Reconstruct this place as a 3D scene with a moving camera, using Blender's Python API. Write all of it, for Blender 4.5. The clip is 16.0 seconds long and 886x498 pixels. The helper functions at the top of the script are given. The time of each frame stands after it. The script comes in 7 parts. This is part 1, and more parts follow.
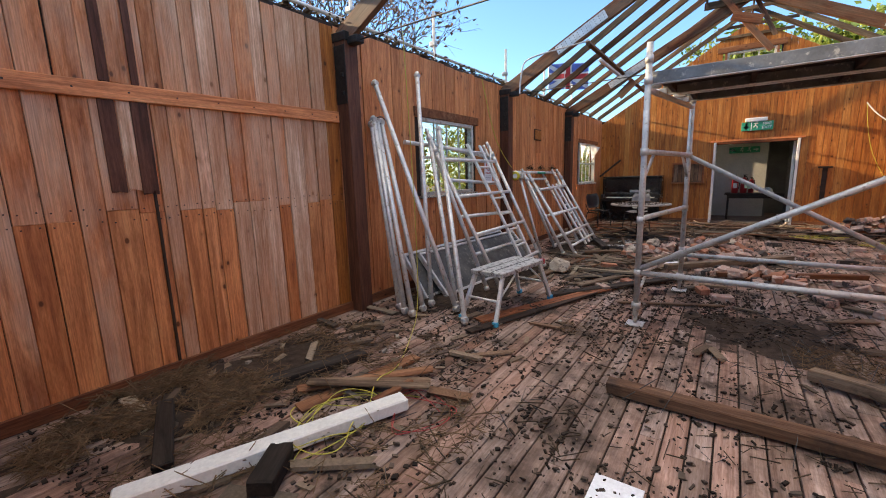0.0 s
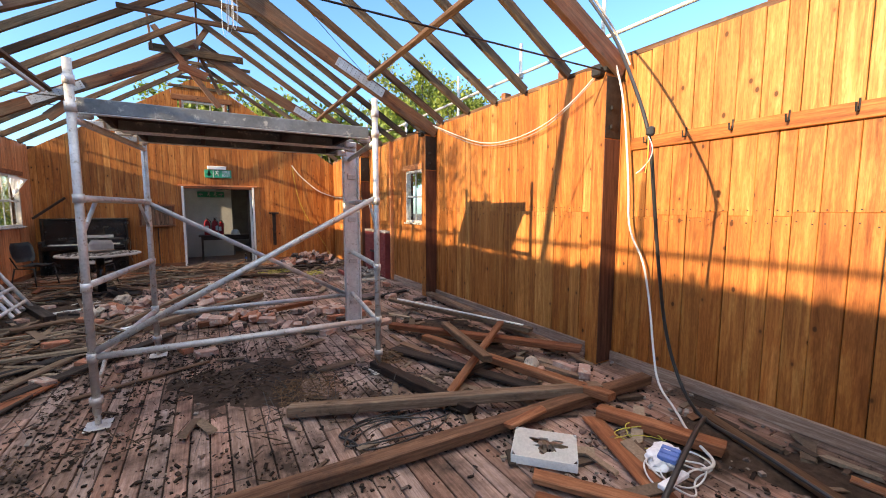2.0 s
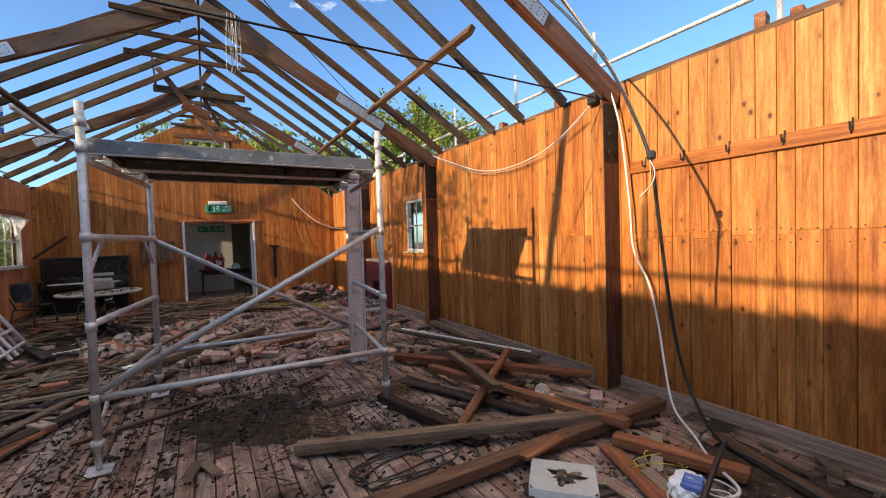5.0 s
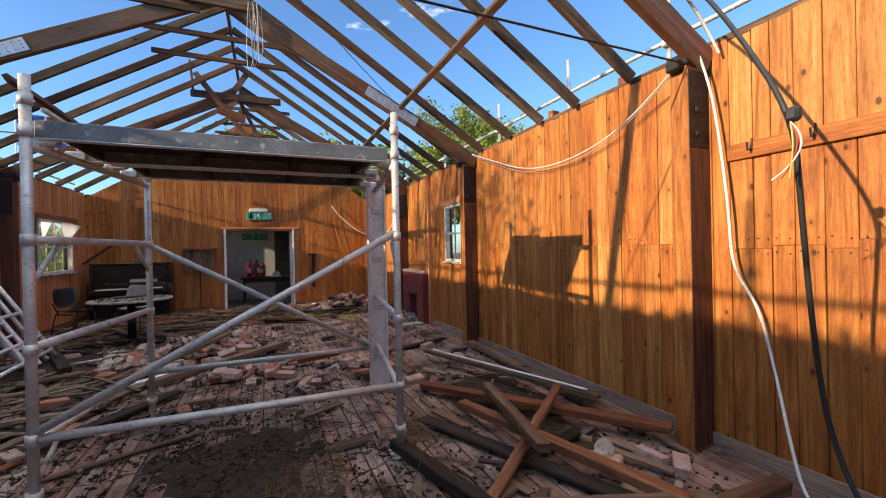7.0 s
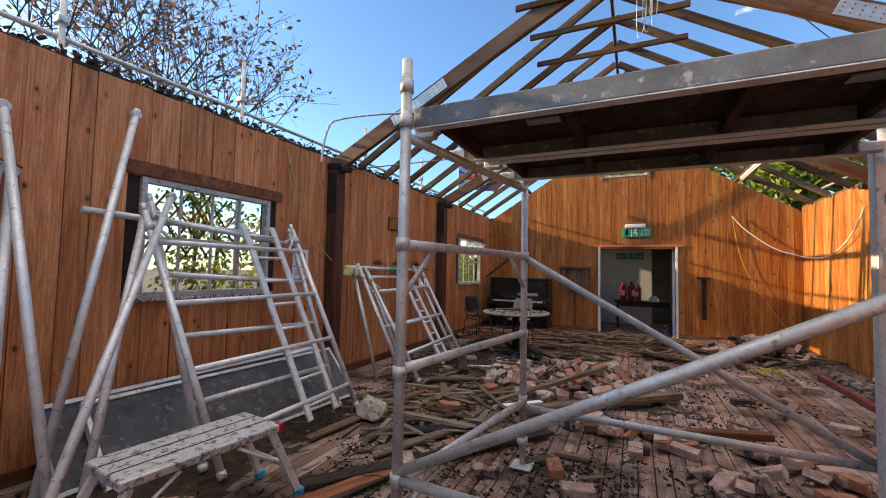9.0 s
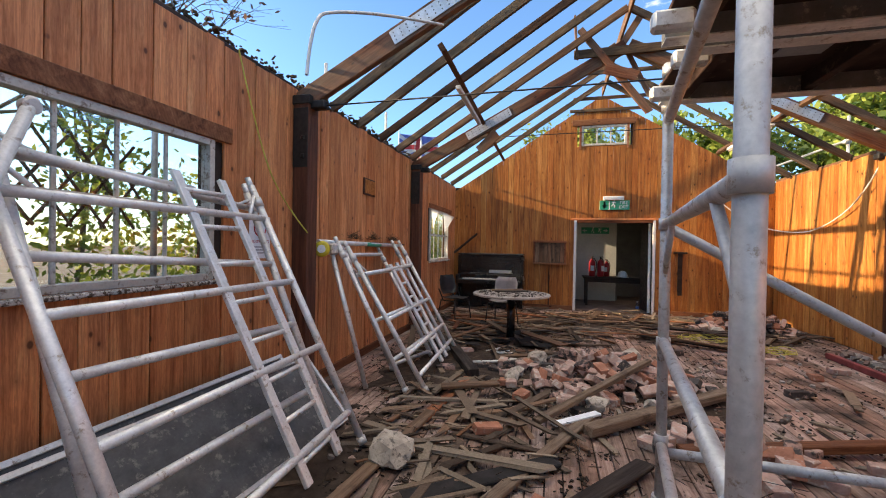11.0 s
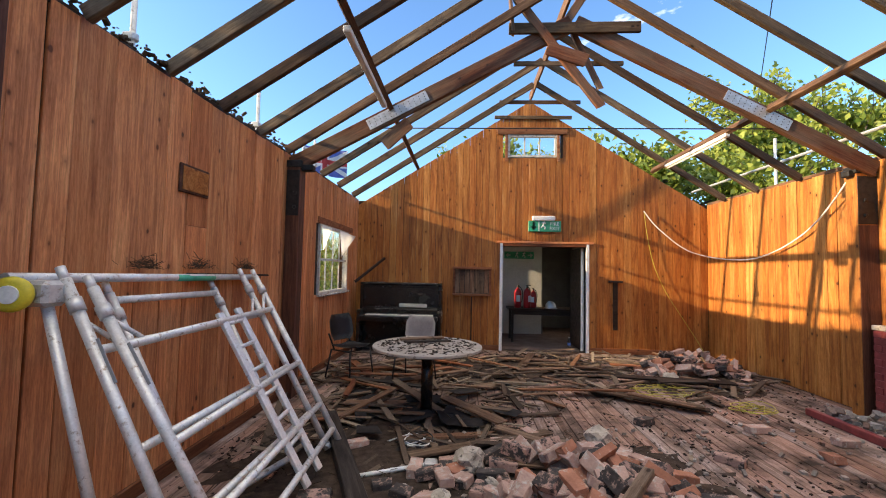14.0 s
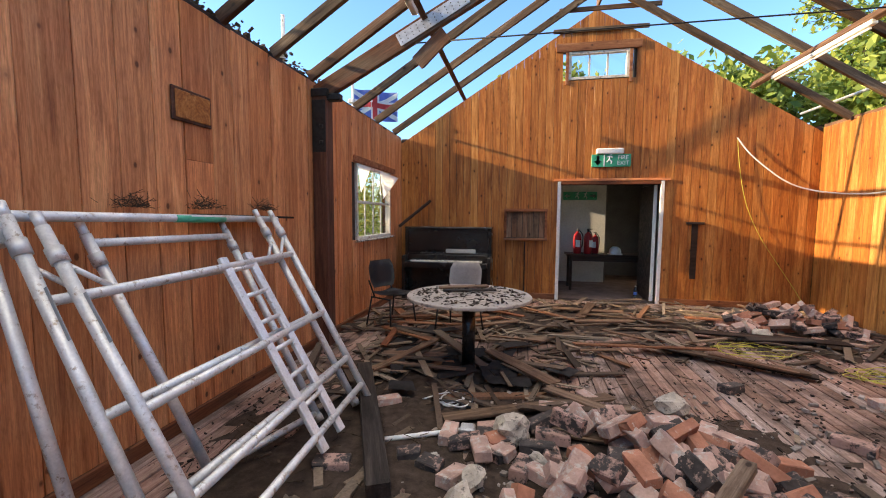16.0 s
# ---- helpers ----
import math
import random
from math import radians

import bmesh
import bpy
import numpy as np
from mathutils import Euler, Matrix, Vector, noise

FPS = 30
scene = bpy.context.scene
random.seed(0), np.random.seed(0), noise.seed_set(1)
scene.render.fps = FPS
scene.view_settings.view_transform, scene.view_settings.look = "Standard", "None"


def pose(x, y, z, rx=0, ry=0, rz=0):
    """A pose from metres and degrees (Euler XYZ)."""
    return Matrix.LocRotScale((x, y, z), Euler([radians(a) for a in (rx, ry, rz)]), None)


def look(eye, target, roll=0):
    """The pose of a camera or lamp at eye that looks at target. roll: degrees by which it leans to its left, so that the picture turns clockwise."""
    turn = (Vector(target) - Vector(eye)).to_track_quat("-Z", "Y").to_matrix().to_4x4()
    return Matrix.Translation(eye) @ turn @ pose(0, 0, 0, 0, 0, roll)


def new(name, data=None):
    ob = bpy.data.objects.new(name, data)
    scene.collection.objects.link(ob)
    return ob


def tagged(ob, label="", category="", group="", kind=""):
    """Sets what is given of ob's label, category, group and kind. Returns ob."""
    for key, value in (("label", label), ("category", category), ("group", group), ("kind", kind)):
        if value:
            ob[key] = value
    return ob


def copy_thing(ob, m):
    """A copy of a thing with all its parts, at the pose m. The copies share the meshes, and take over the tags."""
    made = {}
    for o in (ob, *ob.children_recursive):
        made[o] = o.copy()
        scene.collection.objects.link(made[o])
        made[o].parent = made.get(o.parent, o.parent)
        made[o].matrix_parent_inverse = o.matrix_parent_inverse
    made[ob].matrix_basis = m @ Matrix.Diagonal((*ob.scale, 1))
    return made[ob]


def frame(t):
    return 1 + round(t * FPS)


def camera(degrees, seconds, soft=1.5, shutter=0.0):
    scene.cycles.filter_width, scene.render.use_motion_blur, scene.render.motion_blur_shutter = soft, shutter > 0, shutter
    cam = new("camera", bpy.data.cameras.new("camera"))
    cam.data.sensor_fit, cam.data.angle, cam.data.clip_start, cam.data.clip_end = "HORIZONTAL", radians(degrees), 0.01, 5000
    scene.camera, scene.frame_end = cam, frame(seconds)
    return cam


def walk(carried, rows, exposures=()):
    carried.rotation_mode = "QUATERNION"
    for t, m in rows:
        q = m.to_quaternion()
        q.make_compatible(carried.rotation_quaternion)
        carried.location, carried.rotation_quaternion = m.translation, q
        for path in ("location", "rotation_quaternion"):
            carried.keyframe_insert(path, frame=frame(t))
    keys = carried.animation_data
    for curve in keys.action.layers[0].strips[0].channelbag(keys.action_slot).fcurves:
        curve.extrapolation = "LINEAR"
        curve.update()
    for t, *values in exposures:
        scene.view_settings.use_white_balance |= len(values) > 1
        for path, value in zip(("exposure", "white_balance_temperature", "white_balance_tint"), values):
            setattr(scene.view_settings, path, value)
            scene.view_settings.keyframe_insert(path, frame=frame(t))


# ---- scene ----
cam = camera(95.0, 16.0, soft=1.05)
PATH = [
    (0, (1.524, -0.187, 1.403), (0.382, 1.417, 1.056), -1.7),
    (0.5, (1.43, -0.118, 1.402), (0.465, 1.596, 1.038), -0.9),
    (1, (1.45, 0.026, 1.434), (0.918, 1.923, 1.089), 0.1),
    (1.5, (1.558, 0.161, 1.485), (1.746, 2.133, 1.21), 0.4),
    (2, (1.601, 0.258, 1.504), (2.598, 1.981, 1.306), 0.0),
    (2.5, (1.627, 0.228, 1.507), (3.14, 1.527, 1.348), 0.3),
    (3, (1.689, 0.174, 1.51), (3.432, 1.143, 1.363), 0.6),
    (3.5, (1.72, 0.137, 1.503), (3.549, 0.933, 1.364), 0.5),
    (4, (1.708, 0.136, 1.503), (3.468, 1.077, 1.372), -0.2),
    (4.5, (1.653, 0.204, 1.501), (3.133, 1.546, 1.398), -0.9),
    (5, (1.552, 0.285, 1.506), (2.56, 2.011, 1.444), -1.7),
    (5.2, (1.51, 0.318, 1.502), (2.323, 2.145, 1.457), -2.2),
    (7.3, (2.159, 1.084, 1.48), (2.966, 2.914, 1.491), -1.1),
    (7.5, (2.23, 1.236, 1.492), (3.065, 3.052, 1.56), -1.4),
    (8, (2.334, 1.578, 1.511), (2.976, 3.465, 1.673), -1.3),
    (8.5, (2.214, 1.903, 1.49), (1.91, 3.872, 1.66), 1.3),
    (9, (1.858, 2.123, 1.456), (1.005, 3.929, 1.556), 1.2),
    (9.2, (1.669, 2.209, 1.451), (0.753, 3.986, 1.523), 0.9),
    (11.3, (0.461, 3.135, 1.44), (0.052, 5.093, 1.411), 1.1),
    (11.5, (0.409, 3.266, 1.425), (0.07, 5.237, 1.391), 1.1),
    (12, (0.345, 3.546, 1.435), (0.126, 5.534, 1.411), 0.8),
    (12.5, (0.258, 3.852, 1.454), (0.145, 5.848, 1.474), 0.7),
    (13, (0.224, 4.164, 1.527), (0.16, 6.162, 1.607), 0.8),
    (13.5, (0.26, 4.526, 1.524), (0.194, 6.521, 1.64), 1.1),
    (14, (0.352, 4.823, 1.537), (0.245, 6.817, 1.64), 1.2),
    (14.5, (0.355, 5.121, 1.521), (0.176, 7.112, 1.575), 1.2),
    (15, (0.354, 5.324, 1.498), (0.1, 7.308, 1.476), 1.0),
    (15.5, (0.423, 5.397, 1.479), (0.097, 7.368, 1.38), 0.7),
    (16, (0.452, 5.424, 1.468), (0.071, 7.381, 1.307), 0.4),
]
walk(cam, [(t, look(eye, target, roll)) for t, eye, target, roll in PATH], [(t, stops, kelvin, 10) for t, stops, kelvin in (
    (0.0, 1.85, 7550), (0.5, 2.1, 7500), (1.2, 2.25, 7350), (1.7, 2.08, 7150), (2.2, 1.85, 7100), (2.6, 1.6, 7200), (3.0, 1.2, 7350), (4.0, 1.12, 7350), (5.0, 1.35, 7100), (7.5, 1.35, 6850),
    (9.0, 1.55, 7500), (11.5, 1.85, 7600), (13.0, 1.88, 7350), (14.5, 1.85, 7450), (16.0, 2.05, 7400))])
# ---- world, sun, exposure ----
world = bpy.data.worlds.new("sky_world")
scene.world = world
world.use_nodes = True
wn, wl = world.node_tree.nodes, world.node_tree.links
wn.clear()
sky = wn.new("ShaderNodeTexSky")
sky.sky_type = "NISHITA"
sky.sun_disc = False
sky.sun_elevation = radians(16.6)
sky.sun_rotation = radians(261.5)
sky.air_density, sky.dust_density, sky.ozone_density = 1.0, 0.6, 2.0
wtc = wn.new("ShaderNodeTexCoord")
wmap = wn.new("ShaderNodeMapping")
wmap.inputs["Scale"].default_value = (1.0, 1.0, 2.6)
wmap.inputs["Location"].default_value = (0.35, 0.1, 0.0)
wnoise = wn.new("ShaderNodeTexNoise")
wnoise.inputs["Scale"].default_value = 2.6
wnoise.inputs["Detail"].default_value = 9.0
wnoise.inputs["Roughness"].default_value = 0.58
wramp = wn.new("ShaderNodeValToRGB")
wramp.color_ramp.elements[0].position = 0.50
wramp.color_ramp.elements[1].position = 0.66
wmix = wn.new("ShaderNodeMixRGB")
wmix.inputs["Color2"].default_value = (10.5, 10.2, 9.8, 1)
wbg = wn.new("ShaderNodeBackground")
wbg.inputs["Strength"].default_value = 0.135
wout = wn.new("ShaderNodeOutputWorld")
wl.new(wtc.outputs["Generated"], wmap.inputs["Vector"])
wl.new(wmap.outputs["Vector"], wnoise.inputs["Vector"])
wsep = wn.new("ShaderNodeSeparateXYZ")
wl.new(wtc.outputs["Generated"], wsep.inputs[0])
wlift = wn.new("ShaderNodeMath")
wlift.operation = "MULTIPLY_ADD"
wlift.inputs[1].default_value = 0.55
wlift.inputs[2].default_value = -0.43
wl.new(wsep.outputs["Z"], wlift.inputs[0])
wadd = wn.new("ShaderNodeMath")
wl.new(wnoise.outputs["Fac"], wadd.inputs[0])
wl.new(wlift.outputs[0], wadd.inputs[1])
wl.new(wadd.outputs[0], wramp.inputs["Fac"])
wl.new(wramp.outputs["Color"], wmix.inputs["Fac"])
wtint = wn.new("ShaderNodeMixRGB")
wtint.blend_type = "MULTIPLY"
wtint.inputs["Fac"].default_value = 1.0
wtint.inputs["Color2"].default_value = (0.50, 0.72, 0.98, 1)
wl.new(sky.outputs["Color"], wtint.inputs["Color1"])
wl.new(wtint.outputs["Color"], wmix.inputs["Color1"])
wl.new(wmix.outputs["Color"], wbg.inputs["Color"])
wl.new(wbg.outputs["Background"], wout.inputs["Surface"])

sun = new("sun", bpy.data.lights.new("sun", "SUN"))
sun.data.energy = 3.2
sun.data.angle = radians(0.55)
sun.data.color = (1.0, 0.80, 0.56)
sun.matrix_world = look((-30, -4.5, 9.0 + 2), (0, 0, 2))

# ---- plan ----
XL, XR, YN, YE = -1.8, 5.0, -0.28, 12.85
TOP, RIDGE_X, RIDGE_Z = 2.88, 1.6, 5.0
PITCH = (RIDGE_Z - TOP) / (RIDGE_X - XL)
TRUSS_Y = (2.80, 6.34, 9.62)

# ---- materials ----


def mat_new(name):
    m = bpy.data.materials.new(name)
    m.use_nodes = True
    nt = m.node_tree
    nt.nodes.clear()
    out = nt.nodes.new("ShaderNodeOutputMaterial")
    bs = nt.nodes.new("ShaderNodeBsdfPrincipled")
    nt.links.new(bs.outputs["BSDF"], out.inputs["Surface"])
    return m, nt, bs


def ramp(nt, stops):
    r = nt.nodes.new("ShaderNodeValToRGB")
    e = r.color_ramp.elements
    while len(e) < len(stops):
        e.new(0.5)
    for el, (p, c) in zip(e, stops):
        el.position = p
        el.color = (*c, 1)
    return r


def coords(nt, scale, rand=True, world_space=False):
    if world_space:
        src = nt.nodes.new("ShaderNodeNewGeometry").outputs["Position"]
    else:
        src = nt.nodes.new("ShaderNodeTexCoord").outputs["Object"]
    if rand:
        oi = nt.nodes.new("ShaderNodeObjectInfo")
        mul = nt.nodes.new("ShaderNodeVectorMath")
        mul.operation = "MULTIPLY"
        cmb = nt.nodes.new("ShaderNodeCombineXYZ")
        for k in range(3):
            nt.links.new(oi.outputs["Random"], cmb.inputs[k])
        nt.links.new(cmb.outputs[0], mul.inputs[0])
        mul.inputs[1].default_value = (37.0, 61.0, 23.0)
        add = nt.nodes.new("ShaderNodeVectorMath")
        add.operation = "ADD"
        nt.links.new(src, add.inputs[0])
        nt.links.new(mul.outputs[0], add.inputs[1])
        src = add.outputs[0]
    mp = nt.nodes.new("ShaderNodeMapping")
    mp.inputs["Scale"].default_value = scale
    nt.links.new(src, mp.inputs["Vector"])
    return mp.outputs["Vector"]


def noise_tex(nt, vec, scale, detail=4, rough=0.55, distort=0.0):
    n = nt.nodes.new("ShaderNodeTexNoise")
    n.inputs["Scale"].default_value = scale
    n.inputs["Detail"].default_value = detail
    n.inputs["Roughness"].default_value = rough
    n.inputs["Distortion"].default_value = distort
    nt.links.new(vec, n.inputs["Vector"])
    return n.outputs["Fac"]


def mixc(nt, fac, a, b, mode="MIX"):
    x = nt.nodes.new("ShaderNodeMixRGB")
    x.blend_type = mode
    for sock, v in ((x.inputs["Fac"], fac), (x.inputs["Color1"], a), (x.inputs["Color2"], b)):
        if isinstance(v, (int, float)):
            sock.default_value = v
        elif isinstance(v, tuple):
            sock.default_value = (*v, 1)
        else:
            nt.links.new(v, sock)
    return x.outputs["Color"]


def bump(nt, bs, height, strength, dist=0.004):
    b = nt.nodes.new("ShaderNodeBump")
    b.inputs["Strength"].default_value = strength
    b.inputs["Distance"].default_value = dist
    nt.links.new(height, b.inputs["Height"])
    nt.links.new(b.outputs["Normal"], bs.inputs["Normal"])


def wood(name, dark, mid, light, rough=0.6, knots=True, grey=None, dirt=0.0, spread=0.35, grime=(0.03, 0.02, 0.015), grain=1.0, worn=0.3, figure=0.5, streaks=0.0):
    """Sawn timber, grain along the piece's own X axis."""
    m, nt, bs = mat_new(name)
    v = coords(nt, (0.6, 6.5 * grain, 6.5 * grain))
    vf = coords(nt, (2.6, 110.0, 110.0))
    vk = coords(nt, (2.6, 4.2, 4.2))
    g1 = noise_tex(nt, v, 2.2, 6, 0.6, 0.9)
    g2 = noise_tex(nt, vf, 1.6, 3, 0.6)
    col = ramp(nt, [(0.3, dark), (0.52, mid), (0.72, light)])
    nt.links.new(g1, col.inputs["Fac"])
    c = col.outputs["Color"]
    ro = nt.nodes.new("ShaderNodeObjectInfo").outputs["Random"]

    def spin(k, lo, hi):
        a = nt.nodes.new("ShaderNodeMath")
        a.operation = "MULTIPLY"
        a.inputs[1].default_value = k
        nt.links.new(ro, a.inputs[0])
        b = nt.nodes.new("ShaderNodeMath")
        b.operation = "FRACT"
        nt.links.new(a.outputs[0], b.inputs[0])
        d = nt.nodes.new("ShaderNodeMath")
        d.operation = "MULTIPLY_ADD"
        d.inputs[1].default_value = hi - lo
        d.inputs[2].default_value = lo
        nt.links.new(b.outputs[0], d.inputs[0])
        return d.outputs[0]

    # growth rings cut along the log give long arched figures
    off = nt.nodes.new("ShaderNodeCombineXYZ")
    nt.links.new(spin(71.0, -3.0, 3.0), off.inputs[0])
    nt.links.new(spin(113.0, -0.06, 0.06), off.inputs[1])
    nt.links.new(spin(197.0, 0.015, 0.07), off.inputs[2])
    po = nt.nodes.new("ShaderNodeVectorMath")
    po.operation = "ADD"
    nt.links.new(nt.nodes.new("ShaderNodeTexCoord").outputs["Object"], po.inputs[0])
    nt.links.new(off.outputs[0], po.inputs[1])
    rm = nt.nodes.new("ShaderNodeMapping")
    rm.inputs["Rotation"].default_value = (0, radians(1.6), radians(0.6))
    rm.inputs["Scale"].default_value = (0.22, 1.0, 1.0)
    nt.links.new(po.outputs[0], rm.inputs["Vector"])
    wv = nt.nodes.new("ShaderNodeTexWave")
    wv.wave_type = "RINGS"
    wv.rings_direction = "X"
    wv.inputs["Scale"].default_value = 14.0 * grain
    wv.inputs["Distortion"].default_value = 5.0
    wv.inputs["Detail"].default_value = 2.0
    wv.inputs["Detail Scale"].default_value = 6.0
    nt.links.new(rm.outputs["Vector"], wv.inputs["Vector"])
    ringr = ramp(nt, [(0.0, (0.70, 0.62, 0.55)), (0.45, (1.0, 0.98, 0.96)), (1.0, (1.14, 1.16, 1.18))])
    nt.links.new(wv.outputs["Fac"], ringr.inputs["Fac"])
    c = mixc(nt, figure, c, ringr.outputs["Color"], "MULTIPLY")
    huer = ramp(nt, [(0.0, (1.06, 0.86, 0.78)), (0.5, (1, 1, 1)), (1.0, (0.98, 1.12, 1.22))])
    nt.links.new(spin(37.0, 0.0, 1.0), huer.inputs["Fac"])
    c = mixc(nt, min(1.0, spread * 2), c, huer.outputs["Color"], "MULTIPLY")
    fine = ramp(nt, [(0.35, (0.66, 0.63, 0.60)), (0.65, (1.10, 1.08, 1.06))])
    nt.links.new(g2, fine.inputs["Fac"])
    c = mixc(nt, 0.65, c, fine.outputs["Color"], "MULTIPLY")
    oi = nt.nodes.new("ShaderNodeObjectInfo")
    tone = ramp(nt, [(0.0, (1 - spread, 1 - spread * 1.15, 1 - spread * 1.3)), (0.5, (1, 1, 1)), (1.0, (1 + spread * 0.6, 1 + spread * 0.75, 1 + spread * 0.9))])
    nt.links.new(oi.outputs["Random"], tone.inputs["Fac"])
    c = mixc(nt, 1.0, c, tone.outputs["Color"], "MULTIPLY")
    if knots:
        vo = nt.nodes.new("ShaderNodeTexVoronoi")
        vo.inputs["Scale"].default_value = 1.9
        vo.inputs["Randomness"].default_value = 1.0
        nt.links.new(vk, vo.inputs["Vector"])
        few = ramp(nt, [(0.32, (0, 0, 0)), (0.34, (1, 1, 1))])
        nt.links.new(vo.outputs["Color"], few.inputs["Fac"])
        halo = ramp(nt, [(0.04, (0.6, 0.6, 0.6)), (0.27, (0, 0, 0))])
        nt.links.new(vo.outputs["Distance"], halo.inputs["Fac"])
        c = mixc(nt, mixc(nt, 1.0, halo.outputs["Color"], few.outputs["Color"], "MULTIPLY"), c, tuple(x * 0.75 for x in dark))
        kr = ramp(nt, [(0.075, (1, 1, 1)), (0.12, (0, 0, 0))])
        nt.links.new(vo.outputs["Distance"], kr.inputs["Fac"])
        c = mixc(nt, mixc(nt, 1.0, kr.outputs["Color"], few.outputs["Color"], "MULTIPLY"), c, tuple(x * 0.35 for x in dark))
    if streaks:
        sn = noise_tex(nt, coords(nt, (0.35, 14.0, 14.0)), 1.7, 4, 0.6, 0.6)
        sr = ramp(nt, [(0.60, (0, 0, 0)), (0.70, (1, 1, 1))])
        nt.links.new(sn, sr.inputs["Fac"])
        c = mixc(nt, mixc(nt, 1.0, sr.outputs["Color"], (streaks,) * 3, "MULTIPLY"), c, tuple(x * 0.6 for x in dark))
    if grey:
        gp = noise_tex(nt, coords(nt, (0.5, 1.6, 1.6)), 2.4, 5, 0.6)
        gr = ramp(nt, [(0.5 - worn * 0.5, (0, 0, 0)), (0.72, (1, 1, 1))])
        nt.links.new(gp, gr.inputs["Fac"])
        c = mixc(nt, gr.outputs["Color"], c, mixc(nt, 1.0, grey, fine.outputs["Color"], "MULTIPLY"))
    if dirt:
        dn = noise_tex(nt, coords(nt, (1, 1, 1), rand=False, world_space=True), 1.7, 8, 0.68)
        dr = ramp(nt, [(0.62 - dirt * 0.3, (0, 0, 0)), (0.70 - dirt * 0.1, (1, 1, 1))])
        nt.links.new(dn, dr.inputs["Fac"])
        c = mixc(nt, dr.outputs["Color"], c, grime)
    nt.links.new(c, bs.inputs["Base Color"])
    rr = ramp(nt, [(0.3, (rough + 0.12,) * 3), (0.7, (max(rough - 0.12, 0.15),) * 3)])
    nt.links.new(g1, rr.inputs["Fac"])
    nt.links.new(rr.outputs["Color"], bs.inputs["Roughness"])
    bump(nt, bs, g2, 0.35, 0.003)
    bs.inputs["Specular IOR Level"].default_value = 0.25
    return m


def plain(name, color, rough=0.5, metal=0.0, var=0.25, scale=6.0, spots=None, spot_at=0.66, bumpy=0.15, world_space=False, rand=True):
    """A surface of one colour with stains at two scales; spots: a second colour in patches."""
    m, nt, bs = mat_new(name)
    v = coords(nt, (1, 1, 1), rand=rand, world_space=world_space)
    a = noise_tex(nt, v, scale, 6, 0.62)
    b = noise_tex(nt, v, scale * 9, 4, 0.6)
    lo, hi = tuple(x * (1 - var) for x in color), tuple(min(x * (1 + var), 0.95) for x in color)
    r = ramp(nt, [(0.3, lo), (0.7, hi)])
    nt.links.new(a, r.inputs["Fac"])
    c = r.outputs["Color"]
    f = ramp(nt, [(0.3, (0.8, 0.8, 0.8)), (0.7, (1.08, 1.08, 1.08))])
    nt.links.new(b, f.inputs["Fac"])
    c = mixc(nt, 0.7, c, f.outputs["Color"], "MULTIPLY")
    if spots:
        s = noise_tex(nt, v, scale * 2.7, 7, 0.7)
        sr = ramp(nt, [(spot_at - 0.06, (0, 0, 0)), (spot_at + 0.03, (1, 1, 1))])
        nt.links.new(s, sr.inputs["Fac"])
        c = mixc(nt, sr.outputs["Color"], c, spots)
    nt.links.new(c, bs.inputs["Base Color"])
    bs.inputs["Metallic"].default_value = metal
    rr = ramp(nt, [(0.3, (min(rough + 0.12, 1),) * 3), (0.7, (max(rough - 0.1, 0.05),) * 3)])
    nt.links.new(a, rr.inputs["Fac"])
    nt.links.new(rr.outputs["Color"], bs.inputs["Roughness"])
    if metal == 0 and rough > 0.6:
        bs.inputs["Specular IOR Level"].default_value = 0.2
    if bumpy:
        bump(nt, bs, b, bumpy, 0.004)
    return m


def glass_mat(name, tint=(0.96, 0.98, 0.97), rough=0.02):
    m, nt, bs = mat_new(name)
    bs.inputs["Base Color"].default_value = (*tint, 1)
    bs.inputs["Roughness"].default_value = rough
    bs.inputs["Transmission Weight"].default_value = 1.0
    bs.inputs["IOR"].default_value = 1.45
    return m


M_BOARD = wood("varnished_pine", (0.21, 0.064, 0.015), (0.39, 0.138, 0.032), (0.53, 0.232, 0.067), rough=0.5, spread=0.16, streaks=0.25)
M_BOARD_Y = wood("straw_coloured_pine", (0.26, 0.096, 0.024), (0.46, 0.19, 0.050), (0.60, 0.29, 0.095), rough=0.55, spread=0.16, streaks=0.25)
M_BOARD_L = wood("aged_red_pine", (0.36, 0.12, 0.048), (0.63, 0.245, 0.098), (0.77, 0.36, 0.155), rough=0.46, spread=0.2, streaks=0.3, figure=0.45)
M_BOARD_GREY = wood("weathered_red_pine", (0.32, 0.105, 0.042), (0.58, 0.225, 0.092), (0.72, 0.36, 0.18), rough=0.6, spread=0.22, grey=(0.64, 0.43, 0.30), worn=0.22, streaks=0.5)
M_BOARD_PALE = wood("sun_bleached_pine", (0.42, 0.21, 0.115), (0.65, 0.41, 0.27), (0.80, 0.58, 0.42), rough=0.7, spread=0.25, grey=(0.50, 0.23, 0.12), worn=0.25, streaks=0.55)
M_DARKWOOD = wood("dark_stained_timber", (0.018, 0.012, 0.009), (0.04, 0.024, 0.016), (0.07, 0.04, 0.025), rough=0.6, knots=False, spread=0.2)
M_PATCH = wood("dark_brown_patch_board", (0.05, 0.02, 0.012), (0.10, 0.038, 0.022), (0.15, 0.06, 0.034), rough=0.6, knots=False, spread=0.2)
M_TRUSS = wood("red_brown_truss_timber", (0.085, 0.03, 0.015), (0.17, 0.065, 0.03), (0.27, 0.115, 0.05), rough=0.62, spread=0.35, grey=(0.17, 0.125, 0.09), worn=0.25, streaks=0.4, figure=0.6)
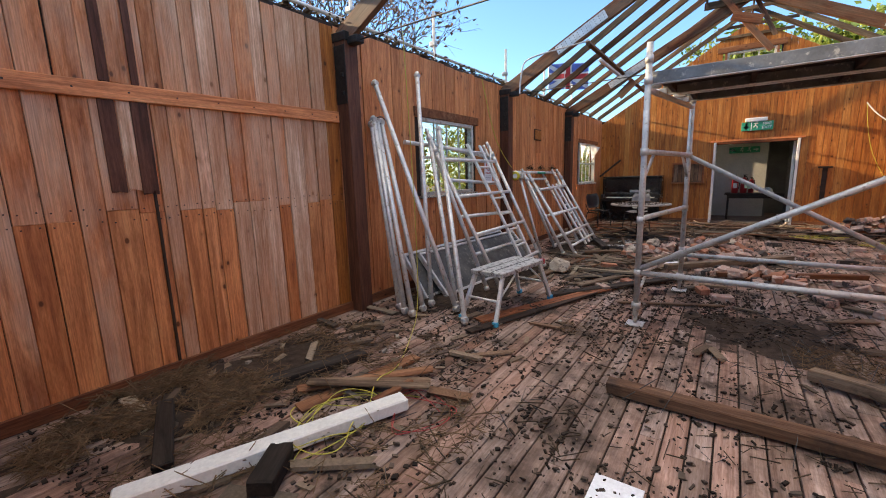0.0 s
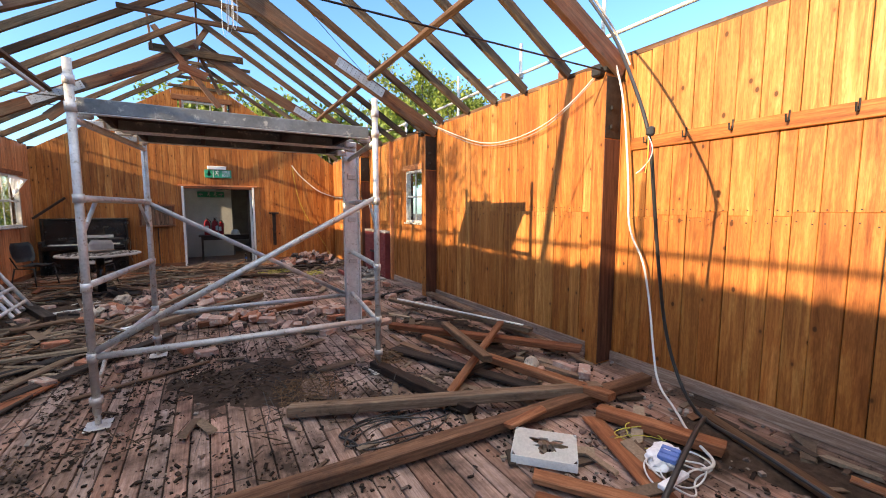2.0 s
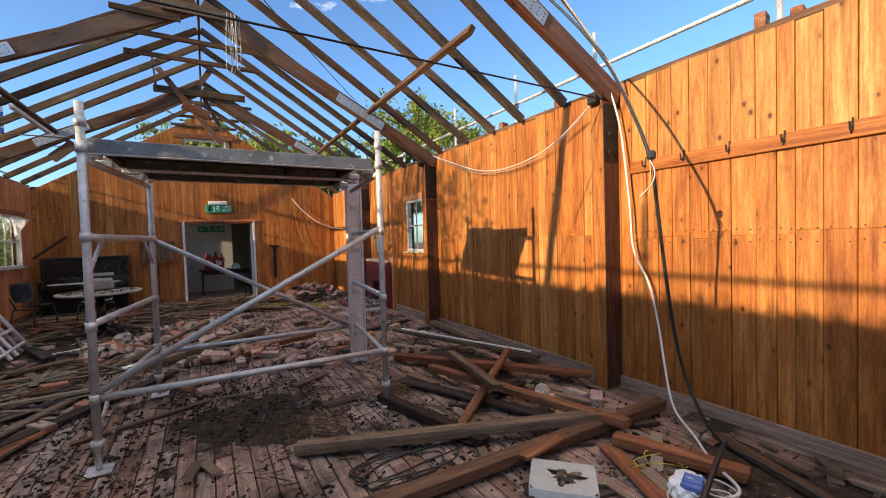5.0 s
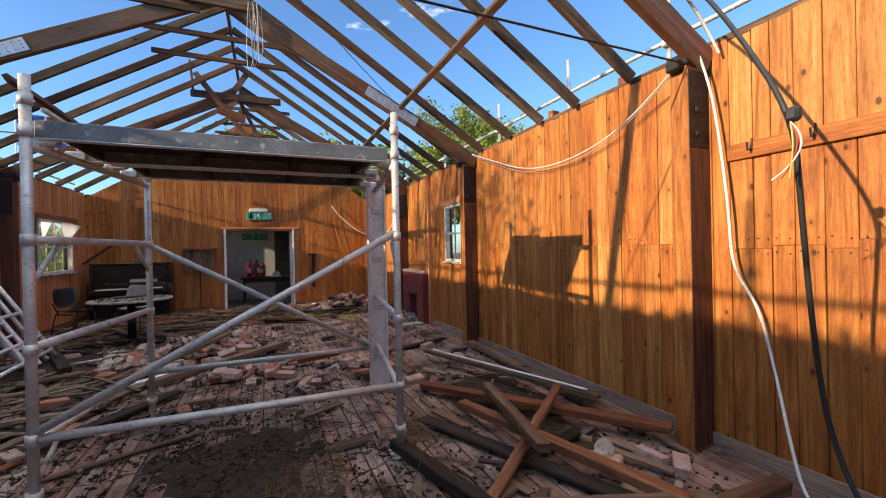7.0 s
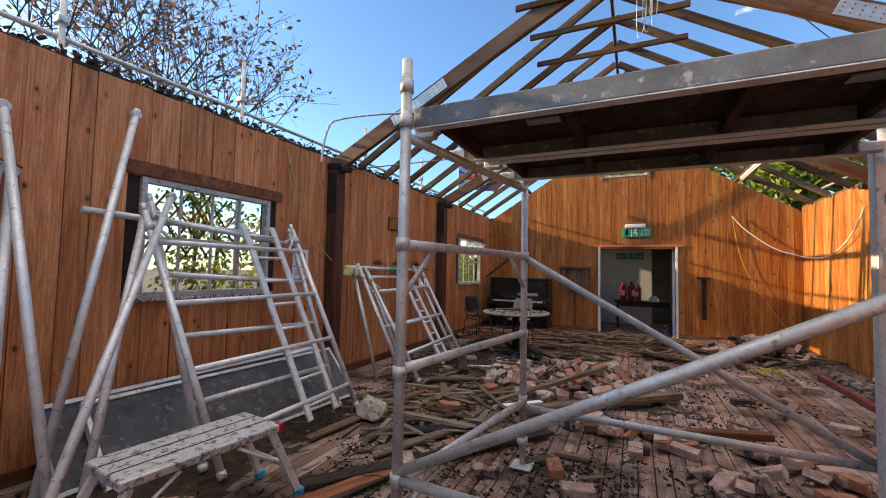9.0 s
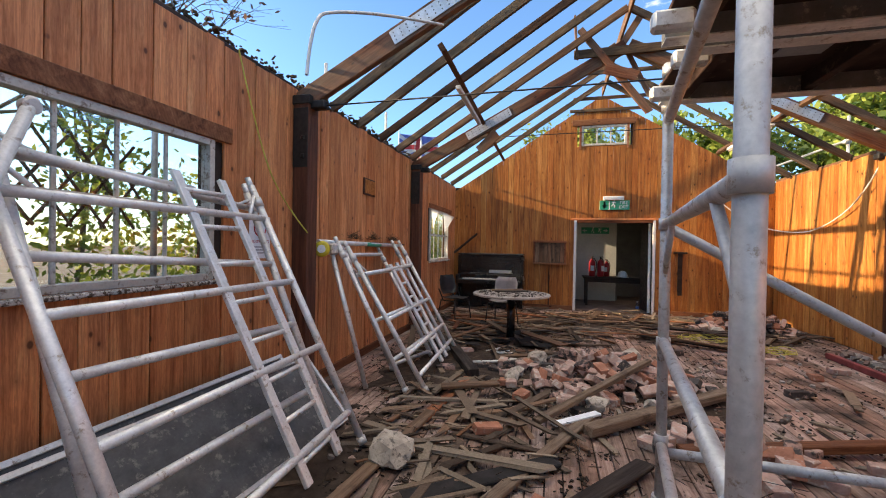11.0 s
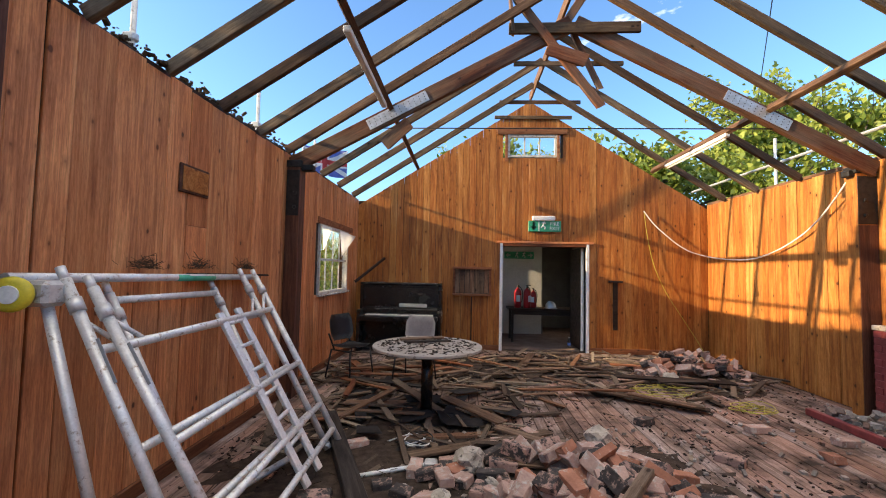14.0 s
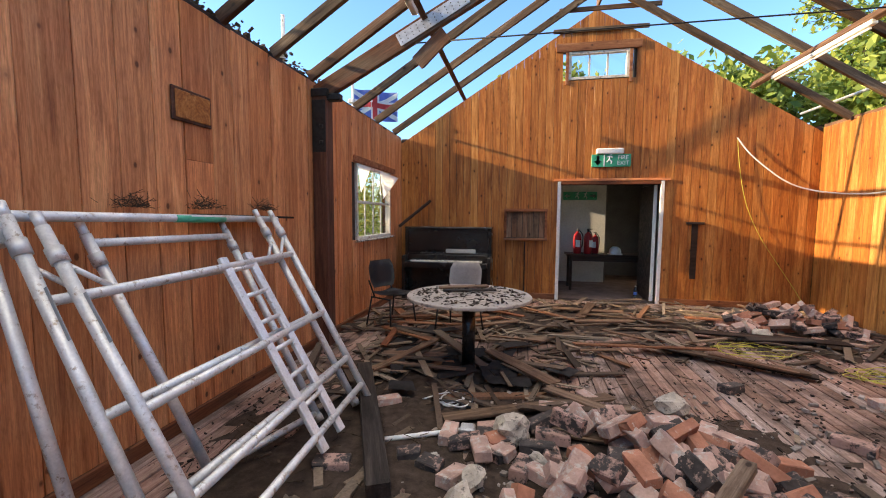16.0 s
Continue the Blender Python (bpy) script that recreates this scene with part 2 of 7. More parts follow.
M_RAFTER = wood("weathered_rafter", (0.055, 0.031, 0.018), (0.115, 0.068, 0.038), (0.20, 0.128, 0.074), rough=0.75, spread=0.45, dirt=0.2, grime=(0.03, 0.021, 0.015))
M_STEEL = plain("dull_olive_steel", (0.075, 0.062, 0.045), 0.55, 0.4, 0.3, 10, spots=(0.13, 0.07, 0.035), spot_at=0.62, bumpy=0.1)
M_FLOOR = wood("dusty_floor_strip", (0.20, 0.125, 0.096), (0.34, 0.225, 0.178), (0.47, 0.335, 0.275), rough=0.82, spread=0.32, dirt=0.56, grime=(0.036, 0.023, 0.016), knots=False)
M_TIMBER = wood("reclaimed_timber", (0.085, 0.05, 0.03), (0.165, 0.10, 0.062), (0.27, 0.18, 0.115), rough=0.75, spread=0.4, dirt=0.2)
M_TIMBER_RED = wood("split_red_timber", (0.12, 0.042, 0.02), (0.23, 0.09, 0.04), (0.34, 0.155, 0.075), rough=0.7, spread=0.4)
M_TIMBER_DARK = wood("blackened_timber", (0.014, 0.010, 0.008), (0.031, 0.022, 0.017), (0.062, 0.045, 0.034), rough=0.8, spread=0.4, knots=False)
M_SKIRT = wood("scuffed_skirting", (0.19, 0.11, 0.075), (0.31, 0.19, 0.135), (0.44, 0.30, 0.22), rough=0.7, spread=0.3)
M_ALU = plain("scuffed_aluminium", (0.72, 0.70, 0.665), 0.48, 0.4, 0.16, 9, spots=(0.36, 0.29, 0.22), spot_at=0.63, bumpy=0.08)
M_GALV = plain("galvanised_tube", (0.58, 0.555, 0.52), 0.5, 0.45, 0.22, 8, spots=(0.30, 0.235, 0.175), spot_at=0.62, bumpy=0.1)
M_PLATE = plain("zinc_plate", (0.55, 0.56, 0.57), 0.5, 0.75, 0.2, 14, bumpy=0.1)
M_IRON = plain("black_iron", (0.025, 0.023, 0.022), 0.55, 0.5, 0.3, 20)
M_WHITE = plain("flaking_white_paint", (0.54, 0.51, 0.45), 0.65, 0, 0.15, 9, spots=(0.24, 0.18, 0.14), spot_at=0.60, bumpy=0.25)
M_PLASTER = plain("off_white_plaster", (0.52, 0.51, 0.47), 0.85, 0, 0.1, 3, bumpy=0.2)
M_GLASS = glass_mat("window_glass")
M_BACK = plain("dark_sheathing", (0.05, 0.035, 0.028), 0.9, 0, 0.3, 5)
M_EARTH = plain("trodden_earth", (0.13, 0.10, 0.075), 0.95, 0, 0.35, 1.2, spots=(0.06, 0.075, 0.03), spot_at=0.6, bumpy=0.5)

# ---- building helpers ----
CACHE = {}


def link(name, mesh, mat=None, m=None, parent=None):
    ob = new(name, mesh)
    if mat is not None and not mesh.materials:
        mesh.materials.append(mat)
    if parent is not None:
        ob.parent = parent
    if m is not None:
        ob.matrix_basis = m
    return ob


def part(name, bm, mat, parent=None, label="", m=None, smooth=False):
    me = bpy.data.meshes.new(name)
    if smooth:
        for f in bm.faces:
            f.smooth = True
    bm.to_mesh(me)
    bm.free()
    ob = link(name, me, mat, m, parent)
    if label:
        tagged(ob, label)
    return ob


def empty(name, x=0, y=0, z=0, rz=0, label="", category="", group="", kind=""):
    ob = new(name)
    ob.empty_display_size = 0.1
    ob.matrix_basis = pose(x, y, z, 0, 0, rz)
    return tagged(ob, label, category, group, kind)


def add_box(bm, x0, x1, y0, y1, z0, z1, m=None, bev=0.0):
    mat4 = Matrix.Translation(((x0 + x1) / 2, (y0 + y1) / 2, (z0 + z1) / 2)) @ Matrix.Diagonal((x1 - x0, y1 - y0, z1 - z0, 1))
    if m is not None:
        mat4 = m @ mat4
    r = bmesh.ops.create_cube(bm, size=1, matrix=mat4)
    if bev:
        es = list({e for v in r["verts"] for e in v.link_edges})
        bmesh.ops.bevel(bm, geom=es, offset=bev, segments=1, affect="EDGES")
    return bm


def box_bm(x0, x1, y0, y1, z0, z1, bev=0.0):
    return add_box(bmesh.new(), x0, x1, y0, y1, z0, z1, None, bev)


def boxed(name, dims, mat, parent=None, bev=0.0, label=""):
    return part(name, box_bm(*dims, bev), mat, parent, label)


def between(p, q, roll=0.0):
    """A pose at p whose X axis runs to q."""
    p, q = Vector(p), Vector(q)
    d = (q - p).normalized()
    up = Vector((0, 0, 1)) if abs(d.z) < 0.95 else Vector((0, 1, 0))
    y = up.cross(d).normalized()
    z = d.cross(y)
    r = Matrix((d, y, z)).transposed().to_4x4()
    return Matrix.Translation(p) @ r @ pose(0, 0, 0, roll)


def plank_mesh(l, w, h, mat, bev=0.004, ragged=0.0, seed=0):
    """A plank along X from 0 to l, centred in Y and Z; shared between alike pieces."""
    key = ("plank", round(l, 2), round(w, 3), round(h, 3), mat.name, ragged, seed)
    if key not in CACHE:
        bm = bmesh.new()
        add_box(bm, 0, round(l, 2), -w / 2, w / 2, -h / 2, h / 2, None, min(bev, h * 0.3))
        if ragged:
            rnd = random.Random(seed)
            for v in bm.verts:
                if v.co.x > l * 0.6 or v.co.x < l * 0.4:
                    v.co.x += rnd.uniform(-ragged, ragged)
        me = bpy.data.meshes.new("plank")
        bm.to_mesh(me)
        bm.free()
        me.materials.append(mat)
        CACHE[key] = me
    return CACHE[key]


def timber(name, p, q, w, h, mat, roll=0.0, parent=None, bev=0.005, ragged=0.0, seed=0):
    l = (Vector(q) - Vector(p)).length
    return link(name, plank_mesh(l, w, h, mat, bev, ragged, seed), None, between(p, q, roll), parent)


def add_tube(bm, p, q, r, seg=12, cap=True):
    l = (Vector(q) - Vector(p)).length
    m = between(p, q) @ Matrix.Translation((l / 2, 0, 0)) @ pose(0, 0, 0, 0, 90, 0)
    bmesh.ops.create_cone(bm, cap_ends=cap, segments=seg, radius1=r, radius2=r, depth=l, matrix=m)
    return bm


def tube(name, p, q, r, mat, parent=None, seg=14, label=""):
    l = round((Vector(q) - Vector(p)).length, 2)
    key = ("tube", l, r, seg, mat.name)
    if key not in CACHE:
        bm = bmesh.new()
        add_tube(bm, (0, 0, 0), (l, 0, 0), r, seg)
        for f in bm.faces:
            f.smooth = len(f.verts) == 4
        me = bpy.data.meshes.new("tube")
        bm.to_mesh(me)
        bm.free()
        me.materials.append(mat)
        CACHE[key] = me
    ob = link(name, CACHE[key], None, between(p, q), parent)
    if label:
        tagged(ob, label)
    return ob


def cable(name, pts, r, mat, label="", category="cable", parent=None):
    cu = bpy.data.curves.new(name, "CURVE")
    cu.dimensions = "3D"
    cu.bevel_depth = r
    cu.bevel_resolution = 2
    cu.resolution_u = 6
    sp = cu.splines.new("NURBS")
    sp.points.add(len(pts) - 1)
    for k, p in enumerate(pts):
        sp.points[k].co = (*p, 1)
    sp.use_endpoint_u = True
    sp.order_u = 3
    cu.materials.append(mat)
    ob = new(name, cu)
    if parent is not None:
        ob.parent = parent
    elif label:
        tagged(ob, label, category)
    return ob


def roof_z(x):
    return TOP + PITCH * (min(x - XL, XR - x))


# ---- large structure ----
ground = tagged(part("ground", box_bm(-120, 120, -120, 120, -0.6, -0.25), M_EARTH), "bare trodden earth and weeds round the hut", "ground", kind="structure")
floor = tagged(part("floor", box_bm(XL - 0.1, XR + 0.1, YN - 0.12, YE, -0.25, -0.024), M_BACK), "dusty strip-board floor covered in demolition dirt", "floor", kind="structure")


def panel(bm, axis, at, thick, u0, u1, z0, z1):
    """A slab of wall across an axis, from at to at + thick."""
    a, b = min(at, at + thick), max(at, at + thick)
    if axis == "x":
        add_box(bm, a, b, u0, u1, z0, z1)
    else:
        add_box(bm, u0, u1, a, b, z0, z1)


def walled(bm, axis, at, thick, u0, u1, z0, z1, holes):
    """Wall slab with rectangular openings (ua, ub, za, zb), sorted along u and apart from each other."""
    cur = u0
    for ua, ub, za, zb in holes:
        panel(bm, axis, at, thick, cur, ua, z0, z1)
        if za > z0:
            panel(bm, axis, at, thick, ua, ub, z0, za)
        if zb < z1:
            panel(bm, axis, at, thick, ua, ub, zb, z1)
        cur = ub
    panel(bm, axis, at, thick, cur, u1, z0, z1)


HOLES_L = [(4.05, 5.35, 1.17, 2.17), (10.72, 12.17, 1.13, 2.19)]
HOLES_R = [(6.57, 7.55, 1.235, 2.215)]
HOLES_E = [(1.10, 2.71, 0.0, 2.03)]
WIN_S = (3.10, 4.34, 1.19, 2.11)
bm = bmesh.new()
walled(bm, "x", XL - 0.024, -0.12, YN - 0.14, YE + 0.14, -0.25, TOP, HOLES_L)
wall_left = tagged(part("wall_west", bm, M_BACK), "red-brown vertical board wall of the roofless hut", "wall", kind="structure")
bm = bmesh.new()
walled(bm, "x", XR + 0.024, 0.12, YN - 0.14, YE + 0.14, -0.25, TOP, HOLES_R)
wall_right = tagged(part("wall_east", bm, M_BACK), "sunlit varnished pine board wall of the roofless hut", "wall", kind="structure")


def gable_prism(bm, y0, y1, lo, x0=XL, x1=XR):
    """The triangle of a gable over height lo, with a hole for the small window left to boards."""
    prof = [(x0, lo), (x1, lo), (RIDGE_X, lo + (RIDGE_Z - TOP))]
    a = [bm.verts.new((x, y0, z)) for x, z in prof]
    b = [bm.verts.new((x, y1, z)) for x, z in prof]
    bm.faces.new(a)
    bm.faces.new(b[::-1])
    for k in range(3):
        bm.faces.new((a[k], b[k], b[(k + 1) % 3], a[(k + 1) % 3]))
    bmesh.ops.recalc_face_normals(bm, faces=bm.faces)


GW = (1.17, 2.14, 3.80, 4.26)
bm = bmesh.new()
walled(bm, "y", YE + 0.024, 0.12, XL, XR, -0.25, TOP, HOLES_E)
for k in range(27):
    xa = XL + (XR - XL) * k / 27
    xb = XL + (XR - XL) * (k + 1) / 27
    zt = max(min(roof_z(xa), roof_z(xb)) - 0.09, TOP + 0.02)
    if xa < GW[1] and xb > GW[0]:
        panel(bm, "y", YE + 0.024, 0.12, xa, xb, TOP, GW[2] - 0.02)
        if zt > GW[3] + 0.03:
            panel(bm, "y", YE + 0.024, 0.12, xa, xb, GW[3] + 0.02, zt)
    else:
        panel(bm, "y", YE + 0.024, 0.12, xa, xb, TOP, zt)
wall_end = tagged(part("wall_north", bm, M_BACK), "pine board gable wall with a double doorway", "wall", kind="structure")
bm = bmesh.new()
walled(bm, "y", YN - 0.024, -0.05, 2.84, XR, -0.25, TOP + 0.3, [WIN_S])
walled(bm, "y", YN - 0.024, -0.12, 2.0, 2.60, -0.25, 0.85, [])
walled(bm, "y", YN - 0.024, -0.12, 2.60, 2.84, -0.25, 0.30, [])
for sx in (2.0, 2.52):
    add_box(bm, sx, sx + 0.07, YN - 0.13, YN - 0.03, 0.35, TOP + 0.1)
walled(bm, "y", YN - 0.024, -0.12, XL, 0.10, -0.25, 2.9, [])
wall_near = tagged(part("wall_south", bm, M_BACK), "part-stripped board gable wall with a doorway", "wall", kind="structure")


def board(parent, axis, at, u, w, z0, z1, mat, proud=0.0, lean=0.0):
    """One upright wall board whose room face lies at `at`."""
    l = round(z1 - z0, 2)
    if l < 0.04:
        return None
    me = plank_mesh(l, w - 0.003, 0.022, mat, 0.0035)
    n = {"x+": (1, 0), "x-": (-1, 0), "y-": (0, -1), "y+": (0, 1)}[axis]
    off = 0.011 - proud
    if axis[0] == "x":
        c = (at - n[0] * off, u, z0)
        m = Matrix.Translation(c) @ pose(0, 0, 0, 0, -90, 0) @ pose(0, 0, 0, 0, 0, lean)
    else:
        c = (u, at - n[1] * off, z0)
        m = Matrix.Translation(c) @ pose(0, 0, 0, 0, 0, 90) @ pose(0, 0, 0, 0, -90, 0) @ pose(0, 0, 0, 0, 0, lean)
    return link("board", me, None, m, parent)


def slant_board(parent, u, w, z0, za, zb, mat):
    """A gable board whose top is cut to the roof slope."""
    bm = box_bm(0, za - z0, -w / 2 + 0.0025, w / 2 - 0.0025, -0.011, 0.011)
    for v in bm.verts:
        if v.co.x > 0.01:
            v.co.x = (za if v.co.y < 0 else zb) - z0
    m = Matrix.Translation((u, YE + 0.011, z0)) @ pose(0, 0, 0, 0, 0, -90) @ pose(0, 0, 0, 0, -90, 0)
    part("board", bm, mat, parent, "", m)


def board_wall(parent, axis, at, u0, u1, pitch, top, mats, holes, joints=(), seed=1, base=0.0, odd=(0.72, 0.86, 1.0, 1.0, 1.12, 1.3)):
    rnd = random.Random(seed)
    n = max(1, round((u1 - u0) / pitch))
    ws = [rnd.choice(odd) for _ in range(n)]
    ws = [x * (u1 - u0) / sum(ws) for x in ws]
    nails = bmesh.new()
    cur = u0
    for w in ws:
        u = cur + w / 2
        cur += w
        zt = (top(u) if callable(top) else top) + rnd.choice((0, 0, 0.01, -0.01))
        cuts = [base, zt]
        for ja, jb, jz in joints:
            if ja <= u <= jb and (jz > 2 or rnd.random() < (0.65 if jz < 1.5 else 0.25)):
                cuts.insert(-1, round(jz + rnd.choice((-0.02, 0, 0, 0.03)), 2))
            if ja <= u <= jb and jz < 1.5:
                for du, dz in ((-0.3, 0.04), (0.28, 0.045), (-0.28, -0.05), (0.3, -0.04)):
                    p, q = u + du * w, jz + dz + rnd.uniform(-0.008, 0.008)
                    if axis[0] == "x":
                        add_box(nails, at - 0.005, at + 0.005, p - 0.004, p + 0.004, q - 0.004, q + 0.004)
                    else:
                        add_box(nails, p - 0.004, p + 0.004, at - 0.005, at + 0.005, q - 0.004, q + 0.004)
        spans = list(zip(cuts[:-1], cuts[1:]))
        for ua, ub, za, zb in holes:
            if ua - 0.3 * w < u < ub + 0.3 * w:
                spans = [s for a, b in spans for s in (((a, min(b, za)), (max(a, zb), b)) if a < zb and b > za else ((a, b),))]
        for a, b in spans:
            if b - a > 0.05:
                mat = mats(u, a, b, rnd) if callable(mats) else mats
                board(parent, axis, at, u, w - rnd.choice((0.0, 0.001, 0.002, 0.005) if axis == "x+" else (0.0, 0.0, 0.001, 0.003)), a, b - 0.004, mat, rnd.uniform(-0.004, 0.004), rnd.uniform(-0.12, 0.12))
    if nails.verts:
        tagged(part("nail_rows", nails, M_IRON, parent), "rows of small dark nail heads", kind="stuff")
    else:
        nails.free()


def left_mat(u, a, b, rnd):
    if u > 2.7:
        return M_BOARD_L
    if u > 2.55:
        return M_BOARD
    if b < 1.4:
        return M_BOARD_PALE if u > 1.3 and rnd.random() < 0.35 else M_BOARD_L
    if u > 1.2:
        return M_BOARD_PALE if rnd.random() < 0.6 else M_BOARD_GREY
    return M_BOARD_GREY


for ua, ub, pitch, sd in ((YN, 2.72, 0.146, 3), (2.72, 6.34, 0.19, 13), (6.34, 9.62, 0.225, 23), (9.62, YE, 0.17, 33)):
    board_wall(wall_left, "x+", XL, ua, ub, pitch, TOP + 0.02, left_mat, HOLES_L, [(-1, 2.7, 1.22), (6.4, 9.5, 1.84)], sd)


def right_mat(u, a, b, rnd):
    return M_BOARD_Y if (u < 2.9 and a > 1.9) or (u > 3 and rnd.random() < 0.25) else M_BOARD


board_wall(wall_right, "x-", XR, YN, YE, 0.142, TOP, right_mat, HOLES_R, [(-1, 2.7, 1.45), (-1, 2.7, 2.085), (2.9, 6.2, 1.47)], 4)
ge = 52
gw_ = (XR - XL) / ge
for k in range(ge):
    u = XL + (k + 0.5) * gw_
    lo = 2.05 if HOLES_E[0][0] - 0.03 < u < HOLES_E[0][1] + 0.03 else 0.0
    if GW[0] - 0.05 < u < GW[1] + 0.05:
        board(wall_end, "y-", YE, u, gw_, lo, 3.79, M_BOARD, 0.001 * (k % 3))
        lo = GW[3] + 0.01
    za, zb = roof_z(u - gw_ / 2) - 0.07, roof_z(u + gw_ / 2) - 0.07
    if min(za, zb) > lo + 0.02:
        slant_board(wall_end, u, gw_, lo, za, zb, M_BOARD if k % 5 else M_BOARD_Y)
board_wall(wall_near, "y+", YN, 2.83, XR, 0.15, TOP + 0.25, M_BOARD, [WIN_S], (), 6)
board_wall(wall_near, "y+", YN, XL, 0.08, 0.15, 2.9, M_BOARD_L, (), (), 7)

# ---- posts, trusses, rafters ----
for py in TRUSS_Y:
    for side, x, mt in ((1, XL, M_PATCH), (-1, XR, M_BOARD)):
        hd, hw, dy = (0.085, 0.083, 0.0) if side > 0 else (0.112, 0.07, 0.075)
        p = empty("wall_post", x + side * hd, py + dy, 0, 0, "dark stained boxed timber post against the board wall" if side > 0 else "varnished pine boxed post with a bolted steel cap plate", "post", "wall posts")
        timber("shaft", (0, 0, 0), (0, 0, 2.76), 2 * hd - 0.01, 2 * hw, mt, 0, p)
        boxed("cap_plate", (-hd - 0.015, hd + 0.01, -hw - 0.01, hw + 0.01, 2.735, 2.82), M_IRON, p, 0.006)
        boxed("bracket_arm", (-0.1 + 0.08 * side, 0.1 + 0.12 * side, -0.05, 0.05, 2.70, 2.775), M_IRON, p, 0.01)
        boxed("side_plate", (-hd + 0.007, hd - 0.007, -hw - 0.006, -hw - 0.0005, 2.15, 2.70), M_IRON, p, 0.002)
        if side < 0:
            # Dark south facing: the unlit side's shade is put into the board colour.
            timber("side_board", (0, -hw - 0.0035, 0.02), (0, -hw - 0.0035, 2.14), 0.006, 2 * hd - 0.015, M_PATCH, 90, p, 0.001)
        for bz in (2.25, 2.42):
            boxed("bolt", (-0.02 + 0.03 * side, 0.02 + 0.03 * side, -hw - 0.025, -hw - 0.006, bz - 0.02, bz + 0.02), M_IRON, p, 0.006)
for k, y in enumerate(TRUSS_Y):
    t = empty("roof_truss", RIDGE_X, y, TOP, 0, "red-brown timber roof truss with riveted steel splice plates", "roof truss", "roof trusses")
    for s in (-1, 1):
        half = (XR - XL) / 2
        foot, head = (s * (half - 0.02), 0, -0.11), (s * 0.02, 0, 1.64)
        timber("principal_rafter", foot, head, 0.07, 0.19, M_TRUSS, 0, t)
        f, h = Vector(foot), Vector(head)
        for fy in (-0.042, 0.042):
            a, b = f.lerp(h, 0.28), f.lerp(h, 0.49)
            timber("splice_plate", (a.x, fy, a.z), (b.x, fy, b.z), 0.006, 0.13, M_PLATE, 0, t, 0.001)
            bmr = bmesh.new()
            for rk in range(12):
                for rz_ in (-0.035, 0.0, 0.035):
                    rp = a.lerp(b, (rk + 0.5) / 12)
                    up_ = Vector((-(b - a).z, 0, (b - a).x)).normalized() * rz_
                    add_box(bmr, rp.x + up_.x - 0.005, rp.x + up_.x + 0.005, fy * 1.07 - 0.003, fy * 1.07 + 0.003, rp.z + up_.z - 0.005, rp.z + up_.z + 0.005)
            tagged(part("rivets", bmr, M_STEEL, t), "rows of small rivet heads", kind="stuff")
    cw = (0.45, 0.40, 0.77)[k]
    timber("collar", (-cw, -0.055, 1.55), (cw, -0.055, 1.555), 0.04, 0.13, M_RAFTER, 0, t)
    rod_x, rod_z = (half - 0.1, -0.15) if k < 2 else (2.35, 0.36)
    tube("tie_rod", (-rod_x, 0, rod_z), (rod_x, 0, rod_z), 0.007, M_IRON, t, 6)
RAFTER_Y = (3.45, 4.10, 4.71, 5.38, 6.12, 6.93, 7.52, 8.17, 8.83, 9.50, 10.65, 11.45, 12.30)
rnd = random.Random(11)
for y in RAFTER_Y:
    for s in (-1, 1):
        if s < 0 and y < 6.3:
            continue
        foot = (RIDGE_X + s * 3.38, y + rnd.uniform(-0.03, 0.03), TOP + 0.03)
        head = (RIDGE_X + s * 0.02, y + rnd.uniform(-0.03, 0.03), RIDGE_Z + 0.03)
        ob = timber("rafter", foot, head, 0.05, 0.10, M_RAFTER)
        tagged(ob, "weathered softwood common rafter with nail stubs", "rafter", "common rafters")
tagged(timber("ridge_board", (RIDGE_X, 2.7, RIDGE_Z), (RIDGE_X, YE, RIDGE_Z), 0.035, 0.17, M_RAFTER), "dark weathered ridge board of the stripped roof", "ridge board")
for y, z, xa, xb in ((6.968, 4.32, 0.70, 2.40), (7.558, 4.275, 0.66, 2.44), (10.688, 4.58, 1.02, 2.60), (12.338, 4.70, 0.95, 2.45), (12.834, 4.60, 0.90, 2.42), (6.29, 4.28, 0.70, 1.40)):
    tagged(timber("collar_tie", (xa, y, z + 0.005), (xb, y, z), 0.03, 0.07, M_RAFTER), "thin weathered collar tie between rafters", "collar tie", "collar ties")
for p, q, w, h in (((0.83, 9.58, 5.02), (0.88, 9.58, 4.38), 0.035, 0.10), ((0.92, 9.56, 4.80), (1.91, 9.56, 3.48), 0.05, 0.10), ((1.29, 9.52, 4.16), (1.73, 9.52, 4.01), 0.03, 0.16), ((1.79, 9.66, 4.98), (1.49, 9.66, 4.50), 0.04, 0.10), ((-0.62, 9.55, 3.02), (-0.34, 9.55, 3.28), 0.03, 0.16), ((1.62, 9.7, 4.45), (1.95, 9.7, 3.75), 0.04, 0.07)):
    tagged(timber("split_strut", p, q, w, h, M_TRUSS, 0, None, 0.005, 0.02, 2), "split red-brown strut hanging in the truss", "strut", "split struts")
for x, a in ((-0.58, 7.0), (3.82, 3.5)):
    tagged(timber("purlin", (x, a, roof_z(x) - 0.15), (x, YE - 0.35, roof_z(x) - 0.15), 0.06, 0.1, M_RAFTER, -31 if x < 1 else 31), "bleached timber purlin under the rafters", "purlin", "roof purlins")

# ---- scaffold tower ----
FL, FR, BL, BR = (0.88, 3.755), (2.90, 3.685), (1.10, 5.18), (3.10, 5.14)
tower = empty("scaffold_tower", 2.0, 4.9, 0, 0, "aluminium mobile scaffold tower with one timber platform", "scaffold tower")
tower_o = Vector((2.0, 4.9, 0))


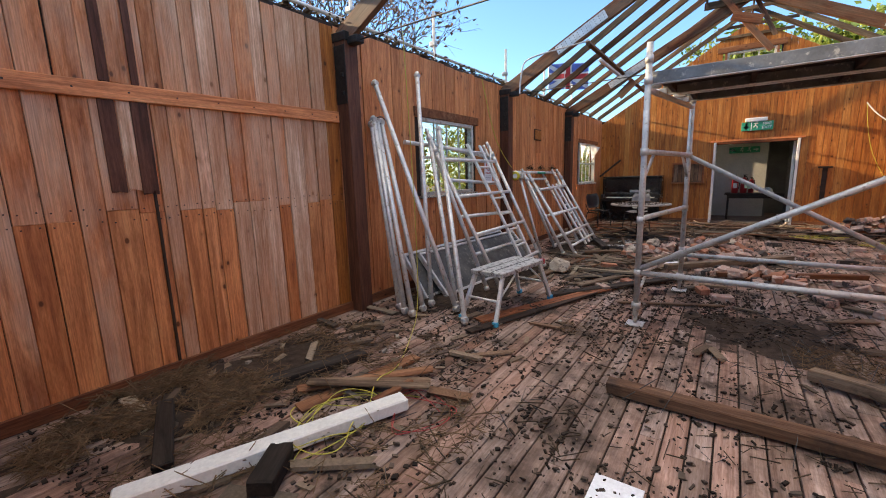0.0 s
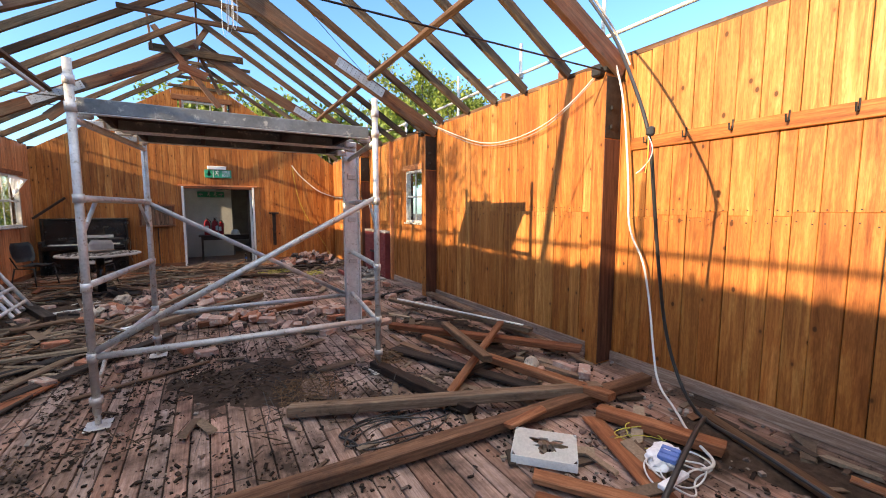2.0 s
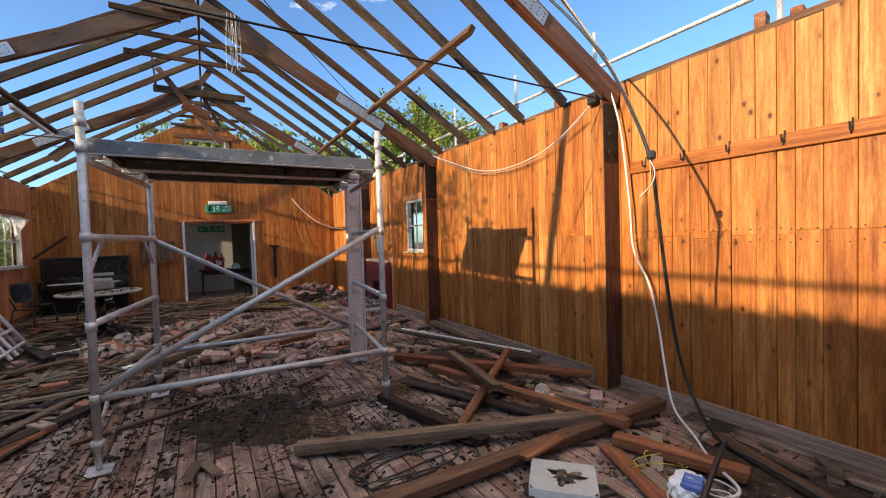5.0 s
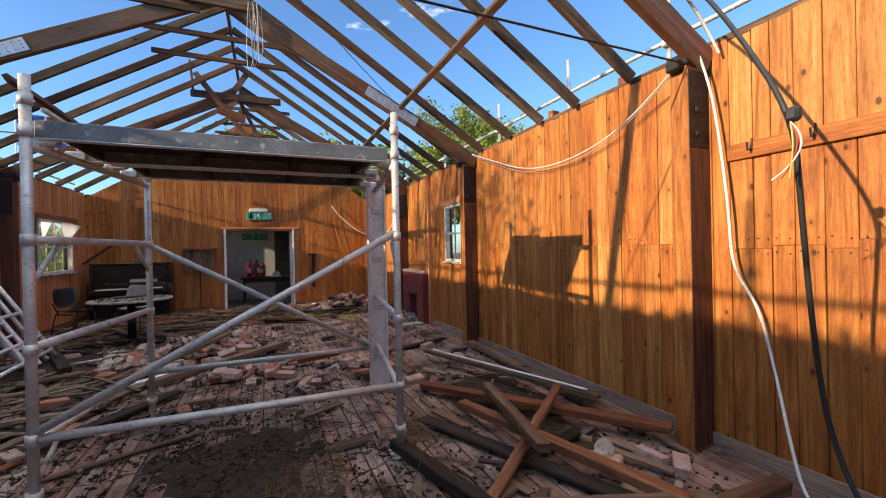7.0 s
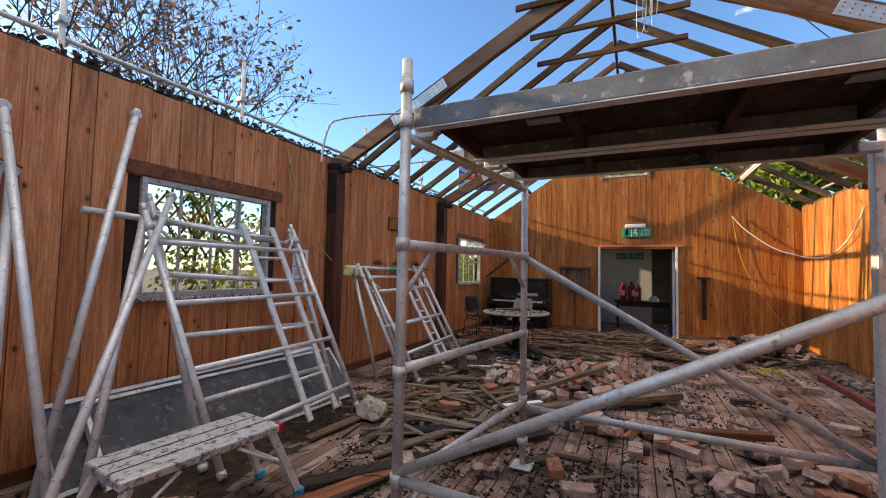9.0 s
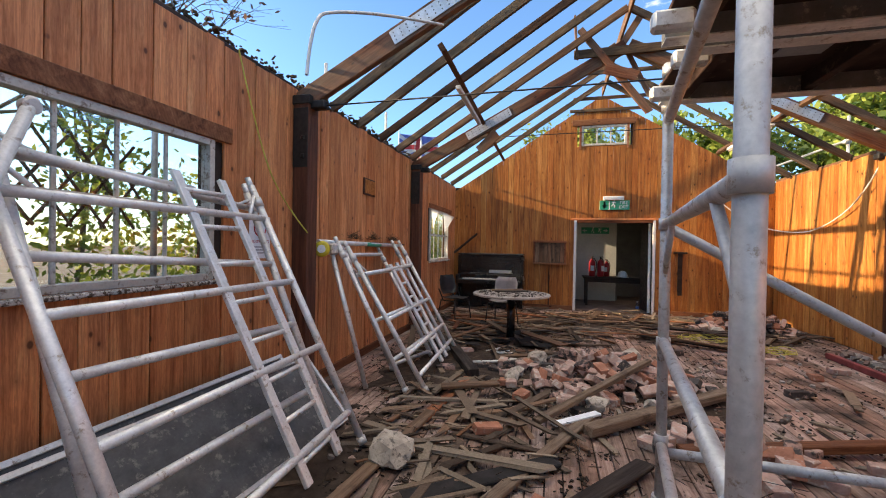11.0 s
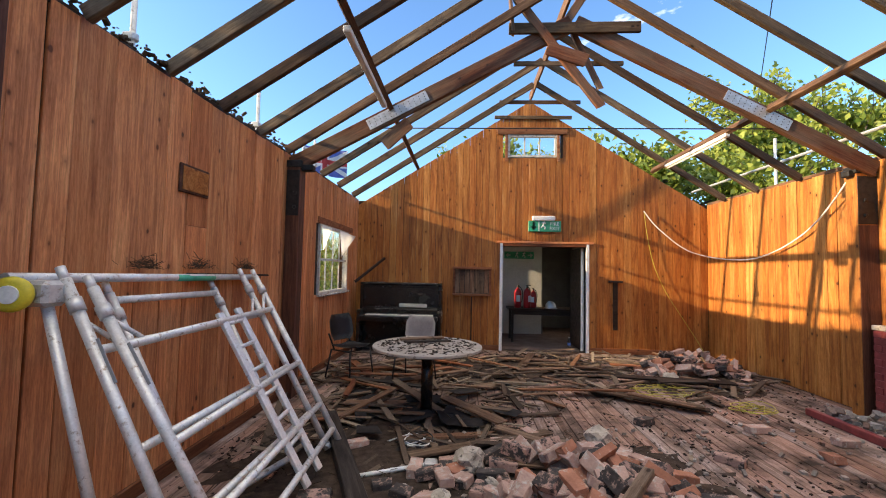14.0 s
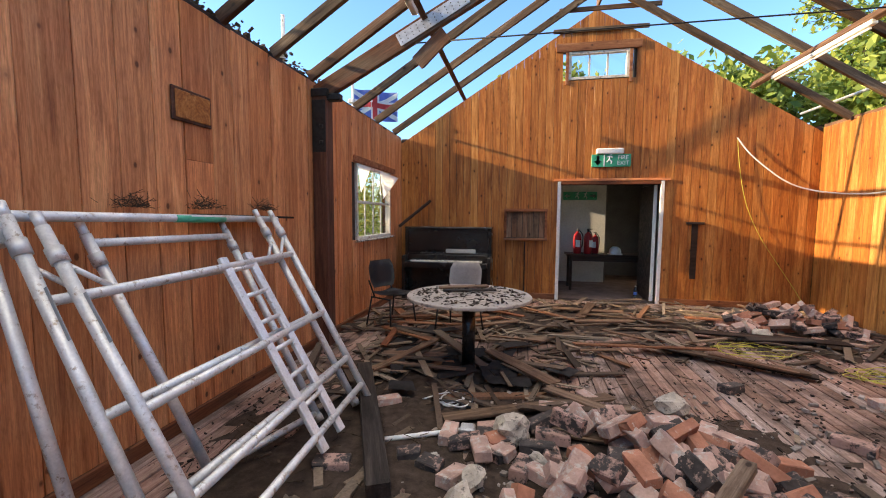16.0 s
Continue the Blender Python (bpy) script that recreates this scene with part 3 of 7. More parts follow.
def tw(c, z):
    return (c[0] - tower_o.x, c[1] - tower_o.y, z)


for c in (FL, FR, BL, BR):
    leg = tube("standard", tw(c, 0.1), tw(c, 2.45 if c in (FL, FR) else 2.36), 0.0255, M_GALV, tower)
    for z in (0.50, 0.98, 1.57, 2.15, 2.32):
        tube("coupler", tw(c, z - 0.03), tw(c, z + 0.03), 0.033, M_GALV, tower)
    tube("screw_jack", tw(c, 0.03), tw(c, 0.2), 0.018, M_GALV, tower)
    boxed("foot_plate", (c[0] - 2 - 0.075, c[0] - 2 + 0.075, c[1] - 4.9 - 0.075, c[1] - 4.9 + 0.075, 0.012, 0.022), M_GALV, tower, 0.003)
    tube("adjuster_nut", tw(c, 0.17), tw(c, 0.22), 0.04, M_GALV, tower, 8)
for a, b in ((FL, BL), (FR, BR)):
    for z in (0.48, 0.99, 1.57, 2.08):
        tube("rung", tw(a, z), tw(b, z), 0.024, M_GALV, tower)
for a, b, za, zb in ((FL, FR, 0.50, 0.50), (BL, BR, 0.44, 0.44), (FL, FR, 0.53, 1.60), (BL, BR, 1.56, 0.42)):
    tube("brace", tw(a, za), tw(b, zb), 0.024, M_GALV, tower)
# ---- more materials ----
M_BLACK = plain("black_lacquer", (0.012, 0.011, 0.011), 0.22, 0, 0.3, 4, bumpy=0.02)
M_PLASTIC_BLACK = plain("black_plastic", (0.02, 0.02, 0.021), 0.5, 0, 0.25, 8)
M_CHAIRGREY = plain("pale_grey_shell", (0.42, 0.39, 0.37), 0.6, 0, 0.15, 7)
M_TABLETOP = plain("littered_laminate", (0.37, 0.315, 0.26), 0.6, 0, 0.15, 6, spots=(0.11, 0.08, 0.06), spot_at=0.60, bumpy=0.3)
M_IVORY = plain("ivory_keys", (0.70, 0.66, 0.56), 0.4, 0, 0.08, 9)
M_RED = plain("red_enamel", (0.42, 0.014, 0.018), 0.35, 0, 0.15, 9)
M_REDBRICK = plain("red_painted_brick", (0.22, 0.035, 0.032), 0.6, 0, 0.3, 6, bumpy=0.3)
M_BRICK_MIX = plain("half_sooty_brick", (0.38, 0.235, 0.185), 0.9, 0, 0.35, 5, spots=(0.05, 0.042, 0.038), spot_at=0.53, bumpy=0.5)
M_BRICK = plain("old_pink_brick", (0.42, 0.27, 0.215), 0.9, 0, 0.35, 7, spots=(0.46, 0.40, 0.34), spot_at=0.58, bumpy=0.5)
M_BRICK_SOOT = plain("sooty_brick", (0.06, 0.05, 0.045), 0.9, 0, 0.5, 6, spots=(0.34, 0.22, 0.17), spot_at=0.60, bumpy=0.5)
M_BRICK_RED = plain("orange_brick", (0.36, 0.155, 0.095), 0.9, 0, 0.3, 7, spots=(0.44, 0.34, 0.27), spot_at=0.64, bumpy=0.5)
M_MORTAR = plain("lime_mortar_rubble", (0.42, 0.36, 0.29), 0.95, 0, 0.3, 10, spots=(0.14, 0.12, 0.10), spot_at=0.6, bumpy=0.7)
M_DIRT = plain("dark_roof_dirt", (0.05, 0.033, 0.023), 0.97, 0, 0.5, 14, bumpy=0.6, world_space=True)
M_STRAW = plain("dry_straw", (0.16, 0.10, 0.055), 0.9, 0, 0.4, 12, bumpy=0.0)
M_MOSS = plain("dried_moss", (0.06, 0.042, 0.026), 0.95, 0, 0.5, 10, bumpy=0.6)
M_WHITEWOOD = plain("white_painted_timber", (0.72, 0.70, 0.65), 0.55, 0, 0.08, 5, spots=(0.40, 0.32, 0.25), spot_at=0.7, bumpy=0.2)
M_WHITEPL = plain("white_plastic", (0.76, 0.75, 0.70), 0.4, 0, 0.06, 6)
M_PAPER = plain("white_paper", (0.78, 0.78, 0.79), 0.7, 0, 0.05, 6, bumpy=0.0)
M_BLUE = plain("blue_print", (0.10, 0.19, 0.50), 0.5, 0, 0.2, 8)
M_CYAN = plain("cyan_end_cap", (0.03, 0.35, 0.55), 0.5, 0, 0.2, 8)
M_GREEN = plain("green_sign", (0.02, 0.30, 0.16), 0.4, 0, 0.1, 8, bumpy=0.0)
M_GREENP = plain("green_plastic", (0.06, 0.40, 0.24), 0.5, 0, 0.2, 8)
M_YELLOW = plain("yellow_cable_sheath", (0.48, 0.42, 0.06), 0.5, 0, 0.2, 8)
M_YELLOWP = plain("yellow_plastic", (0.70, 0.55, 0.04), 0.45, 0, 0.15, 8)
M_CABLEW = plain("white_cable_sheath", (0.68, 0.66, 0.62), 0.5, 0, 0.1, 8, bumpy=0.0)
M_CABLEG = plain("grey_cable_sheath", (0.28, 0.28, 0.28), 0.5, 0, 0.1, 8, bumpy=0.0)
M_CABLEB = plain("black_cable_sheath", (0.02, 0.02, 0.021), 0.5, 0, 0.1, 8, bumpy=0.0)
M_CABLER = plain("red_cable_sheath", (0.40, 0.03, 0.03), 0.5, 0, 0.1, 8, bumpy=0.0)
M_ORANGE = plain("orange_glass_fibre", (0.80, 0.17, 0.03), 0.5, 0, 0.1, 8, bumpy=0.0)
M_DECKGREY = plain("grey_deck_ply", (0.10, 0.10, 0.10), 0.7, 0, 0.3, 6, spots=(0.22, 0.21, 0.19), spot_at=0.62)
M_PLY = plain("dirty_phenolic_ply", (0.045, 0.024, 0.018), 0.8, 0, 0.4, 5, spots=(0.11, 0.08, 0.06), spot_at=0.64)
M_DECKRAIL = plain("splashed_deck_rail", (0.17, 0.175, 0.175), 0.65, 0.2, 0.3, 6, spots=(0.50, 0.47, 0.40), spot_at=0.63)
M_FENCE = wood("fresh_fence_board", (0.46, 0.30, 0.12), (0.58, 0.40, 0.18), (0.66, 0.48, 0.24), rough=0.8, spread=0.15)
M_BARK = plain("grey_bark", (0.085, 0.07, 0.058), 0.95, 0, 0.3, 8, bumpy=0.6)
M_SLATE = plain("broken_slate_felt", (0.024, 0.021, 0.020), 0.9, 0, 0.35, 6)


def leaf_mat(name, a, b):
    m, nt, bs = mat_new(name)
    g = nt.nodes.new("ShaderNodeNewGeometry")
    r = ramp(nt, [(0.0, a), (1.0, b)])
    nt.links.new(g.outputs["Random Per Island"], r.inputs["Fac"])
    nt.links.new(r.outputs["Color"], bs.inputs["Base Color"])
    bs.inputs["Roughness"].default_value = 0.6
    bs.inputs["Subsurface Weight"].default_value = 0.0
    tr = nt.nodes.new("ShaderNodeBsdfTranslucent")
    nt.links.new(r.outputs["Color"], tr.inputs["Color"])
    mx = nt.nodes.new("ShaderNodeMixShader")
    mx.inputs["Fac"].default_value = 0.35
    out = [n for n in nt.nodes if n.bl_idname == "ShaderNodeOutputMaterial"][0]
    nt.links.new(bs.outputs["BSDF"], mx.inputs[1])
    nt.links.new(tr.outputs["BSDF"], mx.inputs[2])
    nt.links.new(mx.outputs["Shader"], out.inputs["Surface"])
    return m


M_LEAF = leaf_mat("green_leaves", (0.07, 0.13, 0.018), (0.32, 0.36, 0.06))
M_LEAF_AUT = leaf_mat("autumn_leaves", (0.09, 0.05, 0.04), (0.22, 0.13, 0.09))
M_HEDGE = leaf_mat("hedge_leaves", (0.03, 0.06, 0.012), (0.16, 0.22, 0.05))
def bits_mat(name, cols, rough=0.9):
    m, nt, bs = mat_new(name)
    g = nt.nodes.new("ShaderNodeNewGeometry")
    r = ramp(nt, [(k / (len(cols) - 1), c) for k, c in enumerate(cols)])
    nt.links.new(g.outputs["Random Per Island"], r.inputs["Fac"])
    n = noise_tex(nt, coords(nt, (1, 1, 1), False, True), 60, 4, 0.6)
    f = ramp(nt, [(0.3, (0.7, 0.7, 0.7)), (0.7, (1.15, 1.15, 1.15))])
    nt.links.new(n, f.inputs["Fac"])
    nt.links.new(mixc(nt, 1.0, r.outputs["Color"], f.outputs["Color"], "MULTIPLY"), bs.inputs["Base Color"])
    bs.inputs["Roughness"].default_value = rough
    bump(nt, bs, n, 0.3, 0.004)
    bs.inputs["Specular IOR Level"].default_value = 0.15
    return m


M_LATH = bits_mat("splintered_lath", [(0.04, 0.028, 0.02), (0.11, 0.074, 0.052), (0.20, 0.145, 0.1), (0.07, 0.05, 0.038), (0.29, 0.225, 0.16), (0.17, 0.08, 0.042)])
M_CRUMB = bits_mat("roof_crumbs", [(0.015, 0.011, 0.008), (0.032, 0.022, 0.016), (0.055, 0.037, 0.027), (0.02, 0.015, 0.012), (0.14, 0.10, 0.075)])
M_GRIT = bits_mat("mortar_grit", [(0.20, 0.165, 0.135), (0.29, 0.24, 0.20), (0.17, 0.10, 0.075), (0.40, 0.36, 0.31), (0.09, 0.068, 0.058)])

M_SILL = plain("dirty_white_sill", (0.60, 0.57, 0.52), 0.8, 0, 0.2, 14, spots=(0.09, 0.06, 0.04), spot_at=0.52, bumpy=0.4)

# ---- floor strips ----
rnd = random.Random(21)
NB = 61
bw = (XR - XL) / NB
for k in range(NB):
    x = XL + (k + 0.5) * bw
    y = YN - rnd.uniform(0, 2.2)
    while y < YE - 0.05:
        l = rnd.choice((1.8, 2.4, 3.0, 3.0, 3.6))
        a, b = max(y, YN - 0.1), min(y + l, YE)
        y += l
        if b - a < 0.1:
            continue
        me = plank_mesh(b - a - 0.004, bw - 0.009, 0.022, M_FLOOR, 0.003)
        link("floor_board", me, None, Matrix.Translation((x, a, -0.0125 + rnd.uniform(-0.0025, 0.0015))) @ pose(0, 0, 0, 0, 0, 90), floor)

# ---- skirting, rails, trim ----
sk = tagged(timber("baseboard_east", (XR - 0.016, YN, 0.055), (XR - 0.016, 8.17, 0.055), 0.028, 0.11, M_SKIRT), "scuffed low timber skirting along the pine wall", "skirting", kind="structure")
tagged(timber("baseboard_west", (XL + 0.016, YN, 0.05), (XL + 0.016, YE, 0.05), 0.028, 0.10, M_TIMBER_RED), "stained low timber skirting along the board wall", "skirting", kind="structure")
tagged(timber("baseboard_north", (XL, YE - 0.012, 0.05), (1.04, YE - 0.012, 0.05), 0.022, 0.1, M_TIMBER_RED), "low timber skirting under the gable boards", "skirting", kind="structure")
tagged(timber("baseboard_north", (2.77, YE - 0.012, 0.05), (XR, YE - 0.012, 0.05), 0.022, 0.1, M_TIMBER_RED), "low timber skirting under the gable boards", "skirting", kind="structure")
rail = empty("coat_rail", XR, 1.21, 2.085, 0, "varnished timber coat rail with iron hooks on the pine wall", "coat rail")
timber("rail", (-0.014, -1.44, 0), (-0.014, 1.46, 0), 0.03, 0.105, M_BOARD, 0, rail)
for k in range(9):
    bm = bmesh.new()
    hy = -1.39 + k * 0.336
    add_tube(bm, (-0.03, hy, 0.0), (-0.03, hy, 0.07), 0.006, 6)
    add_tube(bm, (-0.03, hy, 0.0), (-0.075, hy, -0.01), 0.006, 6)
    add_tube(bm, (-0.075, hy, -0.01), (-0.085, hy, 0.04), 0.006, 6)
    part("hook", bm, M_IRON, rail)
rl = empty("wall_rail", XL, 1.22, 2.02, 0, "red-brown timber rail nailed across weathered boards", "rail")
timber("rail", (0.014, -1.49, -0.02), (0.014, 1.49, 0.01), 0.028, 0.105, M_BOARD_L, 0, rl)
for k in range(11):
    ny = -1.45 + k * 0.29
    boxed("nail", (0.0275, 0.031, ny - 0.005, ny + 0.005, -0.01 + 0.01 * ny, 0.0 + 0.01 * ny), M_IRON, rl)
for z0, z1, y, w, mt, rag in ((1.39, 1.955, 0.80, 0.09, M_PATCH, 0.03), (1.37, 1.96, 0.98, 0.10, M_PATCH, 0.03), (1.41, 1.94, 0.89, 0.075, M_BOARD_PALE, 0.04), (0.10, 1.37, 1.0, 0.02, M_DARKWOOD, 0.02), (2.075, 2.87, 0.81, 0.06, M_PATCH, 0.01), (2.075, 2.87, 0.89, 0.10, M_BOARD_GREY, 0.01), (2.075, 2.87, 0.98, 0.045, M_PATCH, 0.01)):
    ob = link("patch_board", plank_mesh(z1 - z0, w, 0.012, mt, 0.003, rag, 3), None, Matrix.Translation((XL + 0.008, y, z0)) @ pose(0, 0, 0, 0, -90, 0))
    tagged(ob, "torn pale strip between patch boards" if mt is M_BOARD_PALE else "dark brown patch board over weathered boards", "board", "patch boards")
# plates along the wall tops
for nm, x, mt in (("wall_plate_east", XR + 0.07, M_RAFTER), ("wall_plate_west", XL - 0.07, M_DARKWOOD)):
    tagged(timber(nm, (x, YN, TOP + 0.02), (x, YE, TOP + 0.02), 0.13, 0.05, mt), "weathered timber wall plate under the rafter feet", "wall plate", kind="structure")
rnd = random.Random(5)
for y, h in ((0.36, 0.13), (1.0, 0.1), (1.66, 0.11), (1.45, 0.05), (3.6, 0.07), (4.6, 0.08)):
    tagged(timber("rafter_stub", (XR + 0.02, y, TOP + 0.045 + h / 2), (XR + 0.14, y + 0.02, TOP + 0.045 + h / 2), 0.07, h, M_TIMBER_RED, 0), "sawn-off rafter stub on the wall plate", "timber stub", "rafter stubs")


def clump_mesh(seed, n, size, flat=0.5, mat=None, leafy=0.02):
    """A ragged clump of crumbs."""
    r = random.Random(seed)
    bm = bmesh.new()
    for _ in range(n):
        s = r.uniform(0.4, 1.0) * leafy
        m = Matrix.Translation((r.gauss(0, size[0]), r.gauss(0, size[1]), abs(r.gauss(0, size[2])))) @ Euler((r.uniform(0, 6), r.uniform(0, 6), r.uniform(0, 6))).to_matrix().to_4x4() @ Matrix.Diagonal((s, s * r.uniform(0.3, 0.8), s * flat, 1))
        bmesh.ops.create_icosphere(bm, subdivisions=1, radius=1, matrix=m)
    return bm


def bits_mesh(name, centres, dims, mat, seed, flat_angle=12.0):
    """Many small boxes (x, y, z) with random size and turn, one joined mesh of uncountable bits."""
    r = np.random.RandomState(seed)
    n = len(centres)
    base = np.array([[sx, sy, sz] for sx in (-0.5, 0.5) for sy in (-0.5, 0.5) for sz in (-0.5, 0.5)])
    faces = np.array([[0, 1, 3, 2], [4, 6, 7, 5], [0, 4, 5, 1], [2, 3, 7, 6], [0, 2, 6, 4], [1, 5, 7, 3]])
    lo, hi = np.array(dims[0]), np.array(dims[1])
    size = lo + (hi - lo) * r.rand(n, 1) ** 1.6 * np.ones((1, 3)) * (0.6 + 0.8 * r.rand(n, 3))
    yaw = r.rand(n) * math.pi * 2
    tilt = np.radians(r.randn(n) * flat_angle)
    v = base[None] * size[:, None]
    v += r.randn(n, 8, 3) * size[:, None] * 0.06
    c, s = np.cos(tilt)[:, None], np.sin(tilt)[:, None]
    x, z = v[..., 0] * c - v[..., 2] * s, v[..., 0] * s + v[..., 2] * c
    v[..., 0], v[..., 2] = x, z
    c, s = np.cos(yaw)[:, None], np.sin(yaw)[:, None]
    x, y = v[..., 0] * c - v[..., 1] * s, v[..., 0] * s + v[..., 1] * c
    v[..., 0], v[..., 1] = x, y
    ctr = np.array(centres)
    ctr[:, 2] += np.abs(np.sin(tilt)) * size[:, 0] * 0.5 + size[:, 2] * 0.5
    v += ctr[:, None]
    f = faces[None] + (np.arange(n) * 8)[:, None, None]
    me = bpy.data.meshes.new(name)
    me.from_pydata(v.reshape(-1, 3).tolist(), [], f.reshape(-1, 4).tolist())
    me.materials.append(mat)
    return new(name, me)


# ---- windows ----


def sash_window(name, axis, at, u0, u1, z0, z1, cols, rows, label, depth=0.07, sill=0.0, bar=0.022, side=1, panes=True, f=0.045):
    w = empty(name, 0, 0, 0, 0, label, "window", kind="structure")

    def bx(nm, a, b, c, d, t0, t1, mat, parent=w, bev=0.003):
        lo, hi = sorted((at + side * t0, at + side * t1))
        dims = (lo, hi, a, b, c, d) if axis == "x" else (a, b, lo, hi, c, d)
        return boxed(nm, dims, mat, parent, bev)

    bx("window_frame", u0, u0 + f, z0, z1, -depth, 0.012, M_WHITE)
    bx("window_frame", u1 - f, u1, z0, z1, -depth, 0.012, M_WHITE)
    bx("window_frame", u0 + f, u1 - f, z1 - f, z1, -depth, 0.010, M_WHITE)
    bx("window_frame", u0 + f, u1 - f, z0, z0 + f, -depth, 0.010, M_WHITE)
    cw, rh = (u1 - u0 - 2 * f) / cols, (z1 - z0 - 2 * f) / rows
    for k in range(1, cols):
        u = u0 + f + k * cw
        bx("glazing_bar", u - bar / 2, u + bar / 2, z0 + f, z1 - f, -0.046, -0.024, M_WHITE)
    for k in range(1, rows):
        z = z0 + f + k * rh
        bx("meeting_rail", u0 + f, u1 - f, z - bar * 0.8, z + bar * 0.8, -0.054, -0.006, M_WHITE)
    if panes:
        for i in range(cols):
            for j in range(rows):
                ua, za = u0 + f + i * cw, z0 + f + j * rh
                p = bx("pane", ua + 0.004, ua + cw - 0.004, za + 0.004, za + rh - 0.004, -0.036, -0.033, M_GLASS, w, 0)
                p.visible_shadow = False
    if sill:
        bx("window_sill", u0 - 0.06, u1 + 0.06, z0 - 0.03, z0 - 0.002, 0.0, sill, M_SILL, w, 0.006)
    return w


sash_window("window_1", "x", XL, *HOLES_L[0], 4, 2, "wide white-painted sash window with dusty panes", sill=0.05)
sash_window("window_2", "x", XL, *HOLES_L[1], 4, 2, "white-painted window with torn white sheeting", sill=0.05)
sash_window("window_3", "x", XR, *HOLES_R[0], 3, 2, "white-painted six-pane sash window in the pine wall", side=-1, sill=0.04)
sash_window("window_4", "y", YN, *WIN_S, 4, 2, "flaking white-painted sash window with a deep dirty sill", side=1, sill=0.10, depth=0.05, bar=0.018, f=0.032)
sash_window("window_5", "y", YE, GW[0], GW[1], GW[2], GW[3], 3, 1, "small white-framed gable window", side=-1, bar=0.03)
for nm, dims, mt in (("window_head", (XL, XL + 0.025, 3.93, 5.5, 2.175, 2.29), M_TIMBER_RED), ("window_head", (XL, XL + 0.025, 10.62, 12.4, 2.195, 2.285), M_TIMBER_RED), ("window_head", (XR - 0.025, XR, 6.45, 7.68, 2.22, 2.32), M_BOARD_L),
                     ("window_head", (2.98, 4.5, YN, YN + 0.03, 2.12, 2.25), M_TIMBER_RED), ("window_head", (0.96, 2.32, YE - 0.03, YE, 4.265, 4.40), M_TIMBER_RED)):
    tagged(boxed(nm, dims, mt, None, 0.004), "red-brown timber head board over the window", "window trim", kind="structure")
for x0, x1 in ((1.12, 1.17), (2.14, 2.19)):
    tagged(boxed("window_trim", (x0, x1, YE - 0.02, YE, 3.72, 4.26), M_TIMBER_RED, None, 0.003), "narrow timber trim beside the gable window", "window trim", kind="structure")
# torn sheeting on the far window
for pts in (((XL + 0.03, 10.74, 2.17), (XL + 0.03, 11.2, 2.17), (XL + 0.035, 10.8, 1.79)), ((XL + 0.03, 11.6, 2.17), (XL + 0.10, 12.35, 2.13), (XL + 0.04, 11.7, 1.73))):
    bm = bmesh.new()
    vs = [bm.verts.new(p) for p in pts]
    f = bm.faces.new(vs)
    bmesh.ops.solidify(bm, geom=[f], thickness=0.004)
    tagged(part("torn_sheet", bm, M_PAPER), "torn white sheet hanging over the window", "sheet", "torn window sheets")

# ---- end doorway and the room behind ----
for nm, dims in (("door_jamb", (1.045, 1.10, YE - 0.03, YE + 0.15, 0, 2.085)), ("door_jamb", (2.71, 2.765, YE - 0.03, YE + 0.15, 0, 2.085)), ("door_head", (1.10, 2.71, YE - 0.03, YE + 0.15, 2.03, 2.085))):
    tagged(boxed(nm, dims, M_WHITEWOOD if nm == "door_jamb" else M_TIMBER_RED, None, 0.004), "worn white-painted door lining" if nm == "door_jamb" else "red-brown timber door head", "door frame", kind="structure")
tagged(boxed("door_architrave", (0.98, 2.85, YE - 0.035, YE - 0.001, 2.09, 2.13), M_BOARD_L, None, 0.004), "thin timber strip over the double doorway", "door trim", kind="structure")
bm = bmesh.new()
# The unseen side opening is added to let daylight brighten the lobby.
walled(bm, "x", 0.0, -0.2, YE + 0.15, 15.6, -0.02, 2.5, [(13.9, 14.9, 1.3, 2.3)])
add_box(bm, 0.0, 2.30, 15.2, 15.35, -0.02, 2.5)
add_box(bm, 3.4, 3.55, YE + 0.15, 16.6, -0.02, 2.5)
tagged(part("wall_lobby", bm, M_PLASTER), "off-white plastered lobby walls behind the doorway", "wall", kind="structure")
# Recess walls, in a darker grey than the lobby plaster.
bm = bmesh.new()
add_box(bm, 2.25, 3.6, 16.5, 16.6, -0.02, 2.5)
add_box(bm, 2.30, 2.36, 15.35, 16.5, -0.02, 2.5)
tagged(part("wall_lobby_back", bm, plain("recess_grey", (0.16, 0.155, 0.15), 0.8, 0, 0.15, 3)), "dark grey recess wall in the lobby", "wall", kind="structure")
tagged(part("floor_lobby", box_bm(-0.2, 3.55, YE + 0.001, 16.6, -0.25, -0.02), plain("dusty_lobby_floor", (0.15, 0.105, 0.09), 0.85, 0, 0.25, 5)), "dusty brown lobby floor", "floor", kind="structure")
tagged(part("ceiling_lobby", box_bm(-0.2, 3.55, YE + 0.15, 16.6, 2.5, 2.6), M_PLASTER), "white lobby ceiling", "ceiling", kind="structure")
dl = empty("door_1", 2.66, YE + 0.16, 0, 0, "open dark double door leaf folded back in the lobby", "door", kind="structure")
boxed("leaf", (0.0, 0.045, 0.0, 0.82, 0.01, 2.03), M_DARKWOOD, dl, 0.004)
boxed("door_edge", (-0.006, 0.051, -0.012, 0.002, 0.01, 2.03), M_WHITEWOOD, dl, 0.002)

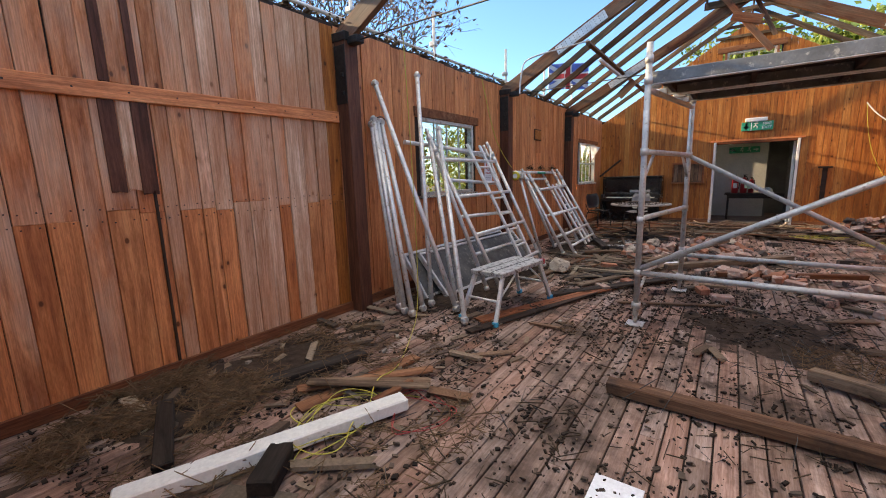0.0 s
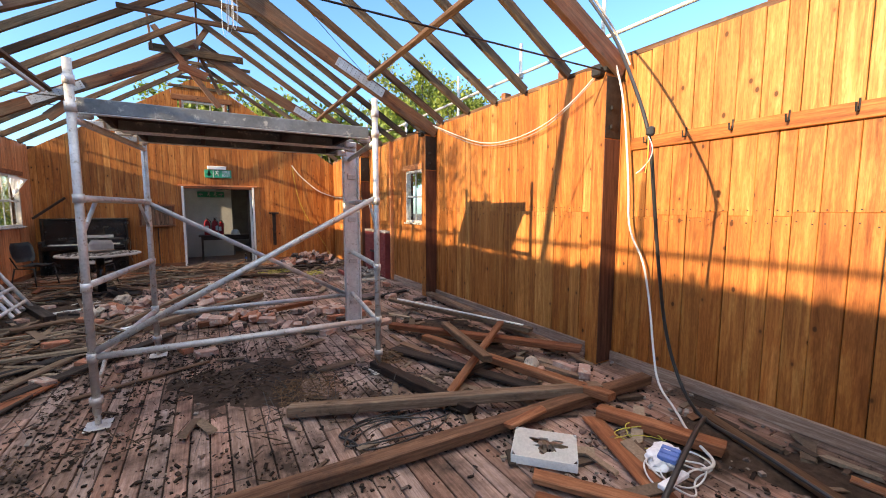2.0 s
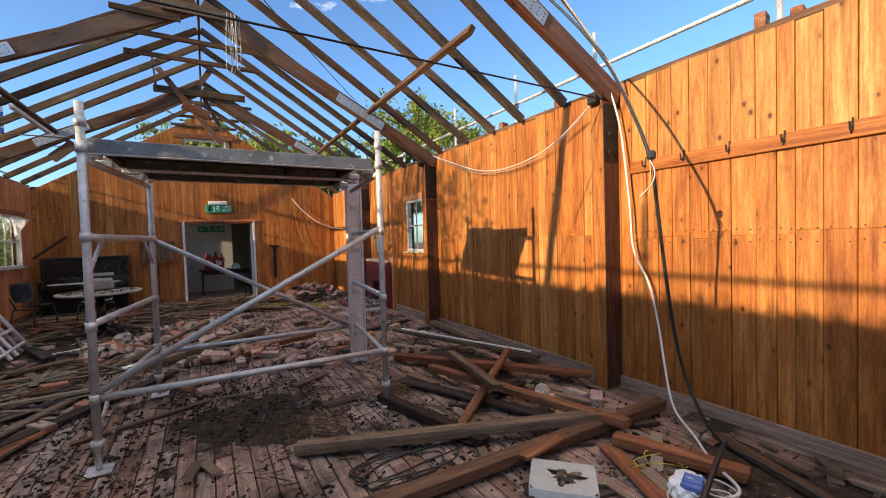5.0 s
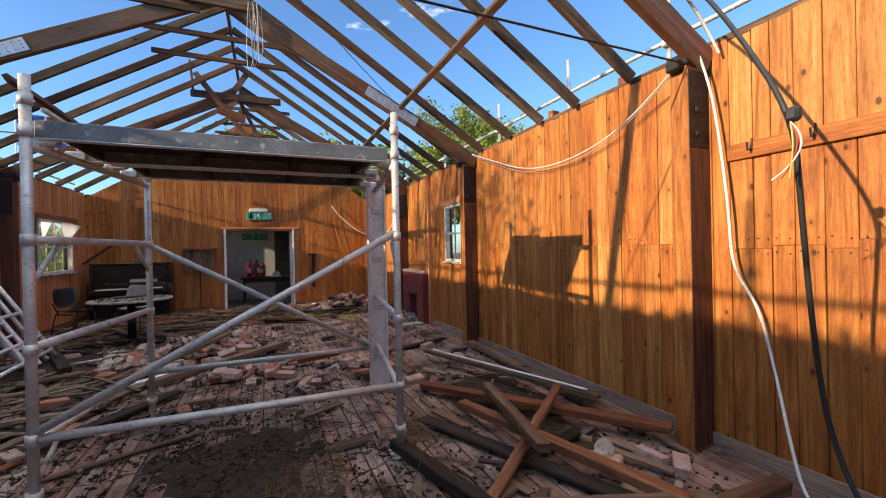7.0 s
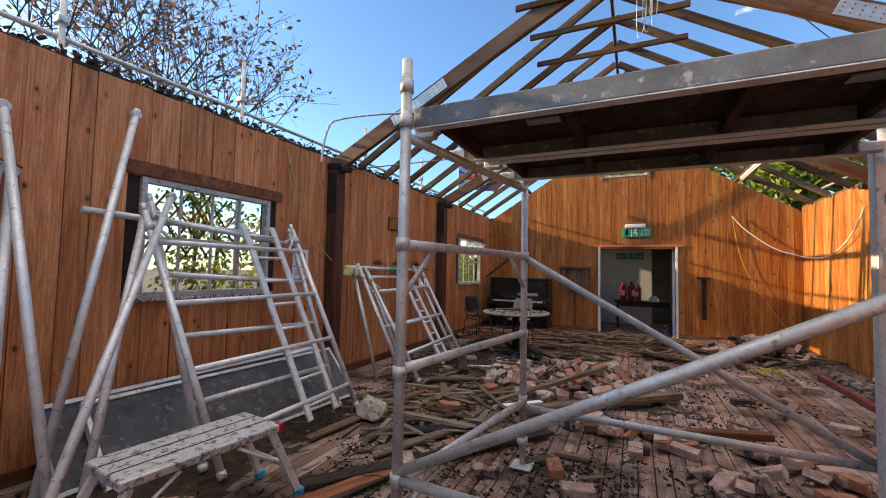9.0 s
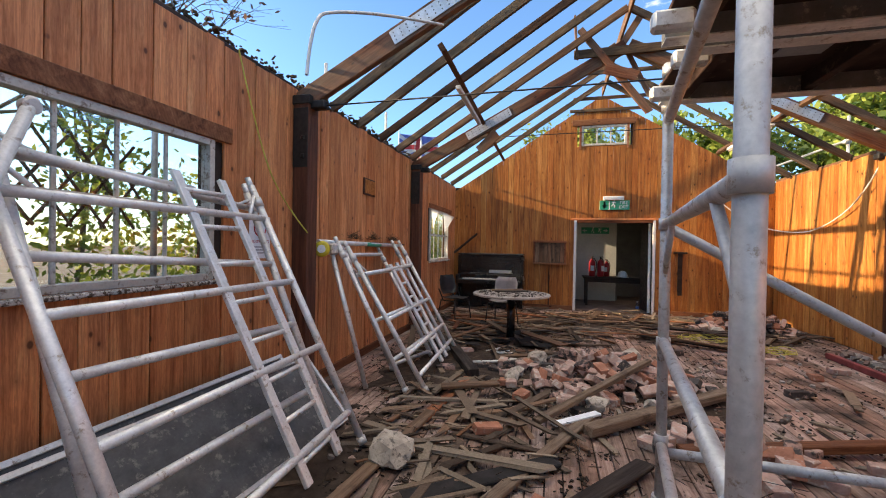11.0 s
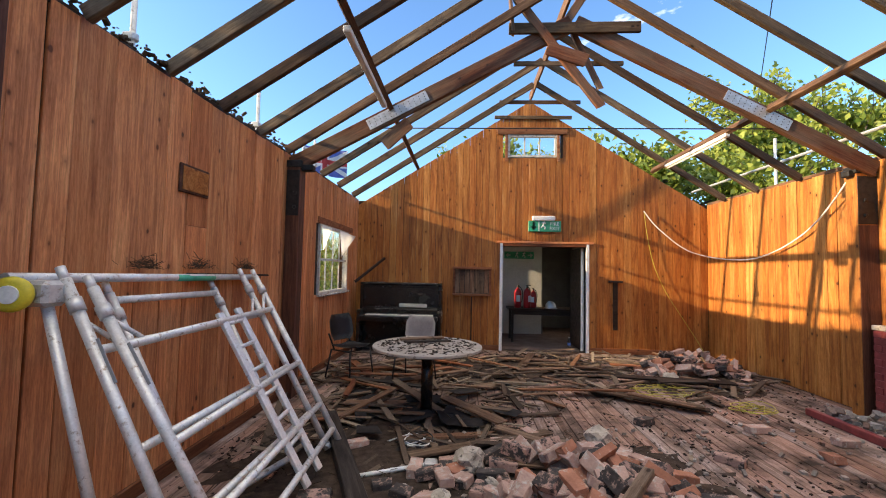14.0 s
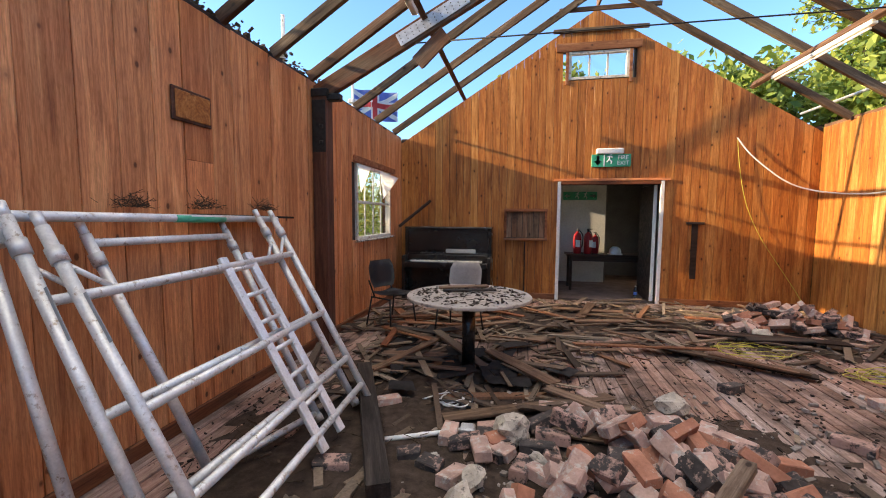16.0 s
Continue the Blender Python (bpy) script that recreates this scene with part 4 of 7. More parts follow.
tb = empty("side_table", 2.2, 14.25, 0, 0, "dark wooden side table standing in the lobby", "table")
boxed("tabletop", (-0.85, 0.85, -0.3, 0.3, 0.68, 0.72), M_DARKWOOD, tb, 0.006)
boxed("apron", (-0.78, 0.78, -0.26, -0.24, 0.58, 0.68), M_DARKWOOD, tb, 0.003)
for x in (-0.76, 0.76):
    for y in (-0.24, 0.24):
        boxed("leg", (x - 0.025, x + 0.025, y - 0.025, y + 0.025, -0.02, 0.68), M_DARKWOOD, tb, 0.004)


def lathe(prof, seg=20):
    bm = bmesh.new()
    rings = []
    for r, z in prof:
        rings.append([bm.verts.new((r * math.cos(2 * math.pi * k / seg), r * math.sin(2 * math.pi * k / seg), z)) for k in range(seg)])
    for a, b in zip(rings[:-1], rings[1:]):
        for k in range(seg):
            bm.faces.new((a[k], a[(k + 1) % seg], b[(k + 1) % seg], b[k]))
    bm.faces.new(rings[0][::-1])
    bm.faces.new(rings[-1])
    return bm


def extinguisher():
    e = empty("fire_extinguisher", 1.58, 14.2, 0.72, 0, "red fire extinguisher with a black hose on the side table", "fire extinguisher", "fire extinguishers")
    part("cylinder", lathe([(0.07, 0.0), (0.08, 0.01), (0.08, 0.34), (0.065, 0.40), (0.03, 0.43), (0.028, 0.45)]), M_RED, e, smooth=True)
    part("valve", lathe([(0.02, 0.45), (0.025, 0.47), (0.018, 0.5)], 10), M_IRON, e)
    boxed("lever", (-0.015, 0.015, -0.10, 0.03, 0.5, 0.515), M_IRON, e, 0.003)
    boxed("label", (-0.045, 0.045, -0.083, -0.075, 0.14, 0.28), M_PAPER, e, 0.001)
    cable("hose", [(0.02, 0, 0.48), (0.11, -0.01, 0.42), (0.10, -0.02, 0.2), (0.085, -0.02, 0.12)], 0.010, M_CABLEB, parent=e)
    return e


ex = extinguisher()
for x, y, s, rz in ((1.78, 14.15, 1, 40), (1.95, 14.3, 0.86, -30)):
    e2 = copy_thing(ex, pose(x, y, 0.72, 0, 0, rz))
    e2.scale = (s, s, s)
hm = empty("hard_hat", 2.32, 14.2, 0.72, 200, "white plastic hard hat lying on the side table", "hard hat")
part("shell", lathe([(0.12, 0.0), (0.118, 0.05), (0.10, 0.11), (0.06, 0.145), (0.01, 0.155)]), M_WHITEPL, hm, smooth=True)
part("brim", lathe([(0.15, 0.0), (0.152, 0.008), (0.12, 0.014)]), M_WHITEPL, hm)
boxed("ridge", (-0.012, 0.012, -0.09, 0.09, 0.115, 0.158), M_WHITEPL, hm, 0.008)
bt = empty("water_bottle", 2.52, 13.35, -0.02, 0, "clear plastic water bottle standing on the lobby floor", "bottle")
part("body", lathe([(0.03, 0), (0.033, 0.01), (0.033, 0.14), (0.03, 0.16), (0.013, 0.2), (0.013, 0.215)], 14), glass_mat("bottle_plastic", (0.85, 0.9, 0.92), 0.1), bt, smooth=True)
part("cap", lathe([(0.015, 0.215), (0.015, 0.235)], 10), M_WHITEPL, bt)
part("label", lathe([(0.0345, 0.07), (0.0345, 0.12)], 14), M_BLUE, bt)


def text(body, size, m, mat, parent=None, extrude=0.001):
    cu = bpy.data.curves.new("lettering", "FONT")
    cu.body = body
    cu.size = size
    cu.extrude = extrude
    cu.align_x, cu.align_y = "CENTER", "CENTER"
    cu.materials.append(mat)
    ob = new("lettering", cu)
    ob.parent = parent
    ob.matrix_basis = m
    return ob


def running_man(parent, x, z, s, y):
    bm = bmesh.new()
    for p, q in (((0, 0.02), (0.02, 0.09)), ((0.02, 0.085), (0.065, 0.06)), ((0.02, 0.085), (-0.03, 0.07)), ((0, 0.02), (0.05, -0.02)), ((0.05, -0.02), (0.04, -0.07)), ((0, 0.02), (-0.04, -0.03))):
        add_tube(bm, (x + p[0] * s, y, z + p[1] * s), (x + q[0] * s, y, z + q[1] * s), 0.011 * s, 6)
    bmesh.ops.create_icosphere(bm, subdivisions=1, radius=0.017 * s, matrix=Matrix.Translation((x + 0.035 * s, y, z + 0.115 * s)))
    part("pictogram", bm, M_PAPER, parent)


def arrow_down(parent, x, z, s, y, turn=0):
    bm = bmesh.new()
    pts = [(-0.018, 0.07), (0.018, 0.07), (0.018, 0.0), (0.055, 0.0), (0.0, -0.07), (-0.055, 0.0), (-0.018, 0.0)]
    c, sn = math.cos(turn), math.sin(turn)
    f = bm.faces.new([bm.verts.new((x + (u * c - w * sn) * s, y, z + (u * sn + w * c) * s)) for u, w in pts])
    bmesh.ops.solidify(bm, geom=[f], thickness=0.002)
    part("arrow", bm, M_PAPER, parent)


sg = empty("fire_exit_sign", 1.9, YE - 0.002, 2.43, 0, "green and white illuminated fire exit sign over the doorway", "exit sign")
boxed("panel", (-0.31, 0.32, -0.03, 0, -0.105, 0.105), M_GREEN, sg, 0.004)
boxed("housing", (-0.24, 0.20, -0.07, 0, 0.108, 0.20), M_WHITEPL, sg, 0.012)
arrow_down(sg, -0.21, 0.0, 1.15, -0.033)
running_man(sg, -0.03, 0.0, 0.85, -0.033)
boxed("white_band", (-0.115, -0.10, -0.034, -0.03, -0.1, 0.1), M_PAPER, sg)
text("FIRE", 0.095, pose(0.195, -0.034, 0.045, 90, 0, 0), M_PAPER, sg)
text("EXIT", 0.095, pose(0.195, -0.034, -0.045, 90, 0, 0), M_PAPER, sg)
s2 = empty("escape_sign", 1.72, 15.19, 1.95, 0, "dark green escape route sign with arrows on the lobby wall", "exit sign")
boxed("panel", (-0.36, 0.38, -0.015, 0, -0.09, 0.09), M_GREEN, s2, 0.003)
for x, t in ((-0.27, -math.pi / 2), (0.29, math.pi / 2)):
    arrow_down(s2, x, 0.0, 0.9, -0.018, t)
running_man(s2, -0.06, -0.01, 0.75, -0.018)
running_man(s2, 0.12, -0.01, 0.75, -0.018)

# things on the end wall
nb = empty("notice_box", 0.505, YE, 1.33, 0, "shallow timber box frame fixed to the gable boards", "box frame")
boxed("back_panel", (-0.34, 0.34, -0.03, -0.004, -0.24, 0.24), M_TIMBER_DARK, nb, 0.002)
for k in range(7):
    link("slat", plank_mesh(0.46, 0.085, 0.008, M_TIMBER, 0.002), None, Matrix.Translation((-0.29 + k * 0.095, -0.035, -0.23)) @ pose(0, 0, 0, 0, 0, 90) @ pose(0, 0, 0, 0, -90, 0), nb)
for dims in ((-0.38, 0.38, -0.09, 0, 0.23, 0.28), (-0.38, 0.38, -0.11, 0, -0.28, -0.24), (-0.37, -0.33, -0.09, 0, -0.24, 0.23), (0.33, 0.37, -0.09, 0, -0.24, 0.23)):
    boxed("frame", dims, M_TIMBER_RED, nb, 0.004)
tagged(timber("wall_batten", (0.50, YE - 0.012, 0.1), (0.50, YE - 0.012, 1.02), 0.02, 0.07, M_DARKWOOD), "dark timber batten under the box frame", "batten")
tp = empty("tee_bracket", 3.26, YE, 0, 0, "dark timber tee-shaped support on the gable boards", "bracket")
boxed("stem", (-0.045, 0.045, -0.025, -0.002, 0.45, 1.36), M_DARKWOOD, tp, 0.004)
boxed("head", (-0.13, 0.13, -0.06, -0.002, 1.36, 1.40), M_DARKWOOD, tp, 0.004)
pq = empty("wall_plaque", XL, 7.89, 2.195, 0, "small bare pine plaque on the board wall", "plaque")
boxed("backboard", (0.002, 0.022, -0.17, 0.17, -0.11, 0.11), M_PATCH, pq, 0.006)
boxed("face", (0.0225, 0.03, -0.15, 0.15, -0.09, 0.09), M_BOARD, pq, 0.004)
ns = empty("notice", XL, 5.83, 1.485, 0, "white no smoking notice with a red ring on the boards", "notice")
boxed("sheet", (0.002, 0.006, -0.125, 0.125, -0.175, 0.175), M_PAPER, ns, 0.001)
bm = bmesh.new()
for k in range(20):
    a0, a1 = 2 * math.pi * k / 20, 2 * math.pi * (k + 1) / 20
    add_tube(bm, (0.007, 0.07 * math.cos(a0), 0.08 + 0.07 * math.sin(a0)), (0.007, 0.07 * math.cos(a1), 0.08 + 0.07 * math.sin(a1)), 0.007, 4)
add_tube(bm, (0.007, -0.05, 0.13), (0.007, 0.05, 0.03), 0.006, 4)
part("red_ring", bm, M_RED, ns)
text("NO SMOKING", 0.034, pose(0.0075, 0, -0.035, 90, 0, 90), M_RED, ns)
for z in (-0.08, -0.105, -0.13):
    boxed("text_bar", (0.006, 0.0072, -0.09, 0.09, z - 0.005, z + 0.005), M_CABLEG, ns)

# ---- piano, chairs, table ----
pn = empty("upright_piano", -0.83, 12.5, 0, 0, "glossy black upright piano with its keyboard open", "piano")
boxed("case", (-0.72, 0.72, -0.05, 0.3, 0.02, 1.24), M_BLACK, pn, 0.008)
boxed("lid", (-0.77, 0.77, -0.1, 0.32, 1.24, 1.28), M_BLACK, pn, 0.008)
for s in (-1, 1):
    boxed("side", (s * 0.745 - 0.03, s * 0.745 + 0.03, -0.3, 0.3, 0.0, 0.78), M_BLACK, pn, 0.01)
    boxed("side", (s * 0.745 - 0.028, s * 0.745 + 0.028, -0.08, 0.3, 0.78, 1.235), M_BLACK, pn, 0.01)
boxed("key_bed", (-0.715, 0.715, -0.34, -0.05, 0.58, 0.68), M_BLACK, pn, 0.01)
boxed("music_shelf", (-0.70, 0.70, -0.12, -0.05, 0.80, 0.83), M_BLACK, pn, 0.006)
boxed("upper_panel", (-0.70, 0.70, -0.075, -0.052, 0.86, 1.20), M_BLACK, pn, 0.006)
boxed("keys", (-0.62, 0.62, -0.31, -0.16, 0.685, 0.705), M_IVORY, pn, 0.003)
kb = bmesh.new()
for k in range(52):
    if k % 7 not in (2, 6):
        x = -0.62 + (k + 1) * 1.24 / 52
        add_box(kb, x - 0.006, x + 0.006, -0.245, -0.16, 0.705, 0.716)
part("black_keys", kb, M_PLASTIC_BLACK, pn)
boxed("fallboard", (-0.70, 0.70, -0.15, -0.13, 0.685, 0.80), M_BLACK, pn, 0.006)
boxed("paper", (-0.02, 0.5, -0.13, -0.118, 0.83, 0.90), M_CABLEG, pn, 0.002)
for x in (-0.1, 0.1):
    boxed("pedal", (x - 0.02, x + 0.02, -0.16, -0.04, 0.04, 0.055), M_IRON, pn, 0.006)
tagged(timber("leaning_batten", (-1.66, 12.25, 1.285), (-1.22, 12.78, 1.75), 0.03, 0.05, M_DARKWOOD), "dark batten propped on the piano lid", "batten")


def curved_panel(w, h, t, bow, n=8, dip=0.0):
    bm = bmesh.new()
    g = []
    for j in range(5):
        v = j / 4
        row = []
        for i in range(n + 1):
            u = i / n * 2 - 1
            ww = w * (1 - 0.22 * abs(2 * v - 1) ** 4)
            row.append(bm.verts.new((u * ww / 2, bow * (u * u) + dip * (v - 0.5) ** 2, (v - 0.5) * h)))
        g.append(row)
    fs = [bm.faces.new((g[j][i], g[j][i + 1], g[j + 1][i + 1], g[j + 1][i])) for j in range(4) for i in range(n)]
    bmesh.ops.solidify(bm, geom=fs, thickness=t)
    bmesh.ops.recalc_face_normals(bm, faces=bm.faces)
    return bm


def chair(x, y, rz, shell, label):
    c = empty("chair", x, y, 0, rz, label, "chair", "stacking chairs")
    part("seat", curved_panel(0.44, 0.42, 0.02, 0.03, 8, 0.1), shell, c, m=pose(0, 0, 0.44, 90, 0, 0), smooth=True)
    part("backrest", curved_panel(0.44, 0.36, 0.02, -0.05), shell, c, m=pose(0, 0.24, 0.70, -12, 0, 0), smooth=True)
    for s in (-1, 1):
        tube("front_leg", (s * 0.2, -0.17, 0.42), (s * 0.23, -0.22, 0.0), 0.011, M_IRON, c, 8)
        tube("back_leg", (s * 0.2, 0.17, 0.42), (s * 0.23, 0.25, 0.0), 0.011, M_IRON, c, 8)
        tube("back_stay", (s * 0.17, 0.15, 0.42), (s * 0.17, 0.26, 0.62), 0.011, M_IRON, c, 8)
        tube("seat_rail", (s * 0.2, -0.18, 0.42), (s * 0.2, 0.18, 0.42), 0.011, M_IRON, c, 8)
    return c


chair(-1.2, 10.45, 62, M_PLASTIC_BLACK, "black plastic chair with thin metal legs by the piano")
chair(-0.3, 10.35, -15, M_CHAIRGREY, "pale grey shell chair with thin metal legs at the table")
rt = empty("round_table", -0.02, 9.13, 0, 0, "round pale table strewn with leaves on a black column", "table")
part("tabletop", lathe([(0.555, 0.715), (0.575, 0.722), (0.575, 0.74), (0.57, 0.745)], 40), M_TABLETOP, rt)
part("column", lathe([(0.062, 0.03), (0.062, 0.70)], 20), M_BLACK, rt, smooth=True)
part("collar", lathe([(0.16, 0.70), (0.16, 0.714)], 20), M_IRON, rt)
part("base_disc", lathe([(0.30, 0.0), (0.30, 0.012), (0.07, 0.03)], 28), M_IRON, rt)
rr = np.random.RandomState(8)
n = 420
ang, rad = rr.rand(n) * 6.283, 0.52 * np.sqrt(rr.rand(n))
cs = np.stack([-0.02 + rad * np.cos(ang), 9.13 + rad * np.sin(ang), np.full(n, 0.746)], 1)
tagged(bits_mesh("leaf_litter", cs, ((0.01, 0.006, 0.002), (0.05, 0.02, 0.006)), M_CRUMB, 2), "dry leaf and splinter litter on the round table", "debris", kind="stuff")
tagged(timber("table_scrap", (-0.35, 9.35, 0.76), (0.13, 9.5, 0.77), 0.09, 0.02, M_TIMBER), "broken plank lying on the round table", "plank", "table scraps")
tagged(timber("table_scrap", (-0.28, 9.2, 0.76), (0.22, 9.29, 0.77), 0.05, 0.02, M_TIMBER_DARK), "dark splintered lath lying on the round table", "plank", "table scraps")
# ---- tower decks and the flat column ----


def deck(y0, y1, rail_mat, xa, xb):
    d = empty("scaffold_deck", 2.05, (y0 + y1) / 2, 2.14, 0, "dirty plywood scaffold deck with paint-splashed metal rails", "scaffold deck", "tower decks")
    hw = (y1 - y0) / 2
    for s in (-1, 1):
        boxed("side_rail", (xa, xb, s * hw - (0.03 if s > 0 else 0), s * hw + (0 if s > 0 else 0.03), -0.01, 0.085), rail_mat, d, 0.004)
        boxed("rail_lip", (xa, xb, s * hw - (0.06 if s > 0 else 0), s * hw + (0 if s > 0 else 0.06), -0.016, -0.011), M_ALU, d)
    boxed("ply_sheet", (xa + 0.005, xb - 0.005, -hw + 0.031, hw - 0.031, 0.066, 0.082), M_PLY, d, 0.002)
    for x in (xa + 0.1, -0.45, 0.2, xb - 0.13):
        boxed("cross_member", (x - 0.02, x + 0.02, -hw + 0.031, hw - 0.031, 0.0, 0.065), M_PLY, d, 0.003)
    for x in (-0.6, 0.62):
        boxed("label_plate", (x - 0.08, x + 0.08, -0.05, 0.03, 0.060, 0.0655), M_CABLEG, d)
    for s in (-1, 1):
        for y in (-hw * 0.6, hw * 0.6):
            x = xa if s < 0 else xb
            boxed("claw", (x - 0.06, x + 0.06, y - 0.025, y + 0.025, -0.03, 0.03), M_GALV, d, 0.01)
    return d


deck(3.79, 4.47, M_DECKRAIL, -1.15, 0.83)
deck(4.50, 5.08, M_DECKRAIL, -1.02, 0.92)
cl = empty("ladder_column", 3.10, 5.04, 0, 0, "flat aluminium plank standing upright inside the tower", "plank")
boxed("web", (-0.085, 0.085, -0.012, 0.012, 0.02, 2.17), M_ALU, cl, 0.004)
for dx in (-0.083, 0.083):
    boxed("flange", (dx - 0.012, dx + 0.012, -0.035, 0.035, 0.02, 2.17), M_ALU, cl, 0.004)
for k in range(4):
    boxed("hook_plate", (-0.05, 0.05, -0.028, -0.0125, 0.35 + k * 0.5, 0.40 + k * 0.5), M_GALV, cl, 0.003)
for a, b in (((0.88, 3.755, 1.32), (0.92, 4.03, 1.57)), ((0.88, 3.755, 0.25), (0.92, 4.03, 0.48)), ((1.10, 5.18, 1.32), (1.06, 4.91, 1.57)), ((2.90, 3.685, 1.32), (2.935, 3.96, 1.57))):
    tube("gusset", tuple(Vector(a) - tower_o), tuple(Vector(b) - tower_o), 0.014, M_GALV, tower, 8)

# ---- scaffold frames leaning on the board wall ----


def leaning_frame(TL, TR, BL_, BR_, fracs, ladder, label, shift=(0, 0, 0), r=0.0255, stickers=False, tails=True):
    s = Vector(shift)
    TL, TR, BL_, BR_ = (Vector(p) + s for p in (TL, TR, BL_, BR_))
    o = (BL_ + BR_) / 2
    f = empty("scaffold_ladder", o.x, o.y, 0, 0, label, "scaffold frame", "leaning scaffold frames")
    o = Vector((o.x, o.y, 0))
    L = lambda p: tuple(Vector(p) - o)
    tube("standard", L(BL_), L(TL), r, M_ALU, f)
    tube("standard", L(BR_), L(TR), r, M_ALU, f)
    for a, b in ((BL_, TL), (BR_, TR)):
        d = (b - a).normalized()
        tube("spigot", L(b), L(b + d * 0.07), r * 0.82, M_ALU, f)
        tube("collar", L(b - d * 0.17), L(b - d * 0.10), r * 1.3, M_GALV, f)
        tube("foot_sleeve", L(a), L(a + d * 0.05), r * 1.25, M_GALV, f)
    for q in fracs:
        tube("rung", L(BL_.lerp(TL, q)), L(BR_.lerp(TR, q)), r * 0.9, M_ALU, f)
    d = (TL - BL_).normalized()
    e = (TR - TL).normalized()
    n = d.cross(e)
    tube("gusset", L(BL_.lerp(TL, fracs[-1] - 0.0) + e * 0.16), L(BL_.lerp(TL, min(fracs[-1] + 0.1, 0.97))), 0.012, M_ALU, f, 8)
    tube("gusset", L(BR_.lerp(TR, fracs[-1]) - e * 0.16), L(BR_.lerp(TR, min(fracs[-1] + 0.1, 0.97))), 0.012, M_ALU, f, 8)
    if ladder:
        u0, u1, q0, q1, cnt = ladder
        for u in (u0, u1):
            a, b = BL_.lerp(BR_, u).lerp(TL.lerp(TR, u), q0), BL_.lerp(BR_, u).lerp(TL.lerp(TR, u), q1)
            timber("ladder_stile", L(a), L(b), 0.03, 0.06, M_ALU, 90, f, 0.004)
        for k in range(cnt):
            q = q0 + (q1 - q0) * (k + 0.5) / cnt
            a, b = BL_.lerp(BR_, u0).lerp(TL.lerp(TR, u0), q), BL_.lerp(BR_, u1).lerp(TL.lerp(TR, u1), q)
            tube("ladder_rung", L(a), L(b), 0.016, M_ALU, f, 8)
    if stickers:
        q0 = BL_.lerp(TL, 0.80)
        q1 = BL_.lerp(TL, 0.66)
        nn = -n if n.x < 0 else n
        timber("sticker", L(q0 + nn * 0.024), L(q1 + nn * 0.024), 0.004, 0.036, M_CABLEG, 0, f, 0.001)
        for k in range(5):
            c = q0.lerp(q1, 0.2 + 0.15 * k) + nn * 0.0275
            timber("sticker_bar", L(c), L(c + (q1 - q0).normalized() * 0.02), 0.002, 0.026, M_PAPER, 0, f, 0.0005)
    return f


leaning_frame((-1.57, 3.96, 1.86), (-1.60, 5.49, 1.855), (-0.62, 4.02, 0.03), (-0.70, 5.57, 0.04), (0.12, 0.37, 0.62, 0.87), (0.58, 0.81, 0.04, 1.0, 8), "silver aluminium scaffold end frame with a built-in ladder leaning on boards")
leaning_frame((-1.68, 4.06, 1.95), (-1.70, 5.56, 1.82), (-0.83, 4.03, 0.03), (-0.87, 5.5, 0.03), (0.22, 0.46, 0.7, 0.93), None, "scuffed aluminium scaffold end frame leaning behind another")
leaning_frame((-1.48, 6.745, 1.41), (-1.53, 8.40, 1.44), (-0.58, 6.69, 0.03), (-0.645, 8.26, 0.04), (0.1, 0.24, 0.48, 0.80), (0.53, 0.68, 0.04, 0.84, 7), "silver aluminium scaffold end frame stacked on others against boards", stickers=True)
leaning_frame((-1.55, 6.67, 1.45), (-1.60, 8.31, 1.445), (-0.76, 6.62, 0.03), (-0.74, 8.19, 0.05), (0.2, 0.46, 0.77), None, "silver aluminium scaffold end frame stacked in the middle", stickers=True)
leaning_frame((-1.70, 7.08, 1.36), (-1.70, 8.06, 1.35), (-1.15, 7.24, 0.03), (-0.91, 7.95, 0.03), (0.04, 0.97), None, "plain aluminium scaffold frame behind the stacked frames")
tagged(tube("top_tube", (-1.68, 6.52, 1.46), (-1.69, 8.68, 1.43), 0.0255, M_ALU), "aluminium tube lying along the leaning frames", "scaffold tube", "loose scaffold tubes")
tagged(timber("frame_board", (-1.75, 7.85, 1.465), (-1.72, 8.95, 1.445), 0.09, 0.018, M_TIMBER_DARK, 0), "thin splintered board resting on the leaning frames", "plank")
tagged(tube("green_tube", (-1.684, 7.6, 1.443), (-1.687, 8.03, 1.437), 0.0262, M_GREENP), "green band on the scaffold tube", "tube sleeve")
cp = empty("castor_leg", -1.19, 6.63, 0, 0, "aluminium tower leg with a castor wheel leaning on boards", "castor leg")
tube("leg_tube", (0, 0, 0.02), (-0.40, -0.01, 1.37), 0.024, M_ALU, cp)
boxed("bracket", (-0.50, -0.34, -0.07, 0.05, 1.33, 1.45), M_GALV, cp, 0.02)
part("wheel", lathe([(0.055, -0.022), (0.075, -0.018), (0.08, 0.0), (0.075, 0.018), (0.055, 0.022)], 22), M_YELLOWP, cp, "yellow and white castor wheel", pose(-0.44, -0.12, 1.39, 90, 0, 20), True)
part("hub", lathe([(0.04, -0.03), (0.04, 0.03)], 16), M_WHITEPL, cp, "", pose(-0.44, -0.12, 1.39, 90, 0, 20))

